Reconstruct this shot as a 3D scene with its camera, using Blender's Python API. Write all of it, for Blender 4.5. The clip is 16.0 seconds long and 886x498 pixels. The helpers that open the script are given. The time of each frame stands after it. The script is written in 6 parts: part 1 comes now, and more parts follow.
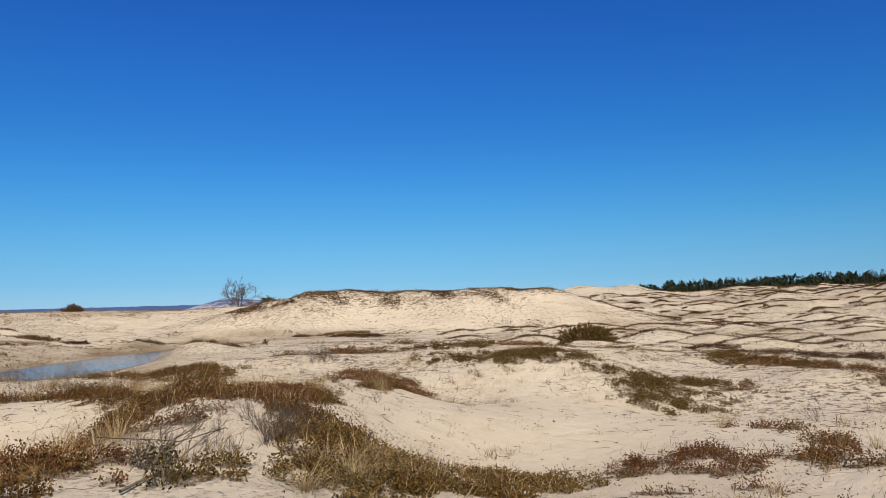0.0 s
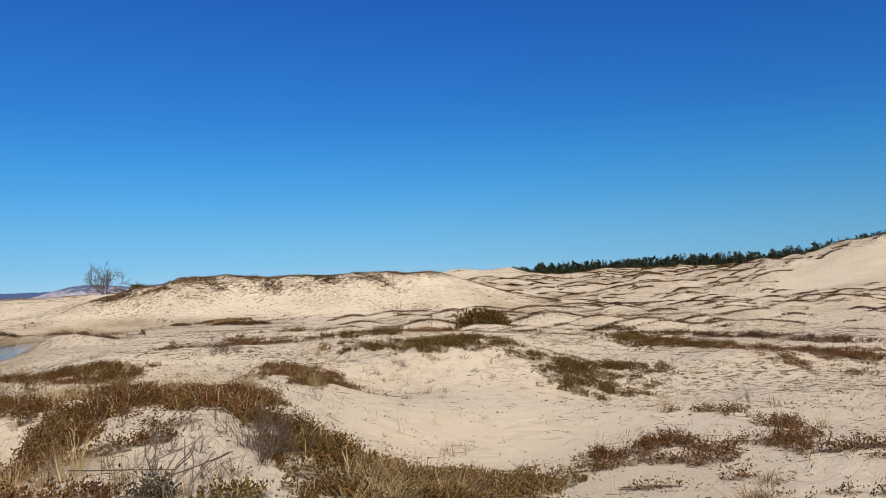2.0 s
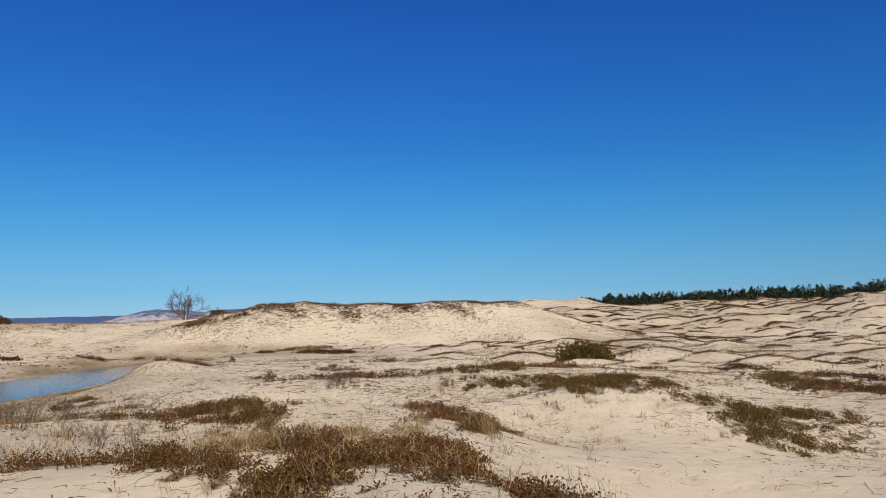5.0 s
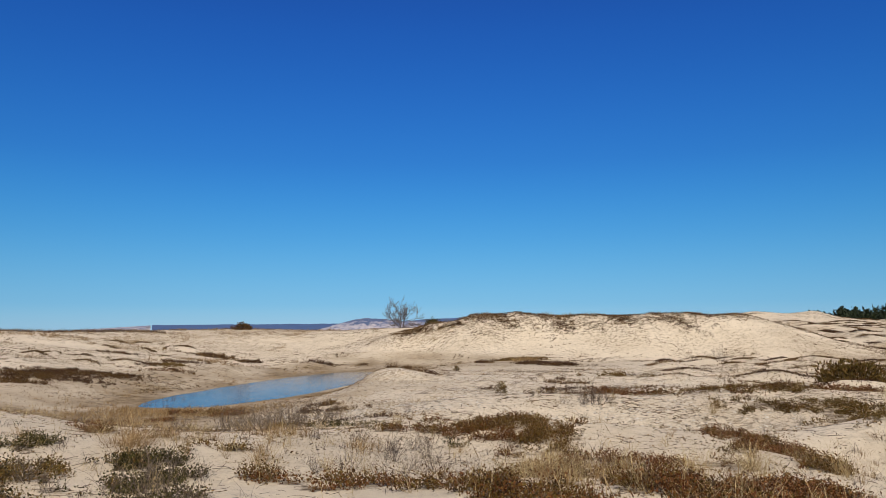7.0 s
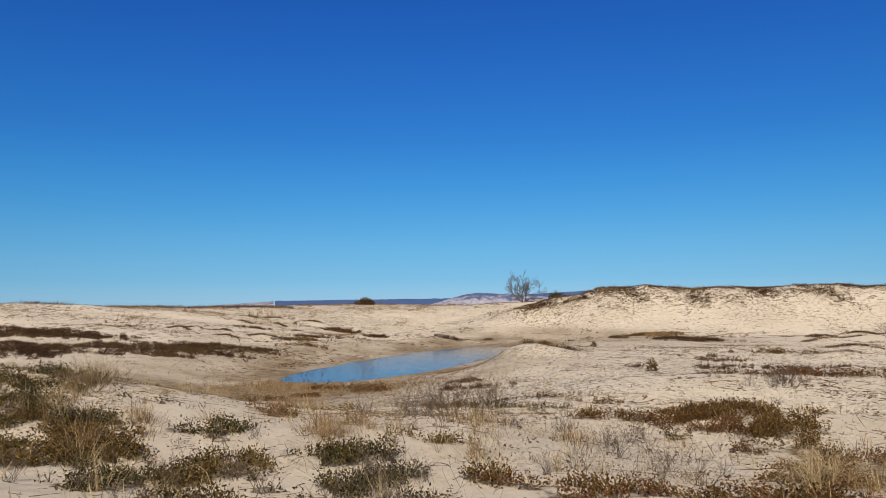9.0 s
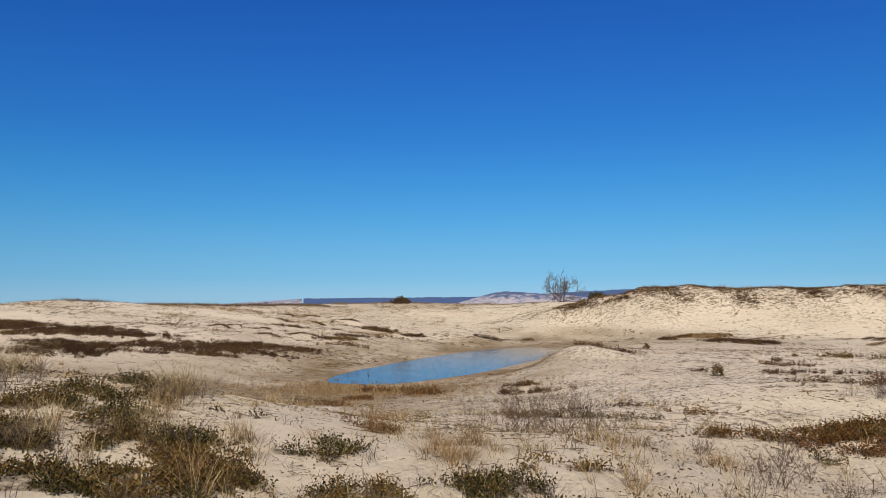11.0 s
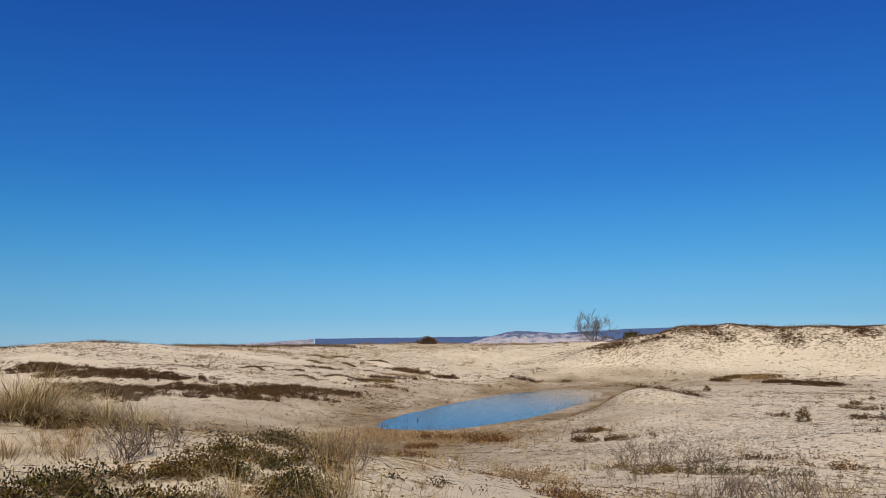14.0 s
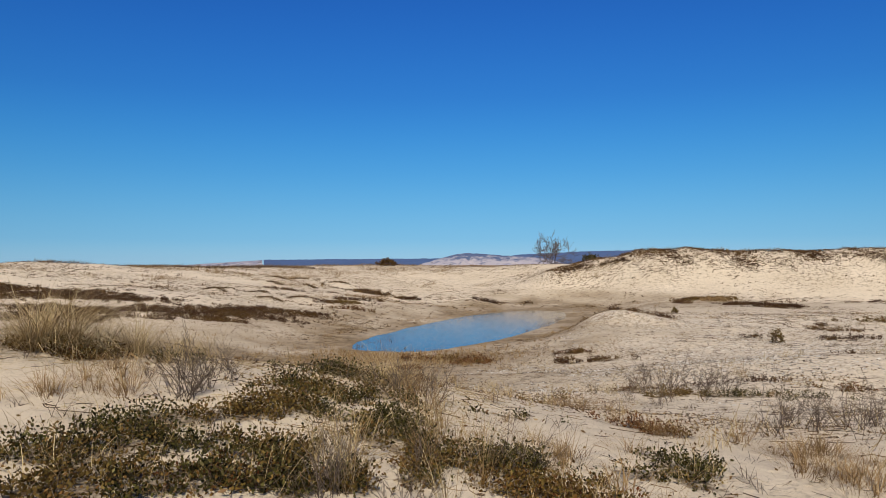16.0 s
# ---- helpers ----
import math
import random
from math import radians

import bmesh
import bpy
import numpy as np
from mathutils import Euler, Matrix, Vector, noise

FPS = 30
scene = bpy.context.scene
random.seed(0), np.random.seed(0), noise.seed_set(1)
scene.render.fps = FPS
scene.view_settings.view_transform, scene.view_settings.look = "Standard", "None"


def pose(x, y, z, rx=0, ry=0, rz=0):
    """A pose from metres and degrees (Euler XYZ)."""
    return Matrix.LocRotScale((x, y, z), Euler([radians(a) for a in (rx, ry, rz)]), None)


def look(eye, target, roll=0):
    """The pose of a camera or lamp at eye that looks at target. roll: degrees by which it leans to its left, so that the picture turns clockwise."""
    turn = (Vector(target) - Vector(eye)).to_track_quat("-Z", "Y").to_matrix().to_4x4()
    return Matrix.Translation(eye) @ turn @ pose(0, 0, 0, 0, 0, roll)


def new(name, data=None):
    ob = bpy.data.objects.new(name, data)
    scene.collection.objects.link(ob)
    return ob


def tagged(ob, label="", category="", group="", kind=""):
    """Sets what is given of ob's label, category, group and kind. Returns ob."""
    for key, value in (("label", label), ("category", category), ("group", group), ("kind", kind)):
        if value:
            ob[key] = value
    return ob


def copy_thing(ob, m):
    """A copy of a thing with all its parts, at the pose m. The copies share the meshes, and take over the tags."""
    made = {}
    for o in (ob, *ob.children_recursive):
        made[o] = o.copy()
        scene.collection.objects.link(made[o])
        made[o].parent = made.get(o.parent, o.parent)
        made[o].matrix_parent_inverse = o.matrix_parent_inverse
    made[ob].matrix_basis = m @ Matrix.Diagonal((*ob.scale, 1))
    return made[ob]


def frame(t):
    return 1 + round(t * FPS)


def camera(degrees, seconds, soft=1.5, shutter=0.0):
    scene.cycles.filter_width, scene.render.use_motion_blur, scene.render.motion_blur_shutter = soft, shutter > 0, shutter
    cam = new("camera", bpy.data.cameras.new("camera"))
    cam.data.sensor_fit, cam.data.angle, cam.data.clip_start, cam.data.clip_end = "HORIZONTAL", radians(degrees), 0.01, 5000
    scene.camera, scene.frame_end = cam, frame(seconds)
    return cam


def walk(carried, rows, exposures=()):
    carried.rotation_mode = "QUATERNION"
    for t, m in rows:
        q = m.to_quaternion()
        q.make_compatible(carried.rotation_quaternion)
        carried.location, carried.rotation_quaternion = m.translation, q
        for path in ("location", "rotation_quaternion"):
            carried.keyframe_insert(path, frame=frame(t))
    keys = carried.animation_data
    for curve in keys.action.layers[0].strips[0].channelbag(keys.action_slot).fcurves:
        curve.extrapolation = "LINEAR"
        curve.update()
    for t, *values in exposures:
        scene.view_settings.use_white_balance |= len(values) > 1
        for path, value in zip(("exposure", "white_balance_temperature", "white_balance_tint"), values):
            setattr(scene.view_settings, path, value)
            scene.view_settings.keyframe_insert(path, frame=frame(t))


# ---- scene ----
cam = camera(62.45, 16.0, soft=0.6)
walk(cam, [
    (0, pose(-0.000, 0.000, 4.000, 94.219, 1.362, 0.100)),
    (0.5, pose(-0.353, 0.152, 4.040, 93.377, 1.589, -2.615)),
    (1, pose(-0.772, 0.343, 4.109, 93.082, 2.040, -4.393)),
    (1.5, pose(-1.149, 0.534, 4.136, 92.465, 2.172, -8.413)),
    (2, pose(-1.441, 0.909, 4.173, 92.613, 2.006, -9.774)),
    (2.5, pose(-1.762, 1.225, 4.180, 92.396, 2.345, -9.878)),
    (3, pose(-2.041, 1.596, 4.188, 92.466, 2.591, -8.313)),
    (3.2, pose(-2.149, 1.775, 4.208, 92.377, 2.836, -8.136)),
    (5.3, pose(-3.964, 3.549, 4.314, 95.491, 0.743, -4.042)),
    (5.5, pose(-4.189, 3.724, 4.305, 95.737, 1.115, -2.329)),
    (6, pose(-4.749, 4.153, 4.304, 96.335, 0.753, 4.369)),
    (6.5, pose(-5.222, 4.502, 4.282, 96.371, 0.226, 8.828)),
    (7, pose(-5.558, 4.895, 4.304, 96.067, 0.298, 10.267)),
    (7.5, pose(-5.979, 5.239, 4.307, 94.107, 0.805, 10.427)),
    (8, pose(-6.521, 5.636, 4.279, 94.238, 0.886, 16.593)),
    (8.2, pose(-6.737, 5.783, 4.288, 94.547, 0.758, 18.866)),
    (10.3, pose(-8.527, 6.556, 4.370, 93.493, 0.466, 18.905)),
    (10.5, pose(-8.705, 6.640, 4.391, 93.692, 0.375, 19.578)),
    (11, pose(-9.171, 6.835, 4.428, 94.037, 0.340, 21.047)),
    (11.5, pose(-9.647, 7.061, 4.428, 94.738, 0.683, 25.605)),
    (12, pose(-10.142, 7.199, 4.447, 95.617, 2.582, 24.356)),
    (12.5, pose(-10.578, 7.298, 4.465, 96.623, 2.518, 22.570)),
    (13, pose(-11.044, 7.258, 4.519, 99.631, 3.100, 20.596)),
    (13.5, pose(-11.551, 7.386, 4.518, 98.934, 1.727, 20.201)),
    (14, pose(-12.071, 7.477, 4.500, 97.135, 0.525, 21.939)),
    (14.5, pose(-12.519, 7.583, 4.495, 94.736, 0.016, 22.202)),
    (15, pose(-12.923, 7.718, 4.516, 92.478, 0.274, 20.000)),
    (15.5, pose(-13.381, 7.733, 4.516, 90.886, 0.737, 18.652)),
    (16, pose(-13.811, 7.822, 4.515, 91.012, 0.249, 17.985)),
], [(0.0, -0.06), (3.2, -0.08), (5.3, -0.17), (8.2, -0.16), (10.3, -0.13), (13.0, -0.19), (16.0, -0.17)])

# light: clear spring midday, the sun high behind the walker
SUN_ELEVATION, SUN_AZIMUTH = 50.0, 168.0
world = bpy.data.worlds.new("clear_sky")
scene.world = world
world.use_nodes = True
wn, wl = world.node_tree.nodes, world.node_tree.links
sky = wn.new("ShaderNodeTexSky")
sky.sky_type = "NISHITA"
sky.sun_disc = False
sky.sun_elevation = radians(SUN_ELEVATION)
sky.sun_rotation = radians(SUN_AZIMUTH)
sky.altitude, sky.air_density, sky.dust_density, sky.ozone_density = 0.0, 1.0, 0.0, 1.0
# the deep blue of clear dry air, paler towards the horizon
height = wn.new("ShaderNodeSeparateXYZ")
wl.new(wn.new("ShaderNodeTexCoord").outputs["Generated"], height.inputs["Vector"])
blue = wn.new("ShaderNodeValToRGB")
blue.color_ramp.interpolation = "B_SPLINE"
for k, (at, colour) in enumerate(((0.0, (0.300, 0.570, 0.800)), (0.03, (0.175, 0.530, 0.830)), (0.12, (0.046, 0.370, 0.810)), (0.22, (0.014, 0.205, 0.700)), (0.38, (0.005, 0.100, 0.510)), (0.50, (0.008, 0.072, 0.390)), (1.0, (0.030, 0.090, 0.300)))):
    e = blue.color_ramp.elements[k] if k < 2 else blue.color_ramp.elements.new(at)
    e.position, e.color = at, (*colour, 1)
wl.new(height.outputs["Z"], blue.inputs["Fac"])
dim = wn.new("ShaderNodeMix")
dim.data_type, dim.blend_type = "RGBA", "MULTIPLY"
dim.inputs[0].default_value, dim.inputs[7].default_value = 1.0, (0.1, 0.1, 0.1, 1)
wl.new(sky.outputs["Color"], dim.inputs[6])
blend = wn.new("ShaderNodeMix")
blend.data_type = "RGBA"
blend.inputs[0].default_value = 0.93
wl.new(dim.outputs[2], blend.inputs[6])
wl.new(blue.outputs["Color"], blend.inputs[7])
across = wn.new("ShaderNodeVectorMath")
across.operation = "DOT_PRODUCT"
across.inputs[1].default_value = (math.sin(radians(SUN_AZIMUTH)), math.cos(radians(SUN_AZIMUTH)), 0.0)
wl.new(height.inputs["Vector"].links[0].from_socket, across.inputs[0])
squared = wn.new("ShaderNodeMath")
squared.operation = "MULTIPLY"
wl.new(across.outputs["Value"], squared.inputs[0])
wl.new(across.outputs["Value"], squared.inputs[1])
scatter_fall = wn.new("ShaderNodeMath")
scatter_fall.operation = "MULTIPLY_ADD"
scatter_fall.inputs[1].default_value, scatter_fall.inputs[2].default_value = 0.36, 0.69
wl.new(squared.outputs["Value"], scatter_fall.inputs[0])
wl.new(scatter_fall.outputs["Value"], wn["Background"].inputs["Strength"])
wl.new(blend.outputs[2], wn["Background"].inputs["Color"])

sun_data = bpy.data.lights.new("sun", "SUN")
sun_data.energy, sun_data.angle, sun_data.color = 4.7, radians(0.53), (1.0, 0.90, 0.71)
sun = new("sun", sun_data)
sa, se = radians(SUN_AZIMUTH), radians(SUN_ELEVATION)
sun_way = Vector((math.sin(sa) * math.cos(se), math.cos(sa) * math.cos(se), math.sin(se)))
sun.matrix_world = look(sun_way * 50, (0, 0, 0))


# ---- numbers ----
rng = np.random.default_rng(7)


def value_noise(x, y, seed):
    """Smooth noise from -1 to 1 on a grid of one unit."""
    x, y = np.asarray(x, float), np.asarray(y, float)
    xi, yi = np.floor(x).astype(np.int64), np.floor(y).astype(np.int64)
    u, v = x - xi, y - yi
    u, v = u * u * u * (u * (6 * u - 15) + 10), v * v * v * (v * (6 * v - 15) + 10)

    def corner(i, j):
        n = (i * 374761393 + j * 668265263 + seed * 1274126177) & 0x7FFFFFFF
        n = ((n ^ (n >> 13)) * 1274126177) & 0x7FFFFFFF
        return ((n ^ (n >> 16)) & 0xFFFF) / 32767.5 - 1

    a, b = corner(xi, yi), corner(xi + 1, yi)
    c, d = corner(xi, yi + 1), corner(xi + 1, yi + 1)
    return (a * (1 - u) + b * u) * (1 - v) + (c * (1 - u) + d * u) * v


def fbm(x, y, size, seed, octaves=3):
    total, amp, norm = 0.0, 1.0, 0.0
    for k in range(octaves):
        total = total + amp * value_noise(x / size * 2 ** k + 17.3 * k, y / size * 2 ** k - 9.1 * k, seed + k)
        norm, amp = norm + amp, amp * 0.5
    return total / norm


def step(a, b, v):
    t = np.clip((np.asarray(v, float) - a) / (b - a), 0, 1)
    return t * t * (3 - 2 * t)


# ---- the lie of the land ----
POND_LEVEL = -0.30
BASE = 1.17
mounds = []


def mound(x, y, height, long, wide, turn):
    """A dune, knoll or (with a negative height) a hollow."""
    mounds.append((x, y, height, long, wide, radians(turn)))


mound(-7, 4, 0.89, 14, 9, 152)
mound(8, -6, 0.63, 14, 10, 150)
mound(-26, 12, 1.63, 12, 9, 150)
mound(-3.4, 10.2, 0.56, 2, 1.7, 20)
mound(6.0, 13.0, 0.38, 2.3, 1.2, 5)
mound(2.5, 15, -0.57, 3.5, 2.5, 30)
mound(-4, 19.6, 0.64, 4, 2.2, -10)
mound(0, 31.5, 1.05, 8, 3.3, 0)
mound(-12, 18, 0.30, 6, 4, 150)
mound(-17.3, 14.2, 0.12, 2.2, 1.8, 150)
mound(-21.5, 15, 0.66, 3, 2, 20)
mound(6, 21, -0.06, 4, 2.5, 20)
mound(-28.5, 50, -1.18, 4.2, 9, 0)
mound(-26.5, 66, -1.57, 4.5, 9, -8)
mound(-38, 52, -0.85, 6, 14, 0)
mound(-17.6, 51.6, 0.75, 2.0, 1.2, -15)
mound(-34, 83, 1.24, 2.4, 1.6, 10)
mound(-2, 97.5, 4.36, 15, 6.5, -3)
mound(14, 97, 3.67, 10, 6, -8)
mound(-17, 100, 2.7, 9, 5, 10)
mound(-2, 97.5, -2.25, 42, 13, 0)
mound(7.5, 97, -0.12, 5, 4, 0)
mound(-62, 112, 1.75, 26, 14, 10)
mound(-75, 75, 1.38, 16, 26, 15)
mound(-56, 112, 0.42, 8, 6, 0)
mound(-57, 50, 0.58, 7, 8, 0)
mound(-48, 92, -0.61, 10, 6, 0)
mound(-66, 92, 1.44, 10, 10, 0)
mound(34, 172, 3.74, 14, 12, 0)
mound(42, 164, 0.22, 7, 6, 0)
mound(31, 171, 0.8, 2.6, 3, 0)
mound(44, 172, 0.9, 2.2, 3, 0)
mound(60, 190, -1.21, 45, 40, 20)
mound(105, 215, 6.02, 60, 45, 20)
mound(100, 105, 8.03, 22, 18, 30)
mound(60, 130, 1.70, 25, 22, 30)
mound(-30, 140, 1.92, 50, 25, 0)
mound(45, 100, -0.73, 25, 18, 0)
mound(10, 75, 0.28, 15, 12, 0)
mound(-13, 31, 0.24, 7, 5, 0)
mound(-10, 42, -0.19, 6, 5, 0)
mound(-21, 38, -1.07, 6, 6, 0)
mound(-48, 58, 0.15, 7, 10, 0)
mound(-12, 85, 0.23, 9, 6, 0)
mound(-36, 82, -0.78, 9, 6, 0)
mound(-62, 78, 0.24, 7, 7, 0)
mound(-88, 72, 2.35, 12, 12, 0)
mound(-26, 101, 1.29, 5, 6, 0)
mound(60, 88, -0.35, 18, 14, 0)
mound(3, 47, -0.50, 9, 8, 0)
mound(20, 25, 0.29, 8, 8, 0)
mound(-20, 24, -0.52, 6, 6, 0)
mound(-6, 26, -0.73, 5, 3, 0)
mound(-31, 110.5, 1.75, 10, 5, 0)
mound(-6.5, 20.3, 0.25, 2.5, 1.0, 0)
mound(-1.9, 18.6, 0.22, 1.6, 0.9, 0)
mound(-15, 98.6, 0.45, 9, 3.2, 4)
mound(-3, 97, 0.22, 6, 2.6, 0)
# swells and hollows along the walk
mound(3, 24, 0.24, 1.6, 1.1, 0)
mound(-34.5, 24.5, 1.0, 4.5, 3.2, 0)
mound(12, 22, 0.20, 1.6, 0.9, 0)
mound(0.6, 33, 0.30, 2.5, 1.2, 0)
mound(3, 11, -0.49, 3.5, 3, 0)
mound(-3, 14, 0.41, 1.5, 1.5, 0)
mound(-6, 9, -0.44, 1.5, 1.5, 0)
mound(3, 24, 0.71, 2.6, 1.6, 0)
mound(-12, 13, -0.29, 2.6, 1.6, 0)
mound(-5, 19, -0.27, 2.6, 1.6, 0)
mound(-18, 19, 0.09, 3.5, 3, 0)
mound(0, 20, -0.45, 1.5, 1.5, 0)
mound(-2, 8, 0.13, 1.3, 2.4, 0)
mound(-6, 13, 0.31, 1.5, 1.5, 0)
mound(-10, 26, 0.39, 3.5, 3, 0)
mound(-16, 30, -0.43, 2.6, 1.6, 0)
mound(6, 10, 0.35, 1.5, 1.5, 0)
mound(-8, 6, 0.09, 2.6, 1.6, 0)
mound(3, 16, 0.21, 2.6, 1.6, 0)
mound(-1, 23, 0.43, 2.6, 1.6, 0)
mound(-8, 17, -0.16, 1.3, 2.4, 0)
mound(7, 19, -0.34, 1.5, 1.5, 0)
mound(5, 22, 0.26, 1.5, 1.5, 0)
mound(8, 13, -0.33, 1.5, 1.5, 0)
mound(-11, 17, 0.12, 1.3, 2.4, 0)
mound(-1, 34, -0.31, 3.5, 3, 0)
mound(0, 12, -0.21, 1.3, 2.4, 0)
mound(4, 8, -0.18, 1.5, 1.5, 0)
mound(-2, 16, 0.23, 1.5, 1.5, 0)
mound(-2, 11, 0.17, 1.5, 1.5, 0)
mound(-6, 10, -0.42, 1.5, 1.5, 0)
mound(-5, 22, 0.27, 2.6, 1.6, 0)
mound(-23, 16, 0.21, 1.3, 2.4, 0)
mound(-17, 17, 0.17, 1.3, 2.4, 0)
mound(-15, 10, -0.11, 1.3, 2.4, 0)
mound(12, 23, 0.23, 1.5, 1.5, 0)
mound(12, 19, -0.11, 2.6, 1.6, 0)
mound(6, 16, 0.15, 1.5, 1.5, 0)


def pond_edge(x, y):
    """About how many metres a place lies outside the pond's waterline; negative in the pond."""
    u, v = (x + 28.0) - (y - 62.0) * 0.067, y - 62.0
    n = 2.6
    q = (np.abs(u / 4.6) ** n + np.abs(v / 16.6) ** n) ** (1 / n)
    return (q - 1) * 5.0 + 0.55 * fbm(x, y, 5.0, 31, 3)


hummocks = []
shape_rng = np.random.default_rng(5)


def hummock_field(count, x0, x1, y0, y1, low, high, fits):
    """Scatter low domes, wider than deep, where fits(x, y) allows."""
    made = 0
    for k in range(count * 6):
        if made == count:
            break
        y = y0 + (y1 - y0) * shape_rng.uniform() ** 1.3
        x = shape_rng.uniform(x0, x1)
        size = shape_rng.uniform(low, high) * (0.7 + y / 140)
        near = min([math.hypot((x - h[0]) * 0.6, y - h[1]) / (size + h[3]) for h in hummocks] + [9])
        if fits(x, y) and near > 0.42:
            hummocks.append((x, y, shape_rng.uniform(0.12, 0.22) * size + 0.06, size, size * shape_rng.uniform(0.28, 0.45), radians(shape_rng.normal() * 9)))
            made += 1


def on_flats(x, y):
    if pond_edge(np.array(x), np.array(y)) < 8 or (abs(x - 2) < 26 and 84 < y < 112) or math.hypot((x - 81) / 20, (y - 91) / 13) < 1 or math.hypot((x - 36) / 16, (y - 168) / 14) < 1:
        return False
    return x > 0.12 * (y - 30) - 4 and x < 0.95 * y + 8


hummock_field(278, -4, 120, 34, 140, 0.7, 3.0, on_flats)
hummock_field(110, 24, 150, 100, 200, 1.2, 3.2, on_flats)
hummock_field(12, -62, -36, 58, 92, 0.8, 1.7, lambda x, y: pond_edge(np.array(x), np.array(y)) > 6)


def domes(x, y):
    z = 0.0
    for cx, cy, h, long, wide, a in hummocks:
        near = (np.abs(x - cx) < 3.2 * long) & (np.abs(y - cy) < 3.2 * long)
        if not np.any(near):
            continue
        xs, ys = x[near] - cx, y[near] - cy
        u, v = xs * math.cos(a) + ys * math.sin(a), -xs * math.sin(a) + ys * math.cos(a)
        if np.ndim(z) == 0:
            z = np.zeros(np.shape(x))
        z[near] += h * np.exp(-0.5 * ((u / (0.6 * long)) ** 2 + (v / (0.9 * wide)) ** 2))
    return z


def land(x, y):
    x, y = np.asarray(x, float), np.asarray(y, float)
    z = np.full(np.broadcast(x, y).shape, BASE)
    for cx, cy, h, long, wide, a in mounds:
        u = (x - cx) * math.cos(a) + (y - cy) * math.sin(a)
        v = -(x - cx) * math.sin(a) + (y - cy) * math.cos(a)
        z = z + h * np.exp(-0.5 * ((u / long) ** 2 + (v / wide) ** 2))
    far = np.hypot(x + 7, y)
    z = z + domes(x, y)
    z = z + fbm(x, y, 5.0, 11) * (0.03 + 0.08 * step(18, 45, far)) + (0.028 + 0.034 * step(-0.2, 0.3, fbm(x, y, 6.0, 15, 2))) * fbm(x, y, 1.1, 13, 4)
    z = z + 0.16 * fbm(x, y, 15.0, 17) * step(45, 110, far)
    z = z + 0.075 * fbm(x, y, 2.4, 19, 3) * step(15, 26, far) * (1 - step(70, 110, far))
    z = z + 0.22 * fbm(x * 0.45, y, 3.2, 21, 3) * step(6, 16, x - 0.1 * (y - 30)) * step(34, 50, y) * (1 - np.exp(-(((x - 81) / 21) ** 2 + ((y - 91) / 14) ** 2) ** 2))
    z = z + 0.40 * fbm(x, y, 3.6, 23, 3) * np.exp(-((y - 98.5) / 3.0) ** 2) * (np.abs(x) < 32)
    e = pond_edge(x, y)
    shore = POND_LEVEL + np.where(e > 0, 0.055 * e, 0.10 * e)
    w = 1 - step(1.5, 8.0, np.abs(e)) * (e > 0)
    z = z * (1 - w) + shore * w
    drop = step(420, 1500, far)
    return z * (1 - drop) + (-9.0) * drop


def land_at(x, y):
    return float(land(np.array([x]), np.array([y]))[0])


# ---- materials ----
def shader(name):
    m = bpy.data.materials.new(name)
    m.use_nodes = True
    return m, m.node_tree.nodes, m.node_tree.links, m.node_tree.nodes["Principled BSDF"]


def ramp(nodes, stops):
    r = nodes.new("ShaderNodeValToRGB")
    while len(r.color_ramp.elements) < len(stops):
        r.color_ramp.elements.new(0.5)
    for e, (p, c) in zip(r.color_ramp.elements, stops):
        e.position, e.color = p, (*c, 1)
    return r


def noise_node(nodes, links, coord, scale, detail=4.0, rough=0.55):
    n = nodes.new("ShaderNodeTexNoise")
    n.inputs["Scale"].default_value, n.inputs["Detail"].default_value, n.inputs["Roughness"].default_value = scale, detail, rough
    links.new(coord, n.inputs["Vector"])
    return n


def mixed(nodes, links, fac, a, b, mode="MIX"):
    m = nodes.new("ShaderNodeMix")
    m.data_type, m.blend_type = "RGBA", mode
    for sock, val in ((m.inputs[0], fac), (m.inputs[6], a), (m.inputs[7], b)):
        if isinstance(val, bpy.types.NodeSocket):
            links.new(val, sock)
        elif isinstance(val, tuple):
            sock.default_value = (*val, 1)
        else:
            sock.default_value = val
    return m.outputs[2]


def calc(nodes, links, op, a, b=0.0, clamp=False):
    m = nodes.new("ShaderNodeMath")
    m.operation, m.use_clamp = op, clamp
    for sock, val in zip(m.inputs, (a, b)):
        if isinstance(val, bpy.types.NodeSocket):
            links.new(val, sock)
        else:
            sock.default_value = val
    return m.outputs[0]


def step_up(nodes, links, value):
    return calc(nodes, links, "MULTIPLY", value, 4.0, True)


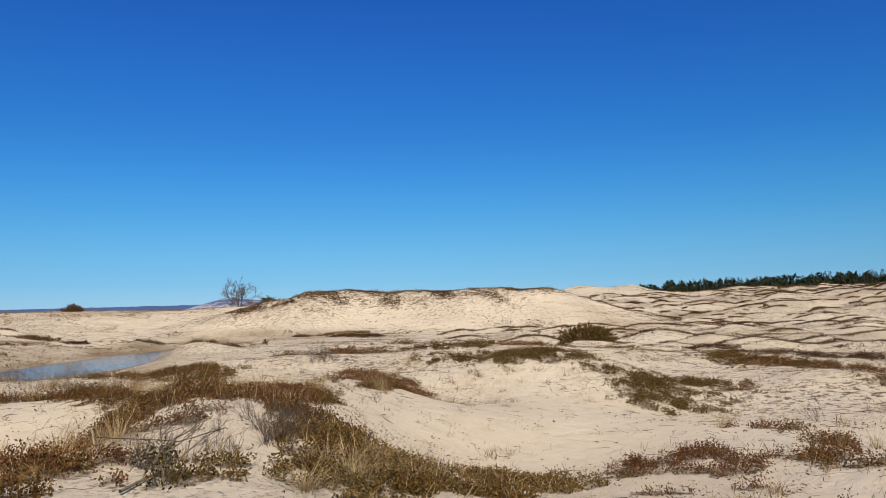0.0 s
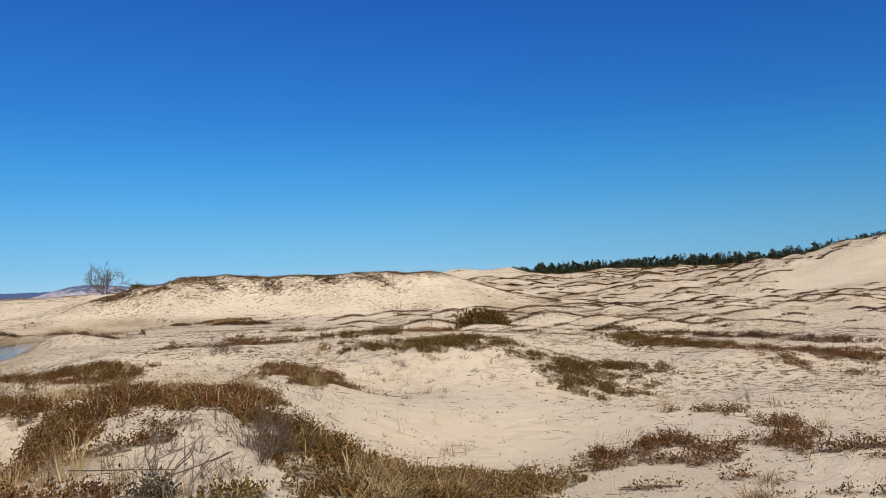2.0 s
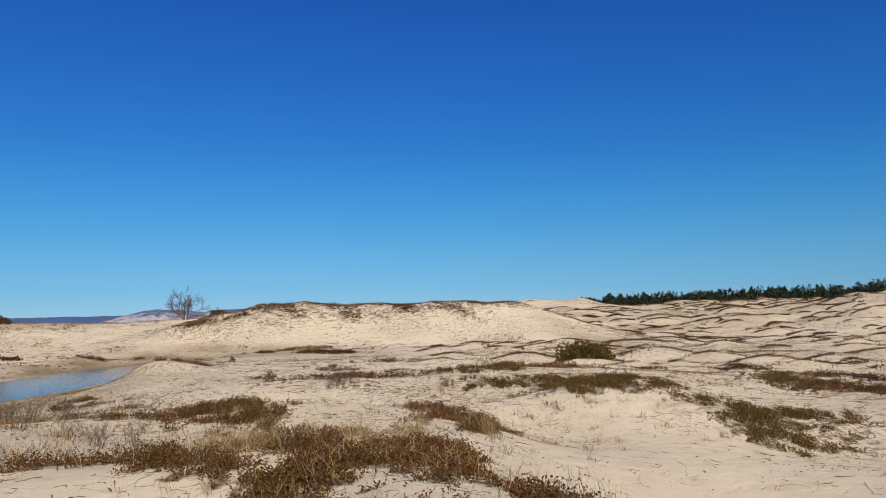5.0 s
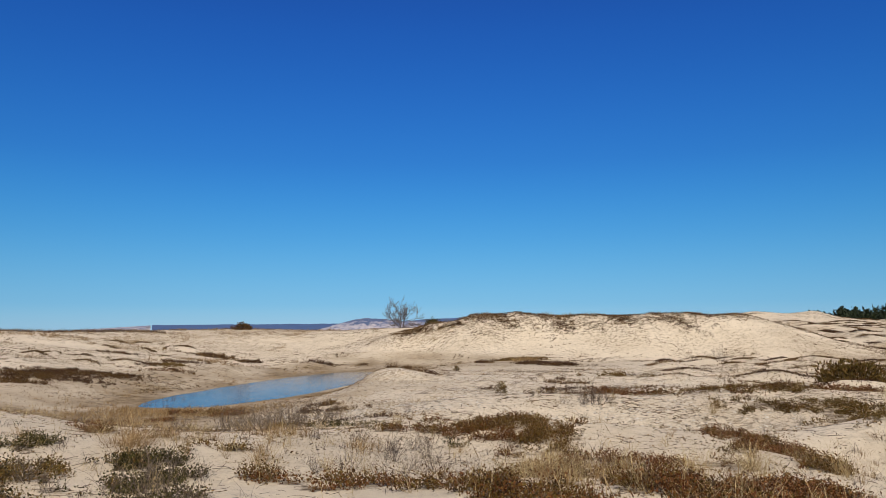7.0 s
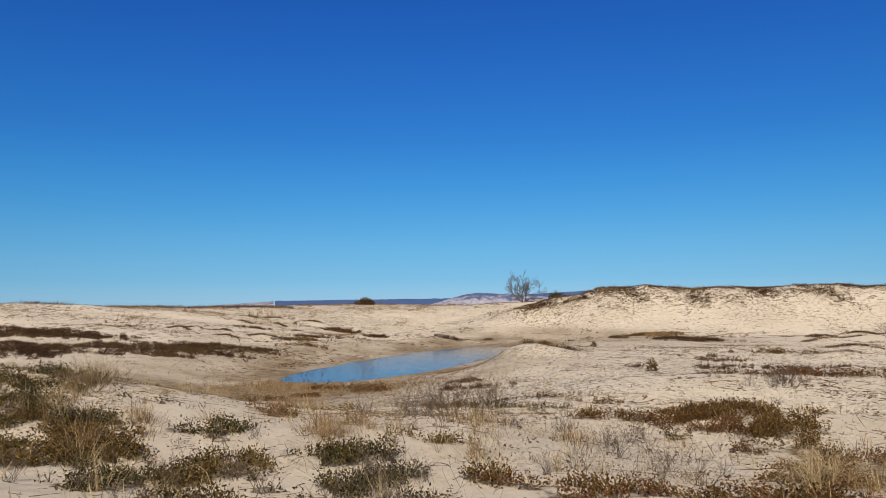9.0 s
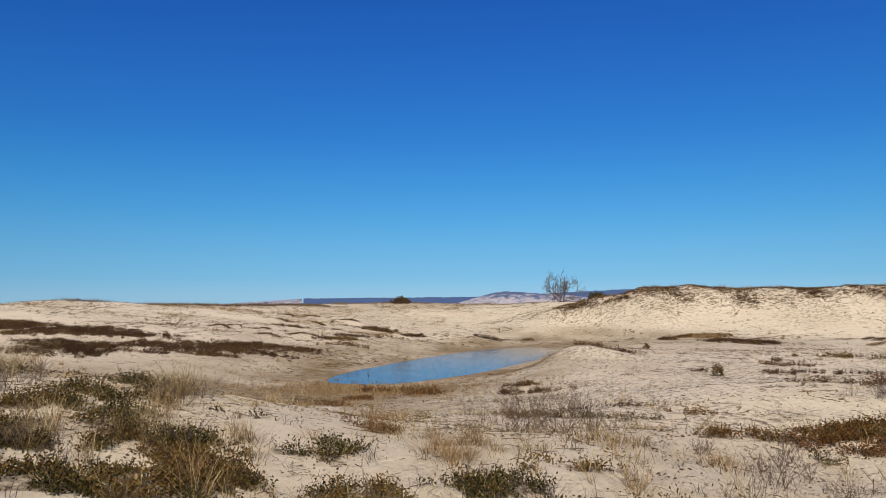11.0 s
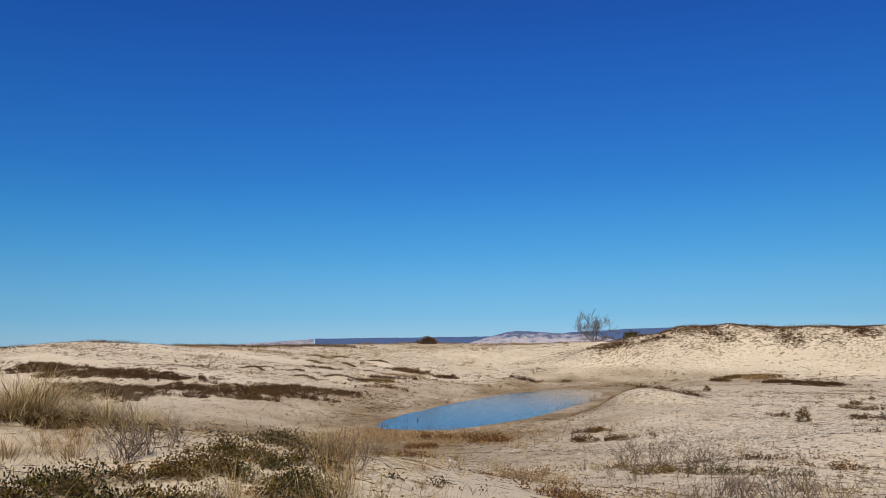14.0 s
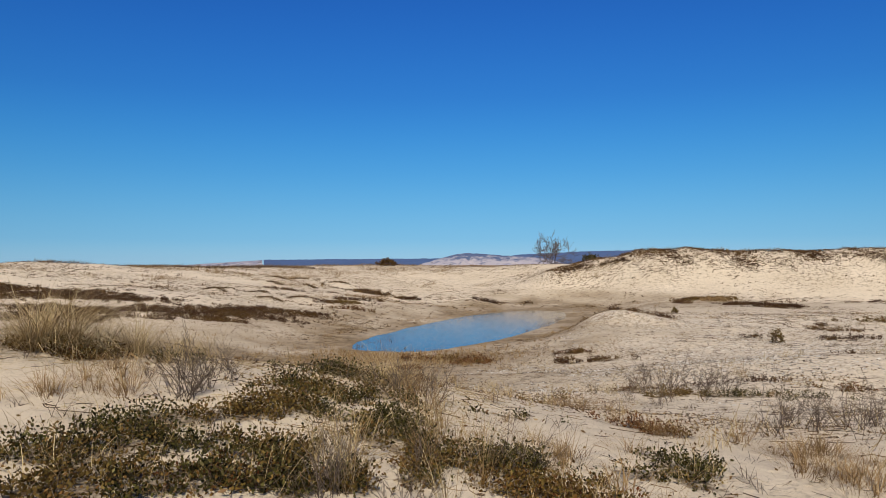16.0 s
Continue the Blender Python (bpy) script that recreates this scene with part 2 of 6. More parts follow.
def sand_material():
    m, n, l, b = shader("dune_sand")
    pos = n.new("ShaderNodeNewGeometry").outputs["Position"]

    def attr(name):
        a = n.new("ShaderNodeAttribute")
        a.attribute_name = name
        return a.outputs["Fac"]

    broad = noise_node(n, l, pos, 0.25, 3)
    fine = noise_node(n, l, pos, 3.0, 6, 0.65)
    grain = noise_node(n, l, pos, 130, 2, 0.7)
    c1 = ramp(n, [(0.3, (0.66, 0.558, 0.424)), (0.7, (0.74, 0.638, 0.503))])
    l.new(broad.outputs["Fac"], c1.inputs["Fac"])
    col = c1.outputs["Color"]
    c2 = ramp(n, [(0.25, (0.80, 0.78, 0.75)), (0.55, (1.0, 1.0, 1.0))])
    l.new(fine.outputs["Fac"], c2.inputs["Fac"])
    col = mixed(n, l, 0.55, col, c2.outputs["Color"], "MULTIPLY")
    c3 = ramp(n, [(0.2, (0.72, 0.70, 0.68)), (0.65, (1.08, 1.07, 1.05))])
    l.new(grain.outputs["Fac"], c3.inputs["Fac"])
    col = mixed(n, l, 0.5, col, c3.outputs["Color"], "MULTIPLY")
    # plant litter: dark flecks, bits of root and dead stalk
    speck = noise_node(n, l, pos, 15.0, 6, 0.8)
    lit = ramp(n, [(0.55, (0, 0, 0)), (0.60, (1, 1, 1))])
    l.new(speck.outputs["Fac"], lit.inputs["Fac"])
    litter = calc(n, l, "MULTIPLY", lit.outputs["Color"], attr("litter"), True)
    col = mixed(n, l, litter, col, (0.13, 0.085, 0.05))
    # hand-wide crusts of dead roots and moss
    crust = ramp(n, [(0.525, (0, 0, 0)), (0.555, (1, 1, 1))])
    l.new(noise_node(n, l, pos, 3.2, 8, 0.78).outputs["Fac"], crust.inputs["Fac"])
    col = mixed(n, l, calc(n, l, "MULTIPLY", crust.outputs["Color"], attr("crust"), True), col, (0.13, 0.085, 0.05))
    # dead leaves under the creeping mats
    dead = ramp(n, [(0.35, (0.045, 0.028, 0.016)), (0.65, (0.16, 0.105, 0.06))])
    l.new(noise_node(n, l, pos, 22, 5, 0.75).outputs["Fac"], dead.inputs["Fac"])
    torn = ramp(n, [(0.42, (0, 0, 0)), (0.56, (1, 1, 1))])
    l.new(calc(n, l, "ADD", calc(n, l, "MULTIPLY", noise_node(n, l, pos, 5, 5, 0.7).outputs["Fac"], 0.5), calc(n, l, "MULTIPLY", attr("under"), 0.30)), torn.inputs["Fac"])
    col = mixed(n, l, calc(n, l, "MULTIPLY", torn.outputs["Color"], step_up(n, l, attr("under")), True), col, dead.outputs["Color"])
    # gravel: pale and grey pebbles lying close on the flat
    stones = n.new("ShaderNodeTexVoronoi")
    stones.inputs["Scale"].default_value = 14
    l.new(pos, stones.inputs["Vector"])
    sc = ramp(n, [(0.0, (0.12, 0.085, 0.055)), (0.22, (0.34, 0.26, 0.18)), (0.6, (0.62, 0.53, 0.41)), (1.0, (0.86, 0.80, 0.70))])
    sep = n.new("ShaderNodeSeparateColor")
    l.new(stones.outputs["Color"], sep.inputs["Color"])
    l.new(sep.outputs["Red"], sc.inputs["Fac"])
    patchy = ramp(n, [(0.40, (0, 0, 0)), (0.58, (1, 1, 1))])
    l.new(noise_node(n, l, pos, 0.8, 5, 0.7).outputs["Fac"], patchy.inputs["Fac"])
    gravel = calc(n, l, "MULTIPLY", patchy.outputs["Color"], attr("gravel"), True)
    col = mixed(n, l, gravel, col, sc.outputs["Color"])
    # damp, algae-stained flat round the pond with short dead grass
    dc = ramp(n, [(0.30, (0.12, 0.080, 0.045)), (0.66, (0.36, 0.27, 0.165))])
    l.new(noise_node(n, l, pos, 1.7, 6, 0.7).outputs["Fac"], dc.inputs["Fac"])
    col = mixed(n, l, attr("damp"), col, dc.outputs["Color"])
    # open heath on the far plain
    hc = ramp(n, [(0.35, (0.16, 0.10, 0.06)), (0.65, (0.40, 0.30, 0.19))])
    l.new(noise_node(n, l, pos, 0.35, 6, 0.7).outputs["Fac"], hc.inputs["Fac"])
    col = mixed(n, l, attr("heath"), col, hc.outputs["Color"])
    l.new(col, b.inputs["Base Color"])
    b.inputs["Roughness"].default_value = 0.95
    b.inputs["Specular IOR Level"].default_value = 0.15
    bump = n.new("ShaderNodeBump")
    bump.inputs["Strength"].default_value, bump.inputs["Distance"].default_value = 0.9, 0.10
    hsum = calc(n, l, "ADD", calc(n, l, "MULTIPLY", fine.outputs["Fac"], 1.0), calc(n, l, "MULTIPLY", grain.outputs["Fac"], 0.12))
    hsum = calc(n, l, "ADD", hsum, calc(n, l, "MULTIPLY", litter, 0.2))
    l.new(hsum, bump.inputs["Height"])
    l.new(bump.outputs["Normal"], b.inputs["Normal"])
    return m


def leafy(name, colours, rough=0.6, gloss=0.08):
    """Leaves, blades and twigs: each piece its own shade."""
    m, n, l, b = shader(name)
    g = n.new("ShaderNodeNewGeometry")
    info = n.new("ShaderNodeObjectInfo")
    k = len(colours) - 1
    r = ramp(n, [(i / k, c) for i, c in enumerate(colours)])
    l.new(g.outputs["Random Per Island"], r.inputs["Fac"])
    stain = noise_node(n, l, g.outputs["Position"], 2.3, 3)
    s = ramp(n, [(0.3, (0.7, 0.68, 0.66)), (0.7, (1.15, 1.12, 1.08))])
    l.new(stain.outputs["Fac"], s.inputs["Fac"])
    col = mixed(n, l, 0.8, r.outputs["Color"], s.outputs["Color"], "MULTIPLY")
    o = ramp(n, [(0.0, (0.82, 0.80, 0.78)), (1.0, (1.12, 1.10, 1.06))])
    l.new(info.outputs["Random"], o.inputs["Fac"])
    l.new(mixed(n, l, 0.7, col, o.outputs["Color"], "MULTIPLY"), b.inputs["Base Color"])
    b.inputs["Roughness"].default_value = rough
    b.inputs["Specular IOR Level"].default_value = gloss
    return m


def water_material():
    m, n, l, b = shader("pond_water")
    pos = n.new("ShaderNodeNewGeometry").outputs["Position"]
    b.inputs["Base Color"].default_value = (0.085, 0.105, 0.12, 1)
    b.inputs["Roughness"].default_value = 0.09
    b.inputs["IOR"].default_value = 1.333
    bump = n.new("ShaderNodeBump")
    bump.inputs["Strength"].default_value, bump.inputs["Distance"].default_value = 0.35, 0.02
    l.new(noise_node(n, l, pos, 5.0, 3).outputs["Fac"], bump.inputs["Height"])
    l.new(bump.outputs["Normal"], b.inputs["Normal"])
    return m


def rough_material(name, low, high, scale):
    m, n, l, b = shader(name)
    pos = n.new("ShaderNodeNewGeometry").outputs["Position"]
    t = noise_node(n, l, pos, scale, 6, 0.65)
    r = ramp(n, [(0.3, low), (0.7, high)])
    l.new(t.outputs["Fac"], r.inputs["Fac"])
    l.new(r.outputs["Color"], b.inputs["Base Color"])
    b.inputs["Roughness"].default_value = 0.9
    bump = n.new("ShaderNodeBump")
    bump.inputs["Strength"].default_value = 0.4
    l.new(t.outputs["Fac"], bump.inputs["Height"])
    l.new(bump.outputs["Normal"], b.inputs["Normal"])
    return m


SAND = sand_material()
WATER = water_material()
BROWN = leafy("bearberry_leaf", [(0.032, 0.016, 0.007), (0.115, 0.060, 0.018), (0.175, 0.100, 0.028), (0.135, 0.098, 0.024), (0.095, 0.036, 0.013), (0.25, 0.165, 0.055)], 0.55, 0.07)
REDDISH = leafy("reddened_leaf", [(0.042, 0.016, 0.008), (0.150, 0.060, 0.022), (0.22, 0.105, 0.036), (0.12, 0.038, 0.016), (0.20, 0.125, 0.045)], 0.55, 0.07)
GREEN = leafy("evergreen_leaf", [(0.012, 0.012, 0.005), (0.042, 0.038, 0.012), (0.085, 0.078, 0.022), (0.060, 0.044, 0.016), (0.20, 0.175, 0.075)], 0.6, 0.05)
OLIVE = leafy("juniper_leaf", [(0.045, 0.030, 0.010), (0.150, 0.098, 0.028), (0.21, 0.150, 0.048), (0.16, 0.082, 0.028), (0.095, 0.075, 0.020)])
STRAW = leafy("dry_grass", [(0.28, 0.20, 0.10), (0.45, 0.35, 0.19), (0.58, 0.48, 0.29), (0.36, 0.26, 0.14)], 0.7)
RUST = leafy("rusty_grass", [(0.19, 0.115, 0.055), (0.31, 0.205, 0.10), (0.41, 0.30, 0.16), (0.25, 0.155, 0.075)], 0.7)
TWIG = leafy("grey_twig", [(0.075, 0.055, 0.042), (0.16, 0.125, 0.10), (0.23, 0.185, 0.15), (0.11, 0.08, 0.06)], 0.8)
SCRUB = leafy("heath_scrub", [(0.044, 0.025, 0.010), (0.115, 0.066, 0.026), (0.18, 0.112, 0.045), (0.11, 0.052, 0.020)])
HEATH = leafy("dark_heath_leaf", [(0.035, 0.018, 0.010), (0.075, 0.038, 0.020), (0.11, 0.060, 0.032), (0.06, 0.034, 0.016)])
NEEDLES = leafy("pine_needles", [(0.014, 0.021, 0.012), (0.030, 0.042, 0.022), (0.052, 0.066, 0.032)])
BARK = rough_material("bark", (0.06, 0.045, 0.035), (0.15, 0.12, 0.10), 6.0)
# distance haze is painted into these base colours as a pale blue cast
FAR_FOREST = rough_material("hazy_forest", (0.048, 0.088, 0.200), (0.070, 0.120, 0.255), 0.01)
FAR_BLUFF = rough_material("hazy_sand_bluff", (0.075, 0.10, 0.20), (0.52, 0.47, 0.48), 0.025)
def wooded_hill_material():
    """Woods with bare sand slumps low on the flank; haze tints both colours blue."""
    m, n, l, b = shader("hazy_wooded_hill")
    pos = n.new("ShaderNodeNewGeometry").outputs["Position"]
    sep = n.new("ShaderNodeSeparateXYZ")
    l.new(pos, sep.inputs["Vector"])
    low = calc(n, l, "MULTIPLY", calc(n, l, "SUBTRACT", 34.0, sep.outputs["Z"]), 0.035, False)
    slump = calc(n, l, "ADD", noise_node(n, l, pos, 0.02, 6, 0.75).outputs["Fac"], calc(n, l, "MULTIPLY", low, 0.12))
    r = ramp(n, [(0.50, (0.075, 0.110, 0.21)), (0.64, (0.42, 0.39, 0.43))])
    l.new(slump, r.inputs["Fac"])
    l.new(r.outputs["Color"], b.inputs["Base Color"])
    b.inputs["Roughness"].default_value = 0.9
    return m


FAR_HILL = wooded_hill_material()
PEBBLE = leafy("pebble", [(0.22, 0.19, 0.16), (0.45, 0.41, 0.35), (0.66, 0.62, 0.56), (0.80, 0.78, 0.74)], 0.85)


# ---- builders ----
def mesh_of(name, verts, faces, material, sides=None):
    """A mesh from arrays: verts (n, 3), faces (m, k) of one size."""
    me = bpy.data.meshes.new(name)
    verts, faces = np.asarray(verts, np.float32), np.asarray(faces, np.int32)
    me.vertices.add(len(verts))
    me.vertices.foreach_set("co", verts.ravel())
    k = faces.shape[1]
    me.loops.add(faces.size)
    me.loops.foreach_set("vertex_index", faces.ravel())
    me.polygons.add(len(faces))
    me.polygons.foreach_set("loop_start", np.arange(len(faces), dtype=np.int32) * k)
    me.update(calc_edges=True)
    me.materials.append(material)
    return me


def part(name, me, parent, label="", kind=""):
    ob = new(name, me)
    ob.parent = parent
    return tagged(ob, label, kind=kind)


def base(name, x, y, z, label, category, group="", kind=""):
    ob = new(name)
    ob.location = (x, y, z)
    return tagged(ob, label, category, group, kind)


def unit(v):
    return v / np.maximum(np.linalg.norm(v, axis=-1, keepdims=True), 1e-9)


def leaf_arrays(p, way, long, wide):
    """One pointed four-cornered leaf at each p, along way."""
    n = len(p)
    way = unit(way)
    side = unit(np.cross(way, rng.normal(size=(n, 3))))
    nor = np.cross(way, side)
    long, wide = np.broadcast_to(long, n)[:, None], np.broadcast_to(wide, n)[:, None]
    a = p
    b = p + way * long * 0.5 + side * wide * 0.5 + nor * wide * 0.18
    c = p + way * long
    d = p + way * long * 0.5 - side * wide * 0.5 + nor * wide * 0.18
    v = np.stack([a, b, c, d], 1).reshape(-1, 3)
    return v, np.arange(4 * n).reshape(n, 4)


def tube_arrays(paths, radii, sides=3):
    """Thin tapered tubes: paths (n, k, 3), radii (n, k)."""
    n, k, _ = paths.shape
    t = unit(np.gradient(paths, axis=1))
    ref = np.where(np.abs(t[..., 2:3]) > 0.9, np.array([1.0, 0, 0]), np.array([0, 0, 1.0]))
    s = unit(np.cross(t, ref))
    u = np.cross(s, t)
    ang = np.arange(sides) * 2 * np.pi / sides
    ring = s[:, :, None] * np.cos(ang)[:, None] + u[:, :, None] * np.sin(ang)[:, None]
    v = (paths[:, :, None] + ring * radii[:, :, None, None]).reshape(-1, 3)
    i = np.arange(n * k * sides).reshape(n, k, sides)
    a, b = i[:, :-1], i[:, 1:]
    f = np.stack([a, np.roll(a, -1, 2), np.roll(b, -1, 2), b], -1).reshape(-1, 4)
    return v, f


def blade_arrays(root, way, long, wide, bend):
    """Grass blades: narrow curved strips of three pieces."""
    n = len(root)
    way = unit(way)
    flat = way * np.array([1, 1, 0]) + 1e-6
    out = unit(flat)
    side = np.stack([-out[:, 1], out[:, 0], np.zeros(n)], 1)
    long, wide, bend = (np.broadcast_to(q, n)[:, None] for q in (long, wide, bend))
    rows = []
    for s, w in ((0, 1.0), (0.4, 0.85), (0.75, 0.55), (1.0, 0.12)):
        c = root + way * long * s + out * long * bend * s * s - np.array([0, 0, 1.0]) * long * bend * 0.6 * s ** 3
        rows += [c - side * wide * w / 2, c + side * wide * w / 2]
    v = np.stack(rows, 1).reshape(-1, 3)
    i = np.arange(n)[:, None] * 8
    f = np.concatenate([i + np.array([[0, 1, 3, 2]]), i + np.array([[2, 3, 5, 4]]), i + np.array([[4, 5, 7, 6]])])
    return v, f


def joined(*pairs):
    vs, fs, k = [], [], 0
    for v, f in pairs:
        vs.append(v)
        fs.append(f + k)
        k += len(v)
    return np.concatenate(vs), np.concatenate(fs)


# ---- the planting plan: where the creeping mats lie ----
mats = []


def mat(x, y, rx, ry, turn, material, label, height=0.14, density=220, leaf=0.042, cover=1.0):
    mats.append((x, y, rx, ry, radians(turn), material, label, height, density, leaf, cover))


def mat_edge(k, px, py):
    """Below 0 inside the ragged outline of mat k, 1 at twice its size."""
    x, y, rx, ry, a = mats[k][:5]
    u = ((px - x) * math.cos(a) + (py - y) * math.sin(a)) / rx
    v = (-(px - x) * math.sin(a) + (py - y) * math.cos(a)) / ry
    size = max(0.6, 0.6 * min(rx, ry))
    return np.hypot(u, v) - 1 + 0.9 * fbm(px, py, size, 81, 4) + 0.75 * fbm(px, py, 0.3 + 0.12 * size, 83, 3) - 0.05


BB = "creeping bearberry mat with brown-green leaves on a sand mound"
GG = "low dark green evergreen mat spreading over the sand"
RR = "thin reddish-brown creeping mat on pale sand"
HH = "dark brown heath mat on the sand"
# along the walk
mat(-1.64, 9.91, 0.45, 0.90, 2, BROWN, BB, 0.14, 520, 0.035, cover=0.95)
mat(-1.34, 8.33, 0.38, 0.80, 1, BROWN, BB, 0.14, 520, 0.035, cover=0.95)
mat(-0.97, 7.29, 0.45, 0.51, -1, OLIVE, BB, 0.12, 520, 0.035, cover=0.95)
mat(-1.12, 9.63, 0.30, 0.68, 0, BROWN, BB, 0.14, 520, 0.035, cover=0.95)
mat(-1.02, 8.06, 0.25, 0.61, 0, BROWN, BB, 0.14, 520, 0.035, cover=0.95)
mat(-0.59, 7.50, 0.33, 0.56, -4, OLIVE, BB, 0.12, 520, 0.035, cover=0.95)
mat(-1.90, 8.91, 0.24, 0.58, 5, BROWN, BB, 0.15, 520, 0.035, cover=0.66)
mat(-3.16, 11.59, 0.71, 1.01, 10, REDDISH, RR, 0.14, 520, 0.035, cover=0.95)
mat(-3.93, 12.20, 1.04, 0.66, 13, BROWN, BB, 0.14, 520, 0.035, cover=0.95)
mat(-4.60, 10.63, 0.48, 0.94, 18, BROWN, BB, 0.14, 520, 0.035, cover=0.95)
mat(-4.30, 11.00, 0.69, 1.06, 16, BROWN, BB, 0.14, 520, 0.035, cover=0.76)
mat(-3.49, 8.88, 0.48, 0.26, 15, BROWN, BB, 0.14, 520, 0.035, cover=0.66)
mat(-5.66, 12.36, 0.59, 0.15, 20, REDDISH, RR, 0.14, 520, 0.035, cover=0.95)
mat(-3.11, 9.56, 0.29, 0.16, 12, BROWN, BB, 0.14, 520, 0.035, cover=0.66)
mat(-4.59, 9.08, 0.40, 0.82, 21, REDDISH, RR, 0.14, 520, 0.035, cover=0.95)
mat(-3.49, 7.04, 0.44, 0.26, 19, REDDISH, RR, 0.14, 520, 0.035, cover=0.66)
mat(-3.72, 6.91, 0.27, 0.15, 21, BROWN, BB, 0.14, 520, 0.035, cover=0.95)
mat(-2.68, 6.91, 0.23, 0.36, 13, GREEN, GG, 0.14, 520, 0.035, cover=0.95)
mat(-2.19, 7.06, 0.36, 0.21, 9, OLIVE, BB, 0.12, 520, 0.035, cover=0.85)
mat(-1.85, 6.73, 0.30, 0.21, 6, OLIVE, BB, 0.12, 520, 0.035, cover=0.95)
mat(-1.35, 6.75, 0.30, 0.15, 1, OLIVE, BB, 0.12, 520, 0.035, cover=0.76)
mat(0.72, 11.77, 0.55, 0.94, -9, OLIVE, BB, 0.12, 520, 0.035, cover=0.95)
mat(1.12, 11.02, 0.69, 1.19, -12, OLIVE, BB, 0.12, 520, 0.035, cover=0.95)
mat(1.88, 11.43, 0.50, 0.41, -15, OLIVE, BB, 0.12, 520, 0.035, cover=0.95)
mat(0.28, 8.09, 0.49, 0.51, -10, OLIVE, BB, 0.12, 520, 0.035, cover=0.95)
mat(2.49, 11.94, 0.38, 0.16, -17, OLIVE, BB, 0.12, 520, 0.035, cover=0.57)
mat(3.13, 12.39, 0.45, 0.56, -19, REDDISH, RR, 0.14, 520, 0.035, cover=0.59)
mat(3.65, 12.43, 0.51, 0.71, -21, REDDISH, RR, 0.14, 460, 0.035, cover=0.59)
mat(4.36, 12.65, 0.47, 0.56, -24, REDDISH, RR, 0.14, 460, 0.036, cover=0.59)
mat(4.60, 11.81, 0.50, 0.36, -27, REDDISH, RR, 0.14, 520, 0.035, cover=0.59)
mat(4.39, 10.89, 0.34, 0.51, -28, REDDISH, RR, 0.14, 520, 0.035, cover=0.47)
mat(3.98, 11.52, 0.58, 0.21, -25, REDDISH, RR, 0.14, 520, 0.035, cover=0.35)
mat(5.30, 11.57, 0.61, 0.31, -30, REDDISH, RR, 0.14, 460, 0.035, cover=0.59)
mat(5.57, 10.76, 0.53, 0.31, -33, REDDISH, RR, 0.14, 520, 0.035, cover=0.59)
mat(5.74, 9.99, 0.46, 0.26, -36, REDDISH, RR, 0.14, 520, 0.035, cover=0.59)
mat(5.75, 9.24, 0.26, 0.15, -38, REDDISH, RR, 0.14, 520, 0.035, cover=0.59)
mat(6.47, 15.01, 0.64, 0.26, -27, REDDISH, RR, 0.14, 460, 0.039, cover=0.59)
mat(6.84, 14.05, 0.44, 0.21, -30, REDDISH, RR, 0.14, 460, 0.039, cover=0.59)
mat(6.51, 12.64, 0.38, 0.73, -32, REDDISH, RR, 0.14, 460, 0.037, cover=0.59)
mat(6.07, 11.34, 0.37, 0.46, -33, REDDISH, RR, 0.14, 460, 0.035, cover=0.59)
mat(4.06, 10.05, 0.19, 0.15, -28, REDDISH, RR, 0.14, 520, 0.035, cover=0.59)
mat(4.11, 8.82, 0.28, 0.15, -32, REDDISH, RR, 0.14, 520, 0.035, cover=0.47)
mat(4.69, 8.50, 0.46, 0.16, -36, GREEN, GG, 0.14, 520, 0.035, cover=0.76)
mat(4.08, 8.24, 0.34, 0.15, -34, GREEN, GG, 0.14, 520, 0.035, cover=0.66)
mat(2.89, 10.41, 0.47, 0.16, -22, OLIVE, BB, 0.12, 520, 0.035, cover=0.57)
mat(3.98, 11.08, 0.20, 0.15, -25, REDDISH, RR, 0.14, 520, 0.035, cover=0.59)
mat(5.64, 21.89, 0.83, 0.61, -17, OLIVE, BB, 0.12, 259, 0.046, cover=0.71)
mat(4.90, 22.25, 0.63, 0.36, -15, OLIVE, BB, 0.12, 257, 0.046, cover=0.71)
mat(5.55, 20.66, 0.86, 0.81, -18, OLIVE, BB, 0.12, 277, 0.045, cover=0.57)
mat(6.72, 21.53, 1.00, 1.46, -20, OLIVE, BB, 0.12, 259, 0.046, cover=0.71)
mat(7.98, 22.32, 0.83, 1.09, -22, OLIVE, BB, 0.12, 242, 0.047, cover=0.71)
mat(5.40, 19.56, 0.63, 0.46, -19, OLIVE, BB, 0.12, 300, 0.044, cover=0.5)
mat(6.51, 20.06, 0.79, 0.46, -21, OLIVE, BB, 0.12, 281, 0.045, cover=0.57)
mat(7.54, 20.79, 0.69, 0.26, -23, OLIVE, BB, 0.12, 262, 0.046, cover=0.36)
mat(8.99, 22.10, 0.56, 0.56, -25, REDDISH, RR, 0.14, 233, 0.048, cover=0.5)
mat(2.96, 24.28, 1.17, 1.18, -9, OLIVE, BB, 0.12, 242, 0.047, cover=0.71)
mat(4.24, 23.27, 0.65, 0.26, -13, OLIVE, BB, 0.12, 242, 0.047, cover=0.71)
mat(2.95, 22.72, 0.59, 0.26, -10, OLIVE, BB, 0.12, 255, 0.047, cover=0.36)
mat(11.22, 28.35, 1.35, 1.46, -23, OLIVE, BB, 0.12, 166, 0.056, cover=0.71)
mat(11.30, 30.22, 0.69, 1.10, -22, OLIVE, BB, 0.12, 151, 0.058, cover=0.71)
mat(12.28, 26.67, 1.28, 0.61, -27, BROWN, BB, 0.14, 171, 0.055, cover=0.71)
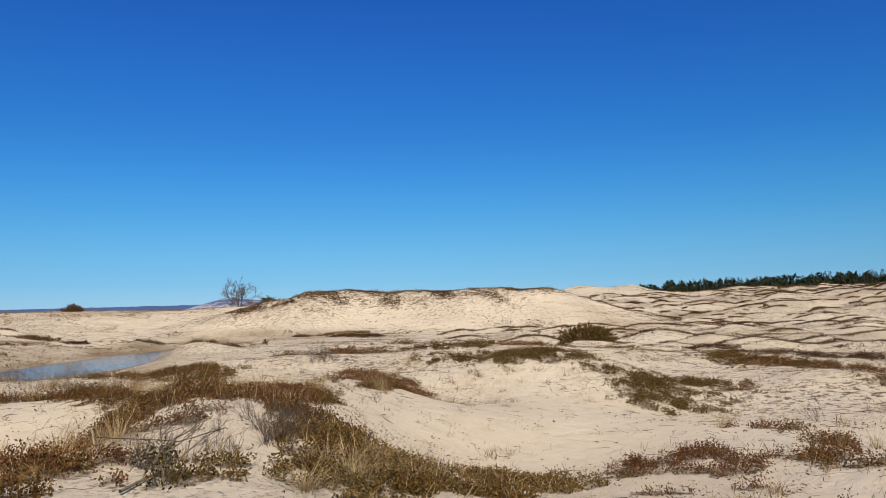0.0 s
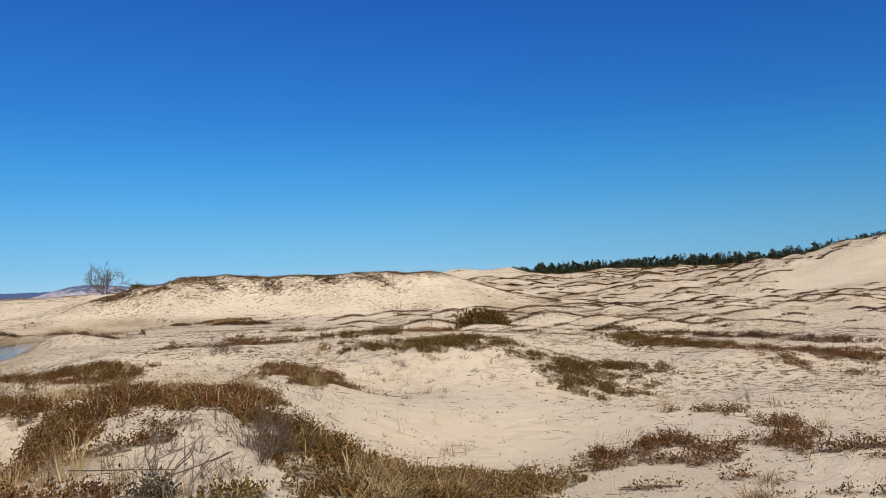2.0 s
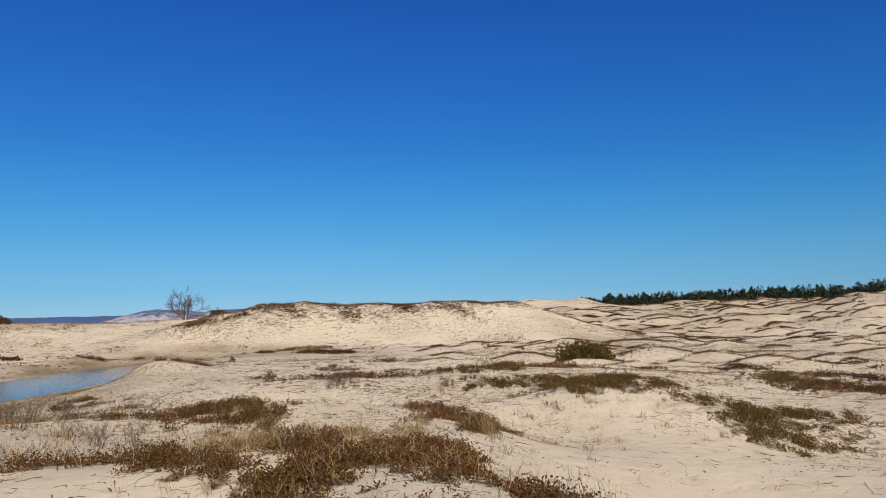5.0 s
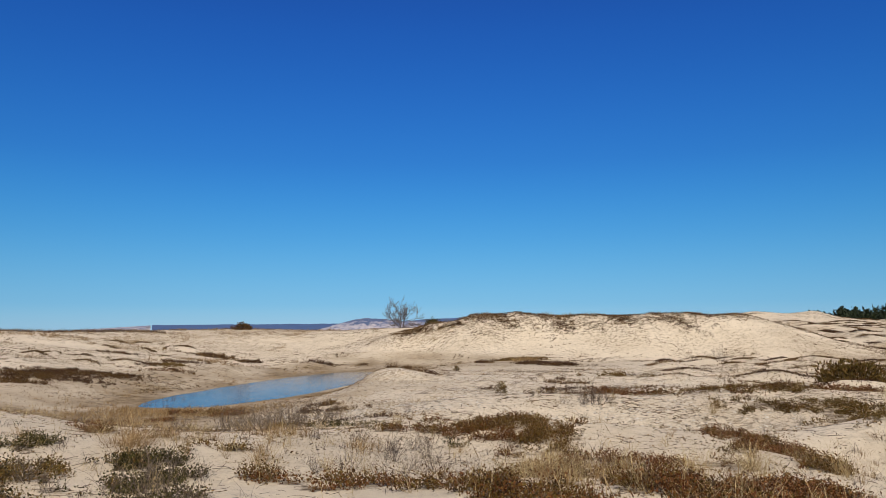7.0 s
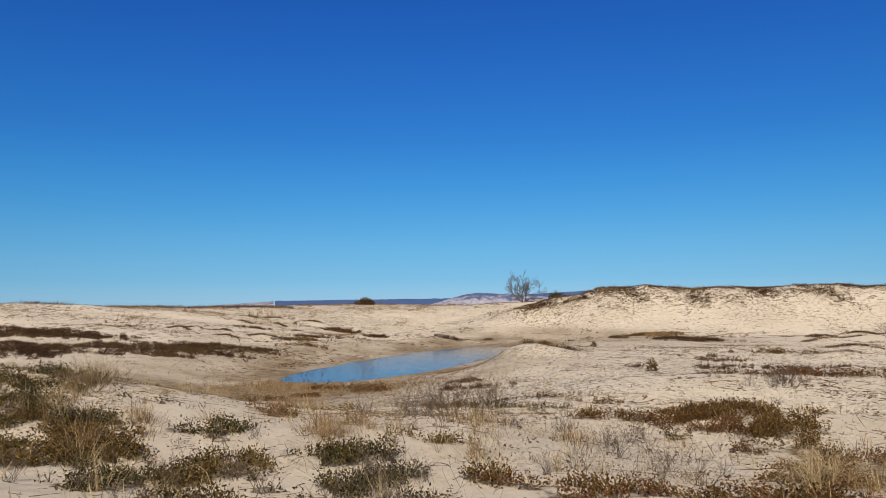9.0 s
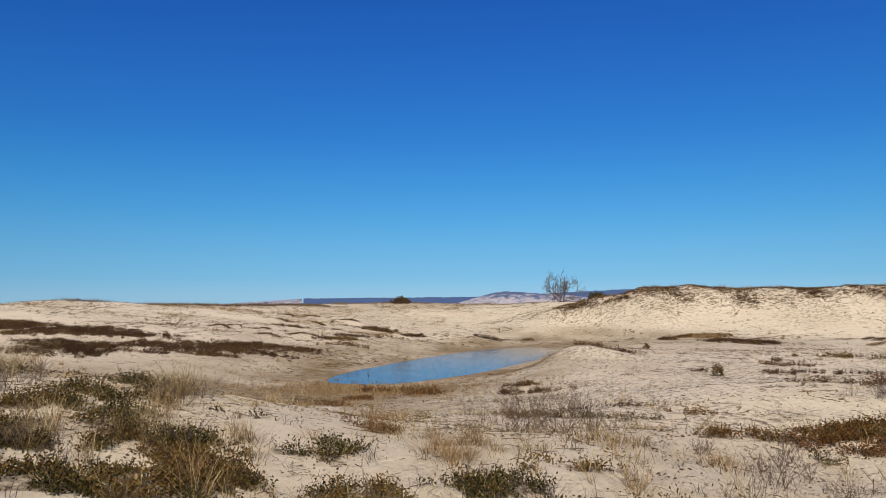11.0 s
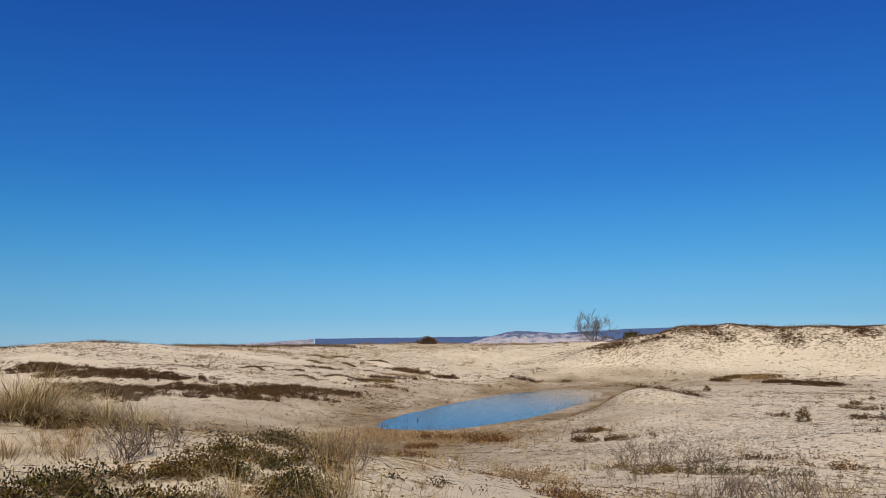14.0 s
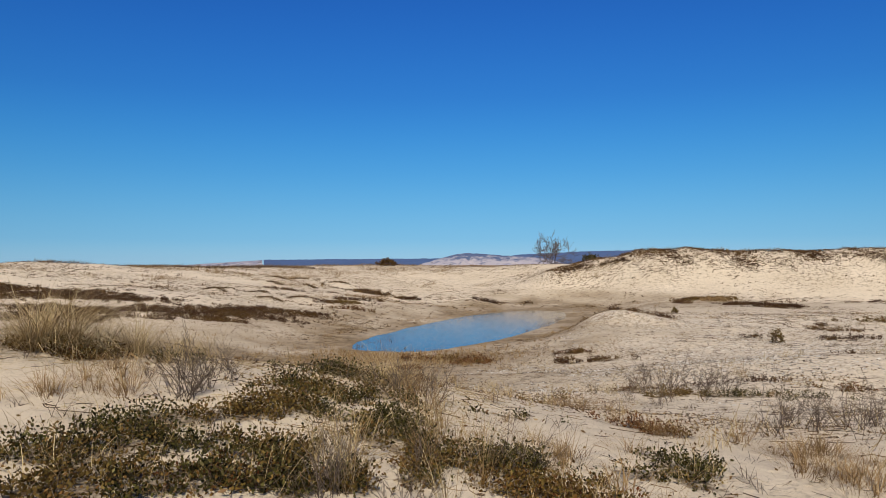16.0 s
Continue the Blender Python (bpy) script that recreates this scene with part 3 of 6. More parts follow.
mat(12.98, 25.67, 0.81, 0.61, -29, BROWN, BB, 0.14, 176, 0.054, cover=0.71)
mat(12.46, 22.19, 0.78, 0.90, -32, REDDISH, RR, 0.14, 217, 0.050, cover=0.71)
mat(12.24, 20.94, 0.53, 0.36, -33, REDDISH, RR, 0.14, 226, 0.049, cover=0.71)
mat(14.45, 21.97, 1.13, 1.35, -36, REDDISH, RR, 0.14, 206, 0.051, cover=0.71)
mat(15.32, 21.30, 0.74, 1.30, -38, REDDISH, RR, 0.14, 200, 0.051, cover=0.71)
mat(13.17, 19.07, 0.83, 0.31, -37, REDDISH, RR, 0.14, 241, 0.048, cover=0.5)
mat(13.49, 30.50, 2.05, 0.66, -26, HEATH, HH, 0.16, 143, 0.059, cover=0.71)
mat(15.75, 28.17, 2.02, 0.81, -31, HEATH, HH, 0.16, 147, 0.059, cover=0.71)
mat(17.71, 25.44, 1.69, 0.66, -37, HEATH, HH, 0.16, 156, 0.057, cover=0.71)
mat(12.56, 34.53, 1.42, 0.21, -21, HEATH, HH, 0.16, 123, 0.064, cover=0.71)
mat(1.27, 29.23, 1.90, 0.71, -4, OLIVE, BB, 0.12, 176, 0.054, cover=0.95)
mat(2.30, 23.41, 1.18, 0.56, -7, OLIVE, BB, 0.12, 247, 0.047, cover=0.71)
mat(-4.02, 7.04, 0.35, 0.71, 29, REDDISH, RR, 0.14, 520, 0.035, cover=0.95)
mat(-3.43, 6.62, 0.33, 0.36, 27, BROWN, BB, 0.14, 520, 0.035, cover=0.76)
mat(-3.36, 5.80, 0.29, 0.14, 30, REDDISH, RR, 0.14, 520, 0.035, cover=0.95)
mat(-5.00, 11.49, 0.45, 0.83, 23, BROWN, BB, 0.14, 520, 0.035, cover=0.95)
mat(-4.60, 10.20, 0.33, 0.72, 24, BROWN, BB, 0.14, 520, 0.035, cover=0.76)
mat(-2.51, 6.58, 0.21, 0.56, 20, GREEN, GG, 0.14, 520, 0.035, cover=0.33)
mat(-2.19, 6.53, 0.25, 0.21, 18, OLIVE, BB, 0.12, 520, 0.035, cover=0.95)
mat(-1.86, 6.56, 0.21, 0.15, 15, OLIVE, BB, 0.12, 520, 0.035, cover=0.95)
mat(-2.87, 6.38, 0.31, 0.26, 24, BROWN, BB, 0.14, 520, 0.035, cover=0.57)
mat(-1.41, 7.96, 0.43, 0.94, 10, BROWN, BB, 0.14, 520, 0.035, cover=1.28)
mat(-0.91, 6.94, 0.55, 0.60, 7, OLIVE, BB, 0.12, 520, 0.035, cover=1.28)
mat(-0.45, 7.07, 0.41, 0.47, 3, OLIVE, BB, 0.12, 520, 0.035, cover=1.28)
mat(-1.27, 8.65, 0.41, 0.66, 8, OLIVE, BB, 0.12, 520, 0.035, cover=1.28)
mat(-0.90, 8.95, 0.42, 0.83, 5, OLIVE, BB, 0.12, 520, 0.035, cover=1.28)
mat(-0.49, 8.90, 0.42, 0.89, 3, OLIVE, BB, 0.12, 520, 0.035, cover=1.28)
mat(-0.86, 7.30, 0.42, 0.53, 6, OLIVE, BB, 0.12, 520, 0.035, cover=1.28)
mat(-0.23, 7.82, 0.29, 0.66, 1, OLIVE, BB, 0.12, 520, 0.035, cover=1.28)
mat(-1.84, 9.61, 0.46, 0.98, 10, BROWN, BB, 0.14, 520, 0.035, cover=1.28)
mat(-6.76, 20.04, 0.85, 1.11, 7, BROWN, BB, 0.14, 460, 0.038, cover=0.95)
mat(-7.38, 20.21, 0.43, 0.66, 9, BROWN, BB, 0.14, 460, 0.039, cover=0.95)
mat(-6.07, 19.24, 0.50, 0.46, 4, BROWN, BB, 0.14, 460, 0.038, cover=0.76)
mat(-6.31, 18.34, 0.52, 0.31, 6, BROWN, BB, 0.14, 460, 0.037, cover=0.76)
mat(-1.72, 20.34, 1.00, 1.31, -10, REDDISH, RR, 0.14, 460, 0.040, cover=0.95)
mat(-1.66, 18.28, 0.43, 0.71, -12, BROWN, BB, 0.14, 460, 0.037, cover=0.95)
mat(-2.75, 18.14, 0.42, 0.41, -8, BROWN, BB, 0.14, 460, 0.036, cover=0.76)
mat(-5.13, 17.56, 0.81, 0.76, 1, BROWN, BB, 0.14, 460, 0.036, cover=0.66)
mat(-5.91, 16.59, 0.66, 0.97, 5, BROWN, BB, 0.14, 520, 0.035, cover=0.66)
mat(-4.67, 13.82, 0.70, 0.95, 0, BROWN, BB, 0.14, 520, 0.035, cover=0.95)
mat(-5.86, 12.85, 0.58, 0.36, 7, BROWN, BB, 0.14, 520, 0.035, cover=0.95)
mat(-6.50, 13.41, 0.28, 0.50, 10, REDDISH, RR, 0.14, 520, 0.035, cover=0.95)
mat(-3.98, 12.79, 0.44, 0.71, -5, REDDISH, RR, 0.14, 520, 0.035, cover=0.95)
mat(-3.26, 13.71, 0.64, 1.11, -8, BROWN, BB, 0.14, 520, 0.035, cover=0.95)
mat(-2.62, 14.13, 0.53, 1.00, -12, BROWN, BB, 0.14, 520, 0.035, cover=0.95)
mat(-2.38, 13.80, 0.42, 0.41, -13, BROWN, BB, 0.14, 520, 0.035, cover=0.76)
mat(-3.84, 17.44, 0.57, 0.31, -3, BROWN, BB, 0.14, 460, 0.035, cover=0.47)
mat(-4.45, 12.26, 0.48, 0.16, -2, REDDISH, RR, 0.14, 520, 0.035, cover=0.95)
mat(-9.03, 14.25, 0.57, 0.21, 22, REDDISH, RR, 0.14, 520, 0.035, cover=0.95)
mat(-8.24, 14.07, 0.54, 0.21, 19, REDDISH, RR, 0.14, 520, 0.035, cover=0.95)
mat(-7.46, 13.79, 0.51, 0.21, 15, REDDISH, RR, 0.14, 520, 0.035, cover=0.95)
mat(-6.87, 13.23, 0.26, 0.16, 13, REDDISH, RR, 0.14, 520, 0.035, cover=0.95)
mat(-9.68, 14.30, 0.32, 0.15, 25, BROWN, BB, 0.14, 520, 0.035, cover=0.95)
mat(-11.50, 14.39, 0.44, 0.26, 33, GREEN, GG, 0.14, 520, 0.035, cover=0.95)
mat(-10.92, 13.29, 0.47, 0.41, 34, GREEN, GG, 0.14, 520, 0.035, cover=0.95)
mat(-10.57, 13.96, 0.32, 0.15, 30, GREEN, GG, 0.14, 520, 0.035, cover=0.95)
mat(-10.06, 12.82, 0.36, 0.16, 31, GREEN, GG, 0.14, 520, 0.035, cover=0.95)
mat(-8.32, 19.07, 0.26, 0.16, 13, REDDISH, RR, 0.14, 460, 0.038, cover=0.95)
mat(-8.00, 19.62, 0.17, 0.16, 11, REDDISH, RR, 0.14, 460, 0.038, cover=0.95)
mat(-9.14, 19.71, 0.70, 0.21, 15, REDDISH, RR, 0.14, 460, 0.039, cover=0.95)
mat(-7.67, 19.74, 0.32, 0.16, 10, REDDISH, RR, 0.14, 460, 0.039, cover=0.95)
mat(-11.28, 15.60, 0.18, 0.16, 29, REDDISH, RR, 0.14, 460, 0.035, cover=0.95)
mat(-10.80, 15.68, 0.28, 0.16, 27, GREEN, GG, 0.14, 460, 0.035, cover=0.95)
mat(-18.24, 42.26, 0.88, 0.46, 19, BROWN, BB, 0.14, 106, 0.068, cover=0.95)
mat(-18.52, 40.02, 0.60, 0.31, 21, BROWN, BB, 0.14, 114, 0.066, cover=0.95)
mat(-10.46, 15.67, 0.36, 0.15, 26, REDDISH, RR, 0.14, 460, 0.035, cover=0.66)
mat(-17.83, 15.90, 0.54, 0.16, 43, GREEN, GG, 0.14, 520, 0.035, cover=0.95)
mat(-17.40, 16.07, 0.36, 0.16, 41, GREEN, GG, 0.14, 520, 0.035, cover=0.95)
mat(-17.64, 14.65, 0.41, 0.15, 47, GREEN, GG, 0.14, 520, 0.035, cover=0.95)
mat(-16.73, 14.99, 0.62, 0.26, 42, GREEN, GG, 0.14, 520, 0.035, cover=0.95)
mat(-16.71, 13.02, 0.54, 0.21, 50, GREEN, GG, 0.14, 520, 0.035, cover=1.28)
mat(-16.35, 13.57, 0.56, 0.27, 46, GREEN, GG, 0.14, 520, 0.035, cover=1.28)
mat(-15.32, 12.01, 0.70, 0.47, 49, GREEN, GG, 0.14, 520, 0.035, cover=1.28)
mat(-15.88, 13.30, 0.53, 0.21, 46, OLIVE, BB, 0.12, 520, 0.035, cover=1.28)
mat(-14.91, 12.57, 0.63, 0.47, 45, GREEN, GG, 0.14, 520, 0.035, cover=1.28)
mat(-14.97, 13.43, 0.68, 0.47, 41, OLIVE, BB, 0.12, 520, 0.035, cover=1.28)
mat(-14.24, 12.88, 0.53, 0.40, 40, OLIVE, BB, 0.12, 520, 0.035, cover=1.28)
mat(-14.31, 13.56, 0.31, 0.19, 37, GREEN, GG, 0.14, 520, 0.035, cover=1.28)
mat(-14.17, 12.40, 0.51, 0.18, 41, GREEN, GG, 0.14, 520, 0.035, cover=1.28)
mat(-13.75, 13.30, 0.23, 0.14, 35, GREEN, GG, 0.14, 520, 0.035, cover=0.76)
mat(-13.93, 14.83, 0.56, 0.15, 30, GREEN, GG, 0.14, 520, 0.035, cover=0.76)
mat(-13.78, 15.15, 0.27, 0.15, 28, GREEN, GG, 0.14, 520, 0.035, cover=0.95)
mat(-12.80, 13.74, 0.41, 0.15, 27, GREEN, GG, 0.14, 520, 0.035, cover=0.85)
mat(-13.13, 13.49, 0.28, 0.14, 30, GREEN, GG, 0.14, 520, 0.035, cover=0.76)
mat(-14.44, 17.32, 0.33, 0.26, 26, REDDISH, RR, 0.14, 520, 0.035, cover=0.76)
mat(-11.31, 15.25, 0.16, 0.16, 14, GREEN, GG, 0.14, 520, 0.035, cover=0.95)
mat(-10.98, 15.49, 0.25, 0.15, 11, GREEN, GG, 0.14, 520, 0.035, cover=0.66)
mat(-11.47, 14.19, 0.26, 0.15, 17, GREEN, GG, 0.14, 520, 0.035, cover=0.85)
mat(-11.88, 14.49, 0.14, 0.15, 19, GREEN, GG, 0.14, 520, 0.035, cover=0.95)
mat(-7.83, 19.34, 0.55, 0.15, -6, REDDISH, RR, 0.14, 520, 0.035, cover=0.95)
mat(-7.22, 19.91, 0.37, 0.21, -8, REDDISH, RR, 0.14, 460, 0.035, cover=0.95)
mat(-7.89, 18.90, 0.27, 0.15, -6, GREEN, GG, 0.14, 520, 0.035, cover=0.95)
mat(-12.47, 13.39, 0.40, 0.41, 37, GREEN, GG, 0.14, 520, 0.035, cover=0.95)
mat(-12.64, 12.99, 0.58, 0.31, 39, GREEN, GG, 0.14, 520, 0.035, cover=0.95)
mat(-13.09, 12.82, 0.43, 0.26, 42, GREEN, GG, 0.14, 520, 0.035, cover=0.76)
mat(-13.14, 12.14, 0.41, 0.46, 45, GREEN, GG, 0.14, 520, 0.035, cover=0.66)
mat(-11.68, 12.82, 0.22, 0.16, 35, GREEN, GG, 0.14, 520, 0.035, cover=0.95)
mat(-11.97, 11.91, 0.43, 0.21, 40, GREEN, GG, 0.14, 520, 0.035, cover=0.66)
mat(-11.36, 12.07, 0.35, 0.15, 36, GREEN, GG, 0.14, 520, 0.035, cover=0.57)
mat(-12.00, 14.34, 0.31, 0.16, 32, GREEN, GG, 0.14, 520, 0.035, cover=0.57)
mat(-11.35, 14.38, 0.36, 0.15, 28, GREEN, GG, 0.14, 520, 0.035, cover=0.47)
mat(-10.87, 15.52, 0.24, 0.16, 23, GREEN, GG, 0.14, 520, 0.035, cover=0.66)
mat(-10.04, 12.34, 0.20, 0.16, 27, GREEN, GG, 0.14, 520, 0.035, cover=0.85)
mat(-9.85, 12.72, 0.11, 0.16, 25, GREEN, GG, 0.14, 520, 0.035, cover=0.85)
mat(-10.34, 12.10, 0.17, 0.20, 30, GREEN, GG, 0.14, 520, 0.035, cover=0.66)
mat(-14.23, 13.16, 0.44, 0.36, 45, BROWN, BB, 0.14, 520, 0.035, cover=0.85)
mat(-15.19, 14.03, 0.43, 0.15, 45, GREEN, GG, 0.14, 520, 0.035, cover=0.76)
mat(-15.76, 15.71, 0.59, 0.16, 42, GREEN, GG, 0.14, 460, 0.036, cover=0.57)
mat(-8.23, 19.68, 0.44, 0.16, 6, REDDISH, RR, 0.14, 460, 0.037, cover=0.95)
mat(-17.50, 14.71, 0.30, 0.15, 33, GREEN, GG, 0.14, 520, 0.035, cover=0.95)
mat(-17.55, 15.96, 0.40, 0.15, 29, GREEN, GG, 0.14, 520, 0.035, cover=0.95)
mat(-17.26, 14.16, 0.22, 0.15, 33, GREEN, GG, 0.14, 520, 0.035, cover=0.95)
mat(-17.12, 15.44, 0.25, 0.16, 28, GREEN, GG, 0.14, 520, 0.035, cover=0.95)
mat(-16.47, 14.14, 0.27, 0.16, 28, GREEN, GG, 0.14, 520, 0.035, cover=0.95)
mat(-16.15, 14.02, 0.20, 0.15, 27, GREEN, GG, 0.14, 520, 0.035, cover=0.95)
mat(-16.44, 13.65, 0.19, 0.15, 30, GREEN, GG, 0.14, 520, 0.035, cover=0.76)
mat(-17.92, 12.27, 0.76, 0.18, 47, GREEN, GG, 0.14, 520, 0.035, cover=1.28)
mat(-17.44, 12.68, 0.68, 0.20, 42, GREEN, GG, 0.14, 520, 0.035, cover=1.28)
mat(-16.80, 12.83, 0.44, 0.19, 37, GREEN, GG, 0.14, 520, 0.035, cover=1.28)
mat(-17.51, 11.71, 0.57, 0.27, 48, GREEN, GG, 0.14, 520, 0.035, cover=1.28)
mat(-17.08, 12.00, 0.62, 0.27, 44, GREEN, GG, 0.14, 520, 0.035, cover=1.28)
mat(-16.65, 12.30, 0.52, 0.21, 39, GREEN, GG, 0.14, 520, 0.035, cover=1.28)
mat(-16.39, 12.72, 0.42, 0.19, 34, GREEN, GG, 0.14, 520, 0.035, cover=1.28)
mat(-16.09, 12.61, 0.33, 0.18, 32, GREEN, GG, 0.14, 520, 0.035, cover=1.28)
mat(-15.36, 13.89, 0.29, 0.15, 21, GREEN, GG, 0.14, 520, 0.035, cover=0.85)
mat(-14.98, 13.89, 0.28, 0.15, 18, GREEN, GG, 0.14, 520, 0.035, cover=0.85)
mat(-13.72, 14.70, 0.26, 0.16, 6, GREEN, GG, 0.14, 520, 0.035, cover=0.95)
mat(-13.54, 15.03, 0.16, 0.14, 4, GREEN, GG, 0.14, 520, 0.035, cover=0.95)
mat(-14.10, 15.48, 0.23, 0.15, 8, GREEN, GG, 0.14, 520, 0.035, cover=0.66)
mat(-13.94, 16.83, 0.26, 0.16, 6, REDDISH, RR, 0.14, 520, 0.035, cover=0.95)
mat(-14.62, 14.03, 0.19, 0.14, 15, GREEN, GG, 0.14, 520, 0.035, cover=0.66)
mat(-20.68, 14.43, 0.52, 0.46, 49, OLIVE, BB, 0.12, 520, 0.035, cover=0.95)
mat(-20.00, 14.56, 0.50, 0.36, 46, OLIVE, BB, 0.12, 520, 0.035, cover=0.95)
mat(-19.46, 14.73, 0.42, 0.16, 43, GREEN, GG, 0.14, 520, 0.035, cover=0.95)
mat(-14.30, 25.69, 0.45, 0.26, 4, GREEN, GG, 0.14, 351, 0.041, cover=0.95)
mat(-12.56, 25.70, 0.93, 0.26, -1, GREEN, GG, 0.14, 354, 0.041, cover=0.95)
mat(-11.24, 26.13, 0.79, 0.16, -5, GREEN, GG, 0.14, 339, 0.042, cover=0.95)
mat(-22.81, 39.82, 1.20, 0.51, 17, REDDISH, RR, 0.14, 139, 0.060, cover=0.95)
mat(-25.03, 37.09, 0.70, 0.66, 22, REDDISH, RR, 0.14, 150, 0.058, cover=0.95)
mat(-18.14, 39.45, 0.70, 0.41, 9, HEATH, HH, 0.16, 148, 0.058, cover=0.95)
mat(-16.94, 39.84, 0.96, 0.41, 7, HEATH, HH, 0.16, 147, 0.059, cover=0.95)
mat(-65.48, 52.05, 2.44, 3.68, 49, HEATH, HH, 0.16, 62, 0.102, cover=0.95)
mat(-57.31, 47.95, 2.41, 2.11, 47, HEATH, HH, 0.16, 62, 0.092, cover=0.95)
mat(-54.42, 49.77, 2.56, 2.91, 44, HEATH, HH, 0.16, 62, 0.090, cover=0.95)
mat(-51.49, 50.09, 2.04, 1.51, 42, HEATH, HH, 0.16, 63, 0.088, cover=0.95)
mat(-49.67, 51.39, 1.50, 0.66, 40, HEATH, HH, 0.16, 63, 0.088, cover=0.95)
mat(-49.59, 41.79, 2.16, 3.12, 47, HEATH, HH, 0.16, 77, 0.079, cover=0.95)
mat(-47.72, 42.35, 1.74, 2.36, 45, HEATH, HH, 0.16, 80, 0.078, cover=0.95)
mat(-47.93, 44.24, 1.09, 1.62, 43, HEATH, HH, 0.16, 76, 0.080, cover=0.95)
mat(-45.96, 47.53, 2.62, 2.01, 39, HEATH, HH, 0.16, 74, 0.081, cover=0.95)
mat(-44.60, 50.53, 2.71, 2.36, 36, HEATH, HH, 0.16, 71, 0.083, cover=0.95)
mat(-43.14, 53.16, 2.78, 2.01, 33, HEATH, HH, 0.16, 68, 0.085, cover=0.95)
mat(-40.90, 54.91, 2.37, 1.26, 30, HEATH, HH, 0.16, 67, 0.085, cover=0.95)
mat(-39.49, 56.61, 1.46, 0.61, 28, HEATH, HH, 0.16, 66, 0.086, cover=0.95)
mat(-44.59, 44.85, 1.06, 0.56, 40, HEATH, HH, 0.16, 80, 0.078, cover=0.95)
mat(-41.85, 48.02, 1.46, 0.76, 35, HEATH, HH, 0.16, 78, 0.079, cover=0.95)
mat(-39.98, 51.84, 1.84, 0.51, 31, HEATH, HH, 0.16, 73, 0.082, cover=0.95)
mat(-69.62, 54.43, 1.59, 2.48, 50, HEATH, HH, 0.16, 62, 0.108, cover=0.95)
mat(-49.42, 89.08, 1.94, 2.11, 24, HEATH, HH, 0.16, 62, 0.127, cover=0.95)
mat(-43.18, 64.61, 0.89, 0.98, 27, HEATH, HH, 0.16, 62, 0.096, cover=0.95)
mat(-42.01, 66.45, 1.21, 1.31, 26, OLIVE, BB, 0.12, 62, 0.098, cover=0.95)
mat(-44.01, 88.38, 1.21, 1.26, 21, HEATH, HH, 0.16, 62, 0.124, cover=0.95)
mat(-9.05, 70.14, 1.45, 2.29, -3, HEATH, HH, 0.16, 62, 0.095, cover=0.95)
mat(-7.08, 65.16, 1.34, 2.13, -5, HEATH, HH, 0.16, 62, 0.089, cover=0.95)
mat(-6.30, 50.36, 1.20, 0.51, -8, HEATH, HH, 0.16, 96, 0.071, cover=0.95)
mat(-11.46, 83.61, 2.24, 1.41, -1, OLIVE, BB, 0.12, 62, 0.111, cover=0.95)
mat(-13.64, 70.74, 0.68, 1.22, 0, HEATH, HH, 0.16, 62, 0.095, cover=0.95)
mat(-6.29, 45.81, 0.84, 0.31, -9, HEATH, HH, 0.16, 113, 0.066, cover=0.95)
mat(-25.69, 98.93, 1.85, 0.36, 7, HEATH, HH, 0.16, 62, 0.130, cover=0.95)
mat(-22.90, 98.38, 1.83, 0.31, 6, HEATH, HH, 0.16, 62, 0.129, cover=0.95)
mat(-20.21, 97.90, 1.54, 0.41, 4, HEATH, HH, 0.16, 62, 0.128, cover=0.95)
mat(-18.01, 13.02, 0.52, 0.26, 54, GREEN, GG, 0.14, 520, 0.035, cover=0.95)
mat(-17.44, 13.67, 0.60, 0.21, 49, GREEN, GG, 0.14, 520, 0.035, cover=0.95)
mat(-16.69, 14.16, 0.51, 0.26, 44, GREEN, GG, 0.14, 520, 0.035, cover=0.95)
mat(-16.80, 12.17, 0.45, 0.26, 54, BROWN, BB, 0.14, 520, 0.035, cover=0.85)
mat(-16.24, 12.53, 0.51, 0.21, 50, GREEN, GG, 0.14, 520, 0.035, cover=0.95)
mat(-15.82, 13.06, 0.52, 0.21, 45, GREEN, GG, 0.14, 520, 0.035, cover=0.95)
mat(-15.57, 13.84, 0.46, 0.26, 41, GREEN, GG, 0.14, 520, 0.035, cover=0.95)
mat(-15.14, 14.18, 0.32, 0.21, 37, GREEN, GG, 0.14, 520, 0.035, cover=0.95)
mat(-15.79, 11.68, 0.52, 0.16, 53, BROWN, BB, 0.14, 520, 0.035, cover=0.85)
mat(-15.33, 12.23, 0.52, 0.16, 47, GREEN, GG, 0.14, 520, 0.035, cover=0.95)
mat(-14.83, 12.83, 0.53, 0.21, 41, GREEN, GG, 0.14, 520, 0.035, cover=0.95)
mat(-14.43, 13.40, 0.35, 0.26, 37, OLIVE, BB, 0.12, 520, 0.035, cover=0.95)
mat(-16.76, 15.20, 0.32, 0.21, 41, GREEN, GG, 0.14, 520, 0.035, cover=0.95)
mat(2.34, 27.93, 1.30, 1.37, -16, OLIVE, BB, 0.12, 212, 0.050, cover=0.71)
mat(2.22, 24.38, 1.07, 1.16, -19, OLIVE, BB, 0.12, 287, 0.044, cover=0.71)
mat(2.91, 23.39, 0.90, 0.41, -21, OLIVE, BB, 0.12, 291, 0.044, cover=0.71)
mat(2.00, 29.88, 0.95, 0.26, -14, OLIVE, BB, 0.12, 199, 0.051, cover=0.95)
mat(0.70, 31.79, 1.22, 0.46, -11, OLIVE, BB, 0.12, 184, 0.053, cover=0.95)
mat(4.46, 23.53, 0.46, 0.21, -25, OLIVE, BB, 0.12, 275, 0.045, cover=0.71)
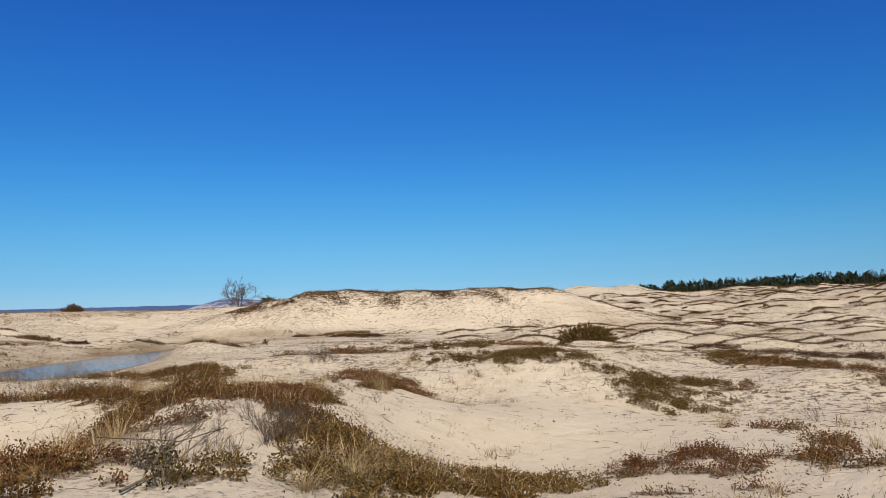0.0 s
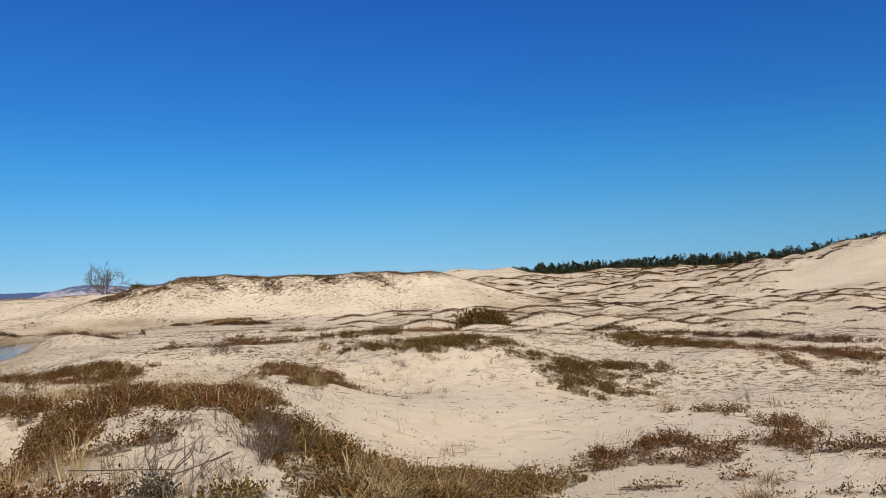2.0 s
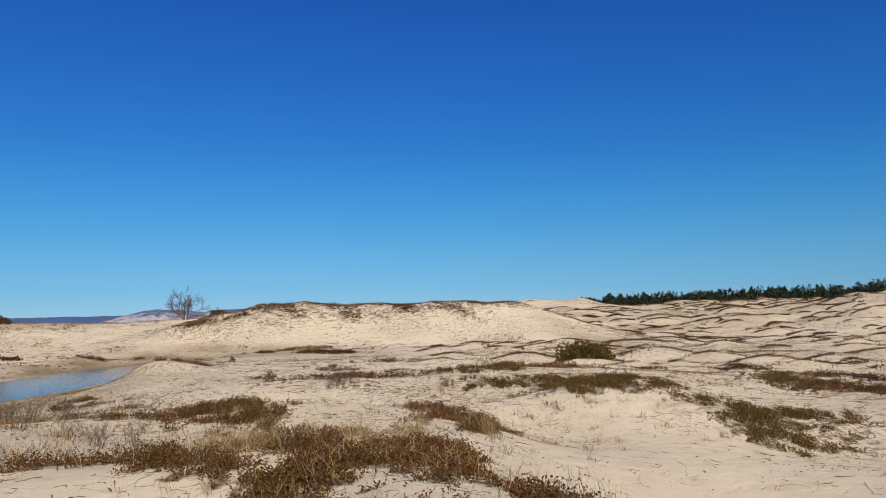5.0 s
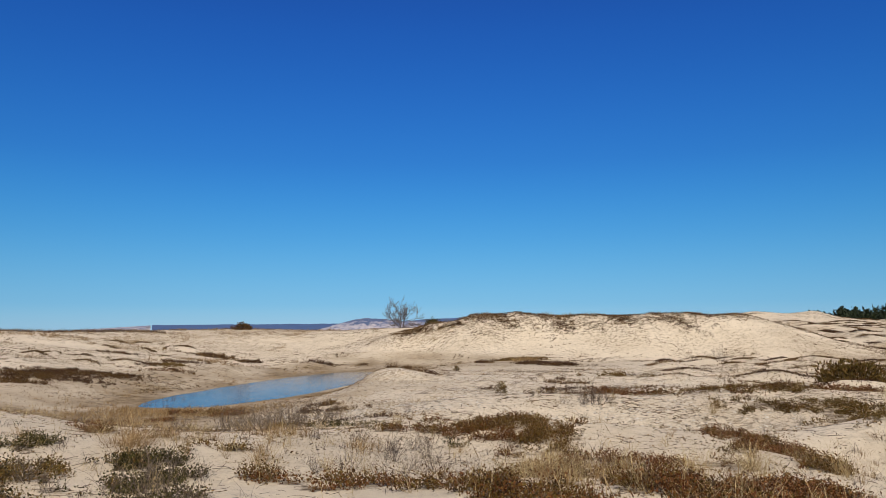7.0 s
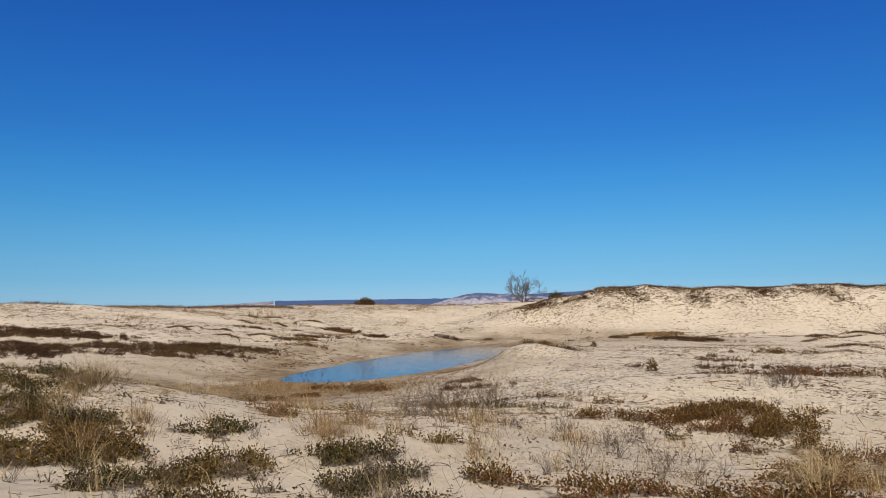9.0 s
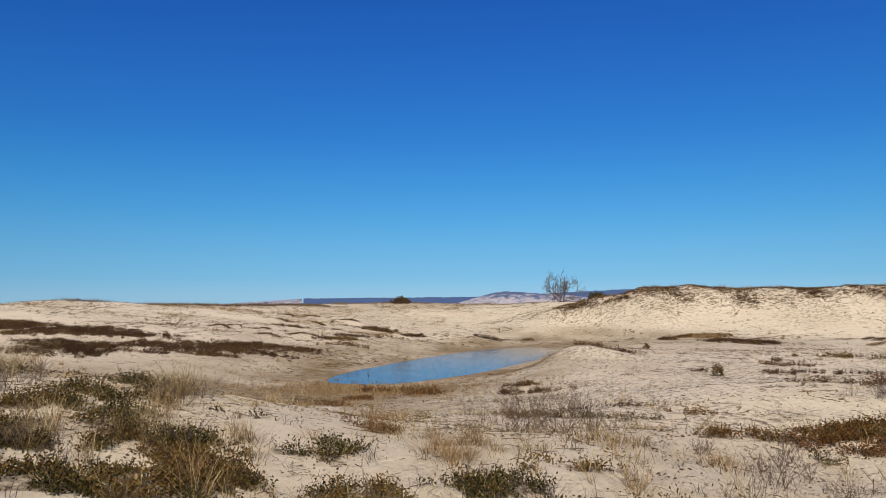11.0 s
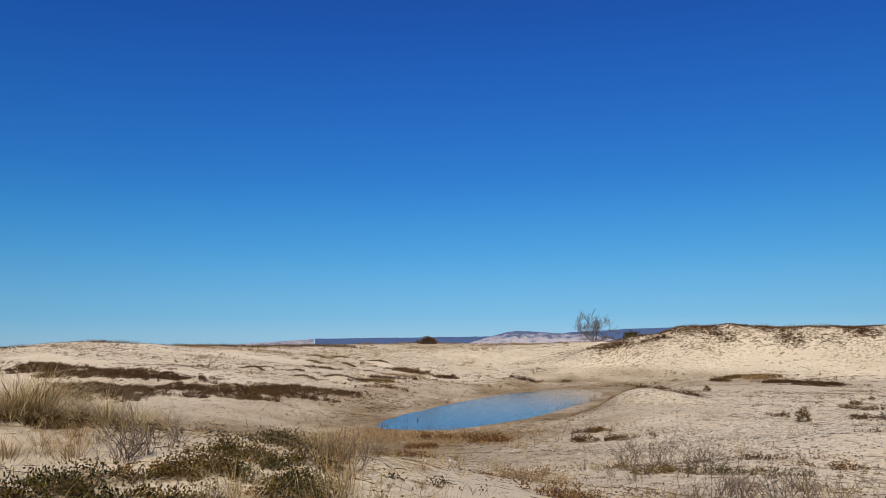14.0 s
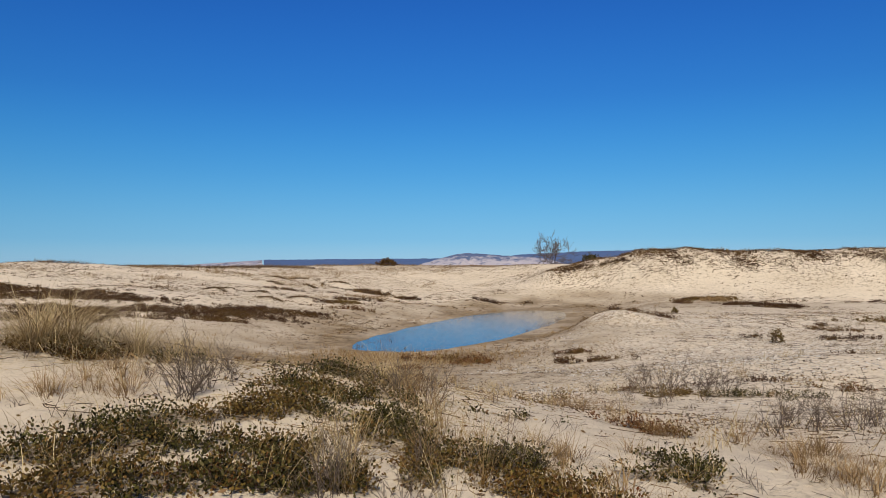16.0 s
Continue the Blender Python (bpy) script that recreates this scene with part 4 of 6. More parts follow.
# towards the pond and beyond it
mat(-33.5, 24.0, 2.4, 1.3, 10, HEATH, HH, 0.18, 130, 0.055, cover=0.8)
mat(-36.0, 23.6, 2.4, 1.3, 15, OLIVE, BB, 0.18, 130, 0.055, cover=0.8)
mat(-31.0, 23.6, 1.4, 0.6, 0, BROWN, BB, 0.15, 150, 0.050, cover=0.7)
mat(-2.4, 31.6, 3.3, 0.50, -4, BROWN, BB, 0.19, 115, 0.065)
mat(-6.4, 31.6, 1.4, 0.25, -14, HEATH, HH, 0.17, 115, 0.06, cover=0.7)
mat(2.2, 32.2, 2.0, 0.42, 4, REDDISH, BB, 0.16, 105, 0.065)
mat(-1.6, 54.6, 2.6, 0.4, 2, OLIVE, BB, 0.2, 70, 0.085)
mat(-5.6, 52.0, 1.8, 0.3, 6, HEATH, HH, 0.18, 70, 0.085)
mat(3.8, 48.2, 2.0, 0.35, -4, BROWN, BB, 0.18, 75, 0.08)
mat(-16.9, 24.3, 0.5, 0.25, 0, OLIVE, GG, 0.14, 180, 0.05)
mat(-12.9, 28.2, 2.1, 0.17, 8, HEATH, HH, 0.13, 190, 0.05)
mat(-15.3, 27.4, 0.6, 0.25, 0, BROWN, BB, 0.13, 160, 0.05)
mat(-10.0, 27.3, 0.65, 0.2, 0, REDDISH, RR, 0.12, 170, 0.05)
mat(-22.4, 29.4, 1.0, 0.4, 0, REDDISH, RR, 0.16, 150, 0.055, cover=0.7)
mat(-24.5, 40.7, 1.9, 0.45, 0, REDDISH, RR, 0.25, 90, 0.08)
mat(-18.3, 41.6, 1.2, 0.22, 8, HEATH, HH, 0.18, 100, 0.07)
mat(-19.2, 39.8, 0.8, 0.18, 0, HEATH, HH, 0.16, 100, 0.07)
mat(-10.7, 46.2, 1.0, 0.24, 2, HEATH, HH, 0.18, 95, 0.075)
mat(-6.0, 46.8, 1.6, 0.26, 18, HEATH, HH, 0.18, 95, 0.075)
mat(-3.5, 47.6, 1.6, 0.26, 4, HEATH, HH, 0.18, 95, 0.075)
mat(-7.2, 40.5, 0.7, 0.2, 4, HEATH, HH, 0.14, 95, 0.07)
mat(-16.7, 52.0, 2.0, 0.26, -16, HEATH, HH, 0.24, 120, 0.08)
mat(-6.8, 65.0, 2.0, 0.3, 4, HEATH, HH, 0.18, 65, 0.09)
mat(-12.0, 83.0, 2.0, 0.4, 4, HEATH, HH, 0.22, 55, 0.1)
mat(-33.6, 83.2, 1.5, 0.45, 8, HEATH, HH, 0.28, 65, 0.1)
mat(-29.7, 87.0, 1.0, 0.3, 0, HEATH, HH, 0.22, 60, 0.1)
mat(-43.0, 70.0, 2.2, 0.5, 8, HEATH, HH, 0.2, 55, 0.1)
mat(-52.0, 74.0, 2.4, 0.5, 8, HEATH, HH, 0.2, 50, 0.1)
mat(-39.5, 62.5, 1.6, 0.4, 20, BROWN, BB, 0.2, 60, 0.1)


def mat_litter(px, py):
    """Dead leaves under and round the mats, 0 to 1."""
    out = np.zeros(np.shape(px))
    for k, m in enumerate(mats):
        reach = 1.7 * max(m[2], m[3])
        near = (np.abs(px - m[0]) < reach) & (np.abs(py - m[1]) < reach)
        if np.any(near):
            e = mat_edge(k, px[near], py[near])
            out[near] = np.maximum(out[near], np.clip(0.36 - e * 2.2, 0, 0.85))
    return out


# ---- the ground: one sheet to the horizon ----
def ground():
    near = np.arange(-78, 78.01, 0.34)
    back = np.arange(78, 282, 3.0)[1:]
    az = np.radians(np.concatenate([near, back]))
    r = [1.2]
    while r[-1] < 300:
        r.append(r[-1] * 1.0125)
    while r[-1] < 4600:
        r.append(r[-1] * 1.06)
    r = np.array(r)
    x = -7 - np.sin(az)[:, None] * r[None]
    y = 1 + np.cos(az)[:, None] * r[None]
    z = land(x, y)
    na, nr = x.shape
    v = np.concatenate([np.stack([x, y, z], -1).reshape(-1, 3), [[-7, 1, land_at(-7, 1)]]])
    i = np.arange(na * nr).reshape(na, nr)
    j = np.roll(i, -1, 0)
    f = np.stack([i[:, :-1], i[:, 1:], j[:, 1:], j[:, :-1]], -1).reshape(-1, 4)
    cap = np.stack([i[:, 0], j[:, 0], np.full(na, na * nr), np.full(na, na * nr)], -1)
    me = bpy.data.meshes.new("ground")
    loops = np.concatenate([f.ravel(), cap[:, :3].ravel()]).astype(np.int32)
    me.vertices.add(len(v))
    me.vertices.foreach_set("co", v.astype(np.float32).ravel())
    me.loops.add(len(loops))
    me.loops.foreach_set("vertex_index", loops)
    starts = np.concatenate([np.arange(len(f)) * 4, len(f) * 4 + np.arange(na) * 3]).astype(np.int32)
    me.polygons.add(len(starts))
    me.polygons.foreach_set("loop_start", starts)
    me.update(calc_edges=True)
    me.polygons.foreach_set("use_smooth", np.ones(len(starts), bool))
    X, Y = v[:, 0], v[:, 1]
    e = pond_edge(X, Y)
    far = np.hypot(X + 7, Y)
    damp = np.clip(1.3 - (e - 0.5) / (8 + 4 * fbm(X, Y, 6, 61)), 0, 1) * (e > -3)
    damp = np.maximum(damp, 0.9 * np.exp(-(((X + 15) / 14) ** 2 + ((Y - 71) / 12) ** 2) ** 2))
    damp = damp * np.clip(0.9 + 0.7 * fbm(X, Y, 3, 63), 0, 1)
    damp = damp * (1 - step(0.8, 1.5, v[:, 2]))
    gravel = np.exp(-(((X + 9) / 13) ** 2 + ((Y - 46) / 21) ** 2) ** 1.5) * 1.6
    gravel = np.clip(gravel * (0.8 + 0.8 * fbm(X, Y, 9, 65)), 0, 1) * (1 - damp)
    litter = np.clip(0.10 + 0.8 * fbm(X, Y, 4, 67), 0, 1) * (1 - step(26, 60, far))
    bowl = np.exp(-(((X - 2.5) / 4.2) ** 2 + ((Y - 15.5) / 3.6) ** 2))
    litter = litter * (1 - 0.9 * bowl)
    mid = step(22, 40, far) * (1 - step(120, 260, far)) * (1 - damp)
    litter = np.maximum(litter, mid * np.clip(0.15 + 0.40 * step(5, 20, X) + 1.1 * fbm(X * 0.35, Y, 3.0, 69, 4), 0, 1))
    face = np.exp(-(((X - 2) / 24) ** 2 + ((Y - 91) / 5) ** 2))
    litter = litter * (1 - 0.5 * np.clip(face * 1.3, 0, 1))
    under = mat_litter(X, Y)
    crust = np.clip(0.45 + 1.3 * fbm(X * 0.6, Y, 5.0, 68, 4), 0, 1) * step(17, 27, far) * (1 - 0.85 * bowl) * (1 - 0.8 * damp) * (1 - 0.35 * np.clip(face * 1.2, 0, 1))
    crust = crust * (1 - np.exp(-(((X - 81) / 20) ** 2 + ((Y - 91) / 13) ** 2) ** 2))
    heath = step(118, 135, Y - 0.25 * X) * (1 - step(-5, 25, X)) + step(250, 330, far)
    flats = step(36, 60, Y) * step(2, 14, X - 0.1 * (Y - 30)) * (1 - np.exp(-(((X - 81) / 20) ** 2 + ((Y - 91) / 13) ** 2) ** 2)) * (1 - face)
    heath = np.maximum(heath, flats * (np.hypot((X - 38) / 18, (Y - 168) / 16) > 1) * np.clip(0.08 + 1.2 * fbm(X * 0.25, Y, 3.0, 77, 4), 0, 0.6))
    for name, val in (("damp", damp), ("gravel", gravel), ("litter", litter), ("heath", np.clip(heath, 0, 1)), ("under", under), ("crust", crust)):
        me.attributes.new(name, "FLOAT", "POINT").data.foreach_set("value", val.astype(np.float32))
    me.materials.append(SAND)
    return tagged(new("ground", me), "pale sand dunes with gravel flats and damp hollow", "ground", kind="structure")


ground()


def pond():
    a = np.linspace(0, 2 * np.pi, 72, endpoint=False)
    rings = [(-28 + np.cos(a) * 7.5 * s + np.sin(a) * 20 * s * 0.067, 62 + np.sin(a) * 20 * s) for s in (1.0, 0.66, 0.33)]
    v = np.concatenate([np.stack([x, y, np.full(72, POND_LEVEL)], 1) for x, y in rings] + [[[-28, 62, POND_LEVEL]]])
    i = np.arange(72)
    f = [np.stack([i + 72 * k, (i + 1) % 72 + 72 * k, (i + 1) % 72 + 72 * k + 72, i + 72 * k + 72], 1) for k in (0, 1)]
    bm = bmesh.new()
    vs = [bm.verts.new(p) for p in v]
    for q in np.concatenate(f):
        bm.faces.new([vs[k] for k in q])
    for k in range(72):
        bm.faces.new([vs[144 + k], vs[144 + (k + 1) % 72], vs[216]])
    bmesh.ops.recalc_face_normals(bm, faces=bm.faces)
    me = bpy.data.meshes.new("water")
    bm.to_mesh(me)
    bm.free()
    if me.polygons[0].normal.z < 0:
        me.flip_normals()
    me.materials.append(WATER)
    tagged(new("water", me), "shallow still blue pond in the dune hollow", "pond", kind="structure")


pond()


# ---- the far shore ----
def ridge(name, material, label, profile, distance, depth, foot=-12.0, rough=0.03):
    """A far range of hills; profile: azimuth and elevation of its crest in degrees."""
    az = np.arange(profile[0][0], profile[-1][0] + 0.01, 0.12)
    el = np.interp(az, [p[0] for p in profile], [p[1] for p in profile])
    el = el + rough * fbm(az * 3, az * 0, 1.0, 71, 4)
    d = np.linspace(0, 1, 9)
    rad = distance + depth * d[None] + 40 * fbm(az[:, None] * 2, d[None] * 6, 1.0, 73)
    crest = 4.3 + (distance + depth) * np.tan(np.radians(el))
    z = foot + (crest[:, None] - foot) * np.sin(d * np.pi / 2)[None] ** 0.8
    z = z + 2.0 * fbm(az[:, None] * 4, d[None] * 9, 1.0, 75) * (d[None] * (1 - d[None]))
    x, y = -7 - np.sin(np.radians(az))[:, None] * rad, np.cos(np.radians(az))[:, None] * rad
    v = np.stack([x, y, z], -1).reshape(-1, 3)
    i = np.arange(len(v)).reshape(z.shape)
    f = np.stack([i[:-1, :-1], i[1:, :-1], i[1:, 1:], i[:-1, 1:]], -1).reshape(-1, 4)
    me = mesh_of(name, v, f, material)
    me.polygons.foreach_set("use_smooth", np.ones(len(f), bool))
    return tagged(new(name, me), label, "hill", kind="structure")


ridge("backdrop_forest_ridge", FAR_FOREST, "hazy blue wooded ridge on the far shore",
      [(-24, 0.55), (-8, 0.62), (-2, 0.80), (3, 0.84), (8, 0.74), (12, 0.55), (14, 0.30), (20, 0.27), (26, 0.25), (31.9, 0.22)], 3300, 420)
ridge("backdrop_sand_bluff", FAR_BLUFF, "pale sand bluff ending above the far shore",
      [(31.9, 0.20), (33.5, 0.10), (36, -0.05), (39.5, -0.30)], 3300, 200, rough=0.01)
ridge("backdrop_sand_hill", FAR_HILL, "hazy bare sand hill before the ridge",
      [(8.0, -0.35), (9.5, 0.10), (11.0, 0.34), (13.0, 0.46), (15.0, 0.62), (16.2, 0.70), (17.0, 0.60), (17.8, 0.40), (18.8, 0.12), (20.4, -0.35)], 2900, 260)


# ---- trees ----
def pine(name, height, seed):
    """A conifer: tapered trunk, whorls of drooping boughs set with needle sprays."""
    r = np.random.default_rng(seed)
    root = new(name)
    k = 6
    h = np.linspace(0, 1, k)
    path = np.stack([0.12 * r.normal(size=k) * h, 0.12 * r.normal(size=k) * h, height * h], -1)[None]
    v, f = tube_arrays(path, (0.022 * height * (1 - 0.9 * h))[None], 6)
    part("trunk", mesh_of("trunk", v, f, BARK), root)
    p, w, s = [], [], []
    layers = int(12 + height)
    for q in range(layers):
        t = 0.1 + 0.9 * q / layers
        reach = height * (0.20 * (1 - t) ** 1.0 + 0.008) * r.uniform(0.6, 1.25)
        for a in r.uniform(0, 2 * np.pi, 5):
            way = np.array([math.cos(a), math.sin(a), r.uniform(-0.25, 0.15)])
            m = 3
            d = r.uniform(0.15, 1, m)[:, None] * reach
            p.append(np.array([0, 0, t * height]) + way * d + r.normal(size=(m, 3)) * 0.06 * reach)
            w.append(way + r.normal(size=(m, 3)) * 0.45)
            s.append(np.full(m, 0.125 * height * (1.15 - t * 0.8)))
    p, w, s = np.concatenate(p), np.concatenate(w), np.concatenate(s)
    v, f = leaf_arrays(p, w, s, s * 0.36)
    part("crown", mesh_of("crown", v, f, NEEDLES), root)
    return root


def branches(r, start, way, length, radius, level, out, spread=0.55, segs=5):
    """Limbs that fork again and again; out collects (path, radii)."""
    pts, d = [np.array(start, float)], unit(np.array(way, float))
    for k in range(segs - 1):
        d = unit(d + r.normal(size=3) * 0.16 + np.array([0, 0, 0.06]))
        pts.append(pts[-1] + d * length / (segs - 1))
    out.append((np.array(pts), np.linspace(radius, radius * 0.45, segs)))
    if level > 0:
        for k in range(int(r.integers(4, 7) if spread > 0.7 else r.integers(3, 5))):
            i = int(r.integers(1, segs))
            side = unit(d + r.normal(size=3) * spread)
            branches(r, pts[i], side, length * r.uniform(0.5, 0.78), radius * 0.5, level - 1, out, spread, segs)


def bare_tree(name, x, y, height, stems, seed, lean=0.5):
    """A leafless tree or shrub of several stems from one stool."""
    r = np.random.default_rng(seed)
    root = base(name, x, y, land_at(x, y) - 0.05, "", "tree")
    for k in range(stems):
        a = 2.4 * k + r.uniform(-0.3, 0.3)
        out = []
        tilt = lean * math.sqrt((k + 0.5) / stems) * r.uniform(0.85, 1.1)
        way = (math.cos(a) * tilt, math.sin(a) * tilt, 1.0)
        branches(r, (0.15 * math.cos(a), 0.15 * math.sin(a), 0), way, height * r.uniform(0.50, 0.58), 0.013 * height, 3 if height > 3 else 2, out, 0.5)
        p, q = np.stack([o[0] for o in out]), np.stack([o[1] for o in out])
        v, f = tube_arrays(p, np.maximum(q, 0.005 * height), 3)
        part("stem", mesh_of("stem", v, f, BARK_GREY), root)
    return root


BARK_GREY = leafy("grey_bark", [(0.10, 0.08, 0.075), (0.17, 0.14, 0.13), (0.25, 0.21, 0.20)], 0.85)

tagged(bare_tree("bare_tree", -31.0, 110.8, 4.2, 12, 8, 2.2), "leafless grey many-stemmed tree on the dune crest", "tree")


def clump(name, x, y, rx, ry, height, count, leaf, material, seed, label, category, wood=10, group=""):
    """A rounded evergreen bush: woody limbs and a ragged crown of small leaf sprays."""
    r = np.random.default_rng(seed)
    root = base(name, x, y, land_at(x, y) - 0.03, label, category, group)
    out = []
    for k in range(wood):
        a = r.uniform(0, 2 * np.pi)
        branches(r, (0, 0, 0), (math.cos(a) * rx / height, math.sin(a) * ry / height, 0.8), height * 0.7, 0.03 * height, 1, out, 0.5, 4)
    p, q = np.stack([o[0] for o in out]), np.stack([o[1] for o in out])
    v, f = tube_arrays(p, q, 3)
    part("limbs", mesh_of("limbs", v, f, TWIG), root)
    d = unit(r.normal(size=(count, 3)))
    d[:, 2] = np.abs(d[:, 2])
    rad = r.uniform(0.35, 1.0, count) ** 0.5
    lump = 1 + 0.38 * fbm(d[:, 0] * 3 + seed, d[:, 1] * 3 + d[:, 2] * 2, 1.0, seed, 3)
    p = d * (rad * lump)[:, None] * np.array([rx, ry, height])
    w = d * np.array([0.6, 0.6, 1.0]) + np.array([0, 0, 0.4]) + r.normal(size=(count, 3)) * 0.5
    v, f = leaf_arrays(p, w, leaf * r.uniform(0.6, 1.3, count), leaf * 0.42)
    part("foliage", mesh_of("foliage", v, f, material), root)
    return root


clump("juniper_bush", 9.7, 49.7, 1.9, 1.2, 1.15, 2600, 0.22, OLIVE, 21, "dense dark olive juniper bush on the sand flat", "bush")
clump("evergreen_shrub", -24.8, 103.4, 1.1, 0.9, 0.95, 700, 0.25, GREEN, 22, "small green evergreen shrub on the dune shoulder", "shrub")
clump("evergreen_shrub", -56.4, 111.3, 1.6, 1.0, 1.0, 800, 0.28, SCRUB, 23, "low dark shrub on the dune skyline", "shrub")

# the pine wood behind the dunes
WOOD_AZ = (14, 16, 18.5, 22, 25, 28, 31, 34, 37, 39, 43)
WOOD_TOP = (0.8, 1.25, 1.5, 1.5, 1.5, 1.7, 1.7, 1.8, 2.2, 2.5, 3.0)
pine_kinds = [pine("pine_tree", 10.0, 100 + k) for k in range(5)]
r_wood = np.random.default_rng(12)
for k in range(280):
    az = -14.0 - 29.0 * (k + r_wood.uniform(-2.0, 2.0)) / 279
    far_off = r_wood.uniform(295, 420)
    x, y = -math.sin(radians(az)) * far_off, math.cos(radians(az)) * far_off
    z = land_at(x, y) - 0.3
    crest = np.interp(-az, WOOD_AZ, WOOD_TOP)
    tall = 4 + far_off * math.tan(radians(crest)) - z
    tall = tall * (0.55 + 0.42 * r_wood.uniform() ** 0.9)
    m = pose(x, y, z, 0, 0, r_wood.uniform(0, 360)) @ Matrix.Scale(max(tall, 3.0) / 10.0, 4)
    if k < 5:
        ob = pine_kinds[k]
        ob.matrix_basis = m
    else:
        ob = copy_thing(pine_kinds[k % 5], m)
        ob.matrix_basis = m
    tagged(ob, "dark green pine in the wood behind the dunes", "tree", "pine wood behind the dunes")
r_under = np.random.default_rng(14)
u_az = -radians(1) * (14.0 + 29.0 * r_under.uniform(size=22000))
u_far = r_under.uniform(300, 420, 22000)
u_x, u_y = -np.sin(u_az) * u_far, np.cos(u_az) * u_far
u_foot = land(u_x, u_y)
u_top = 4 + u_far * np.tan(np.radians(np.interp(-np.degrees(u_az), WOOD_AZ, WOOD_TOP))) - u_foot
u_top = u_top * (0.66 + 0.3 * fbm(np.degrees(u_az) * 3, u_far / 60, 1.0, 79, 3))
u_p = np.stack([u_x, u_y, u_foot + np.maximum(u_top, 1.0) * r_under.uniform(0, 1, 22000)], 1)
u_way = r_under.normal(size=(22000, 3)) * 0.5 + np.array([0, 0, 0.8])
me = mesh_of("far_wood", *leaf_arrays(u_p, u_way, r_under.uniform(0.9, 2.2, 22000), 0.9), NEEDLES)
tagged(new("far_wood", me), "dark green young growth filling the pine wood", "woodland", kind="stuff")
for x, y, tall in ((113.0, 195.0, 4.2), (96.0, 190.0, 2.2), (119.0, 193.0, 2.6), (128.0, 196.0, 3.2), (152.0, 186.0, 9.5)):
    ob = copy_thing(pine_kinds[1], Matrix())
    ob.matrix_basis = pose(x, y, land_at(x, y) - 0.1, 0, 0, 40 * x) @ Matrix.Scale(tall / 10.0, 4)
    tagged(ob, "young pine standing alone on the dune crest", "tree", "lone pines on the crest")
clump("pine_seedling", -9.6, 44.6, 0.26, 0.24, 0.62, 260, 0.12, OLIVE, 24, "knee-high yellow-green pine seedling beside a heath patch", "tree", 4)
clump("pine_seedling", -14.2, 58.0, 0.2, 0.2, 0.35, 120, 0.12, OLIVE, 25, "small green seedling alone on the gravel", "tree", 4)
clump("tussock", -10.8, 80.0, 1.5, 0.6, 0.45, 500, 0.22, RUST, 26, "brown grassy tussock at the foot of the dune", "shrub", 4)
for k, (x, y, tall, text) in enumerate(((5.8, 67.0, 1.4, "leafless grey shrub standing on the sand flat"), (48.2, 119.5, 2.0, "leafless grey shrub on a far hummock"),
                                        (-28.8, 166.8, 2.5, "leafless grey shrub behind the dune crest"), (-24.6, 172.1, 2.4, "leafless grey shrub behind the dune crest"))):
    tagged(bare_tree("bare_shrub", x, y, tall, 5, 50 + k, 0.6), text, "shrub")


# ---- creeping mats ----
SECOND = {"bearberry_leaf": REDDISH, "juniper_leaf": BROWN, "evergreen_leaf": OLIVE, "reddened_leaf": BROWN, "dark_heath_leaf": SCRUB}


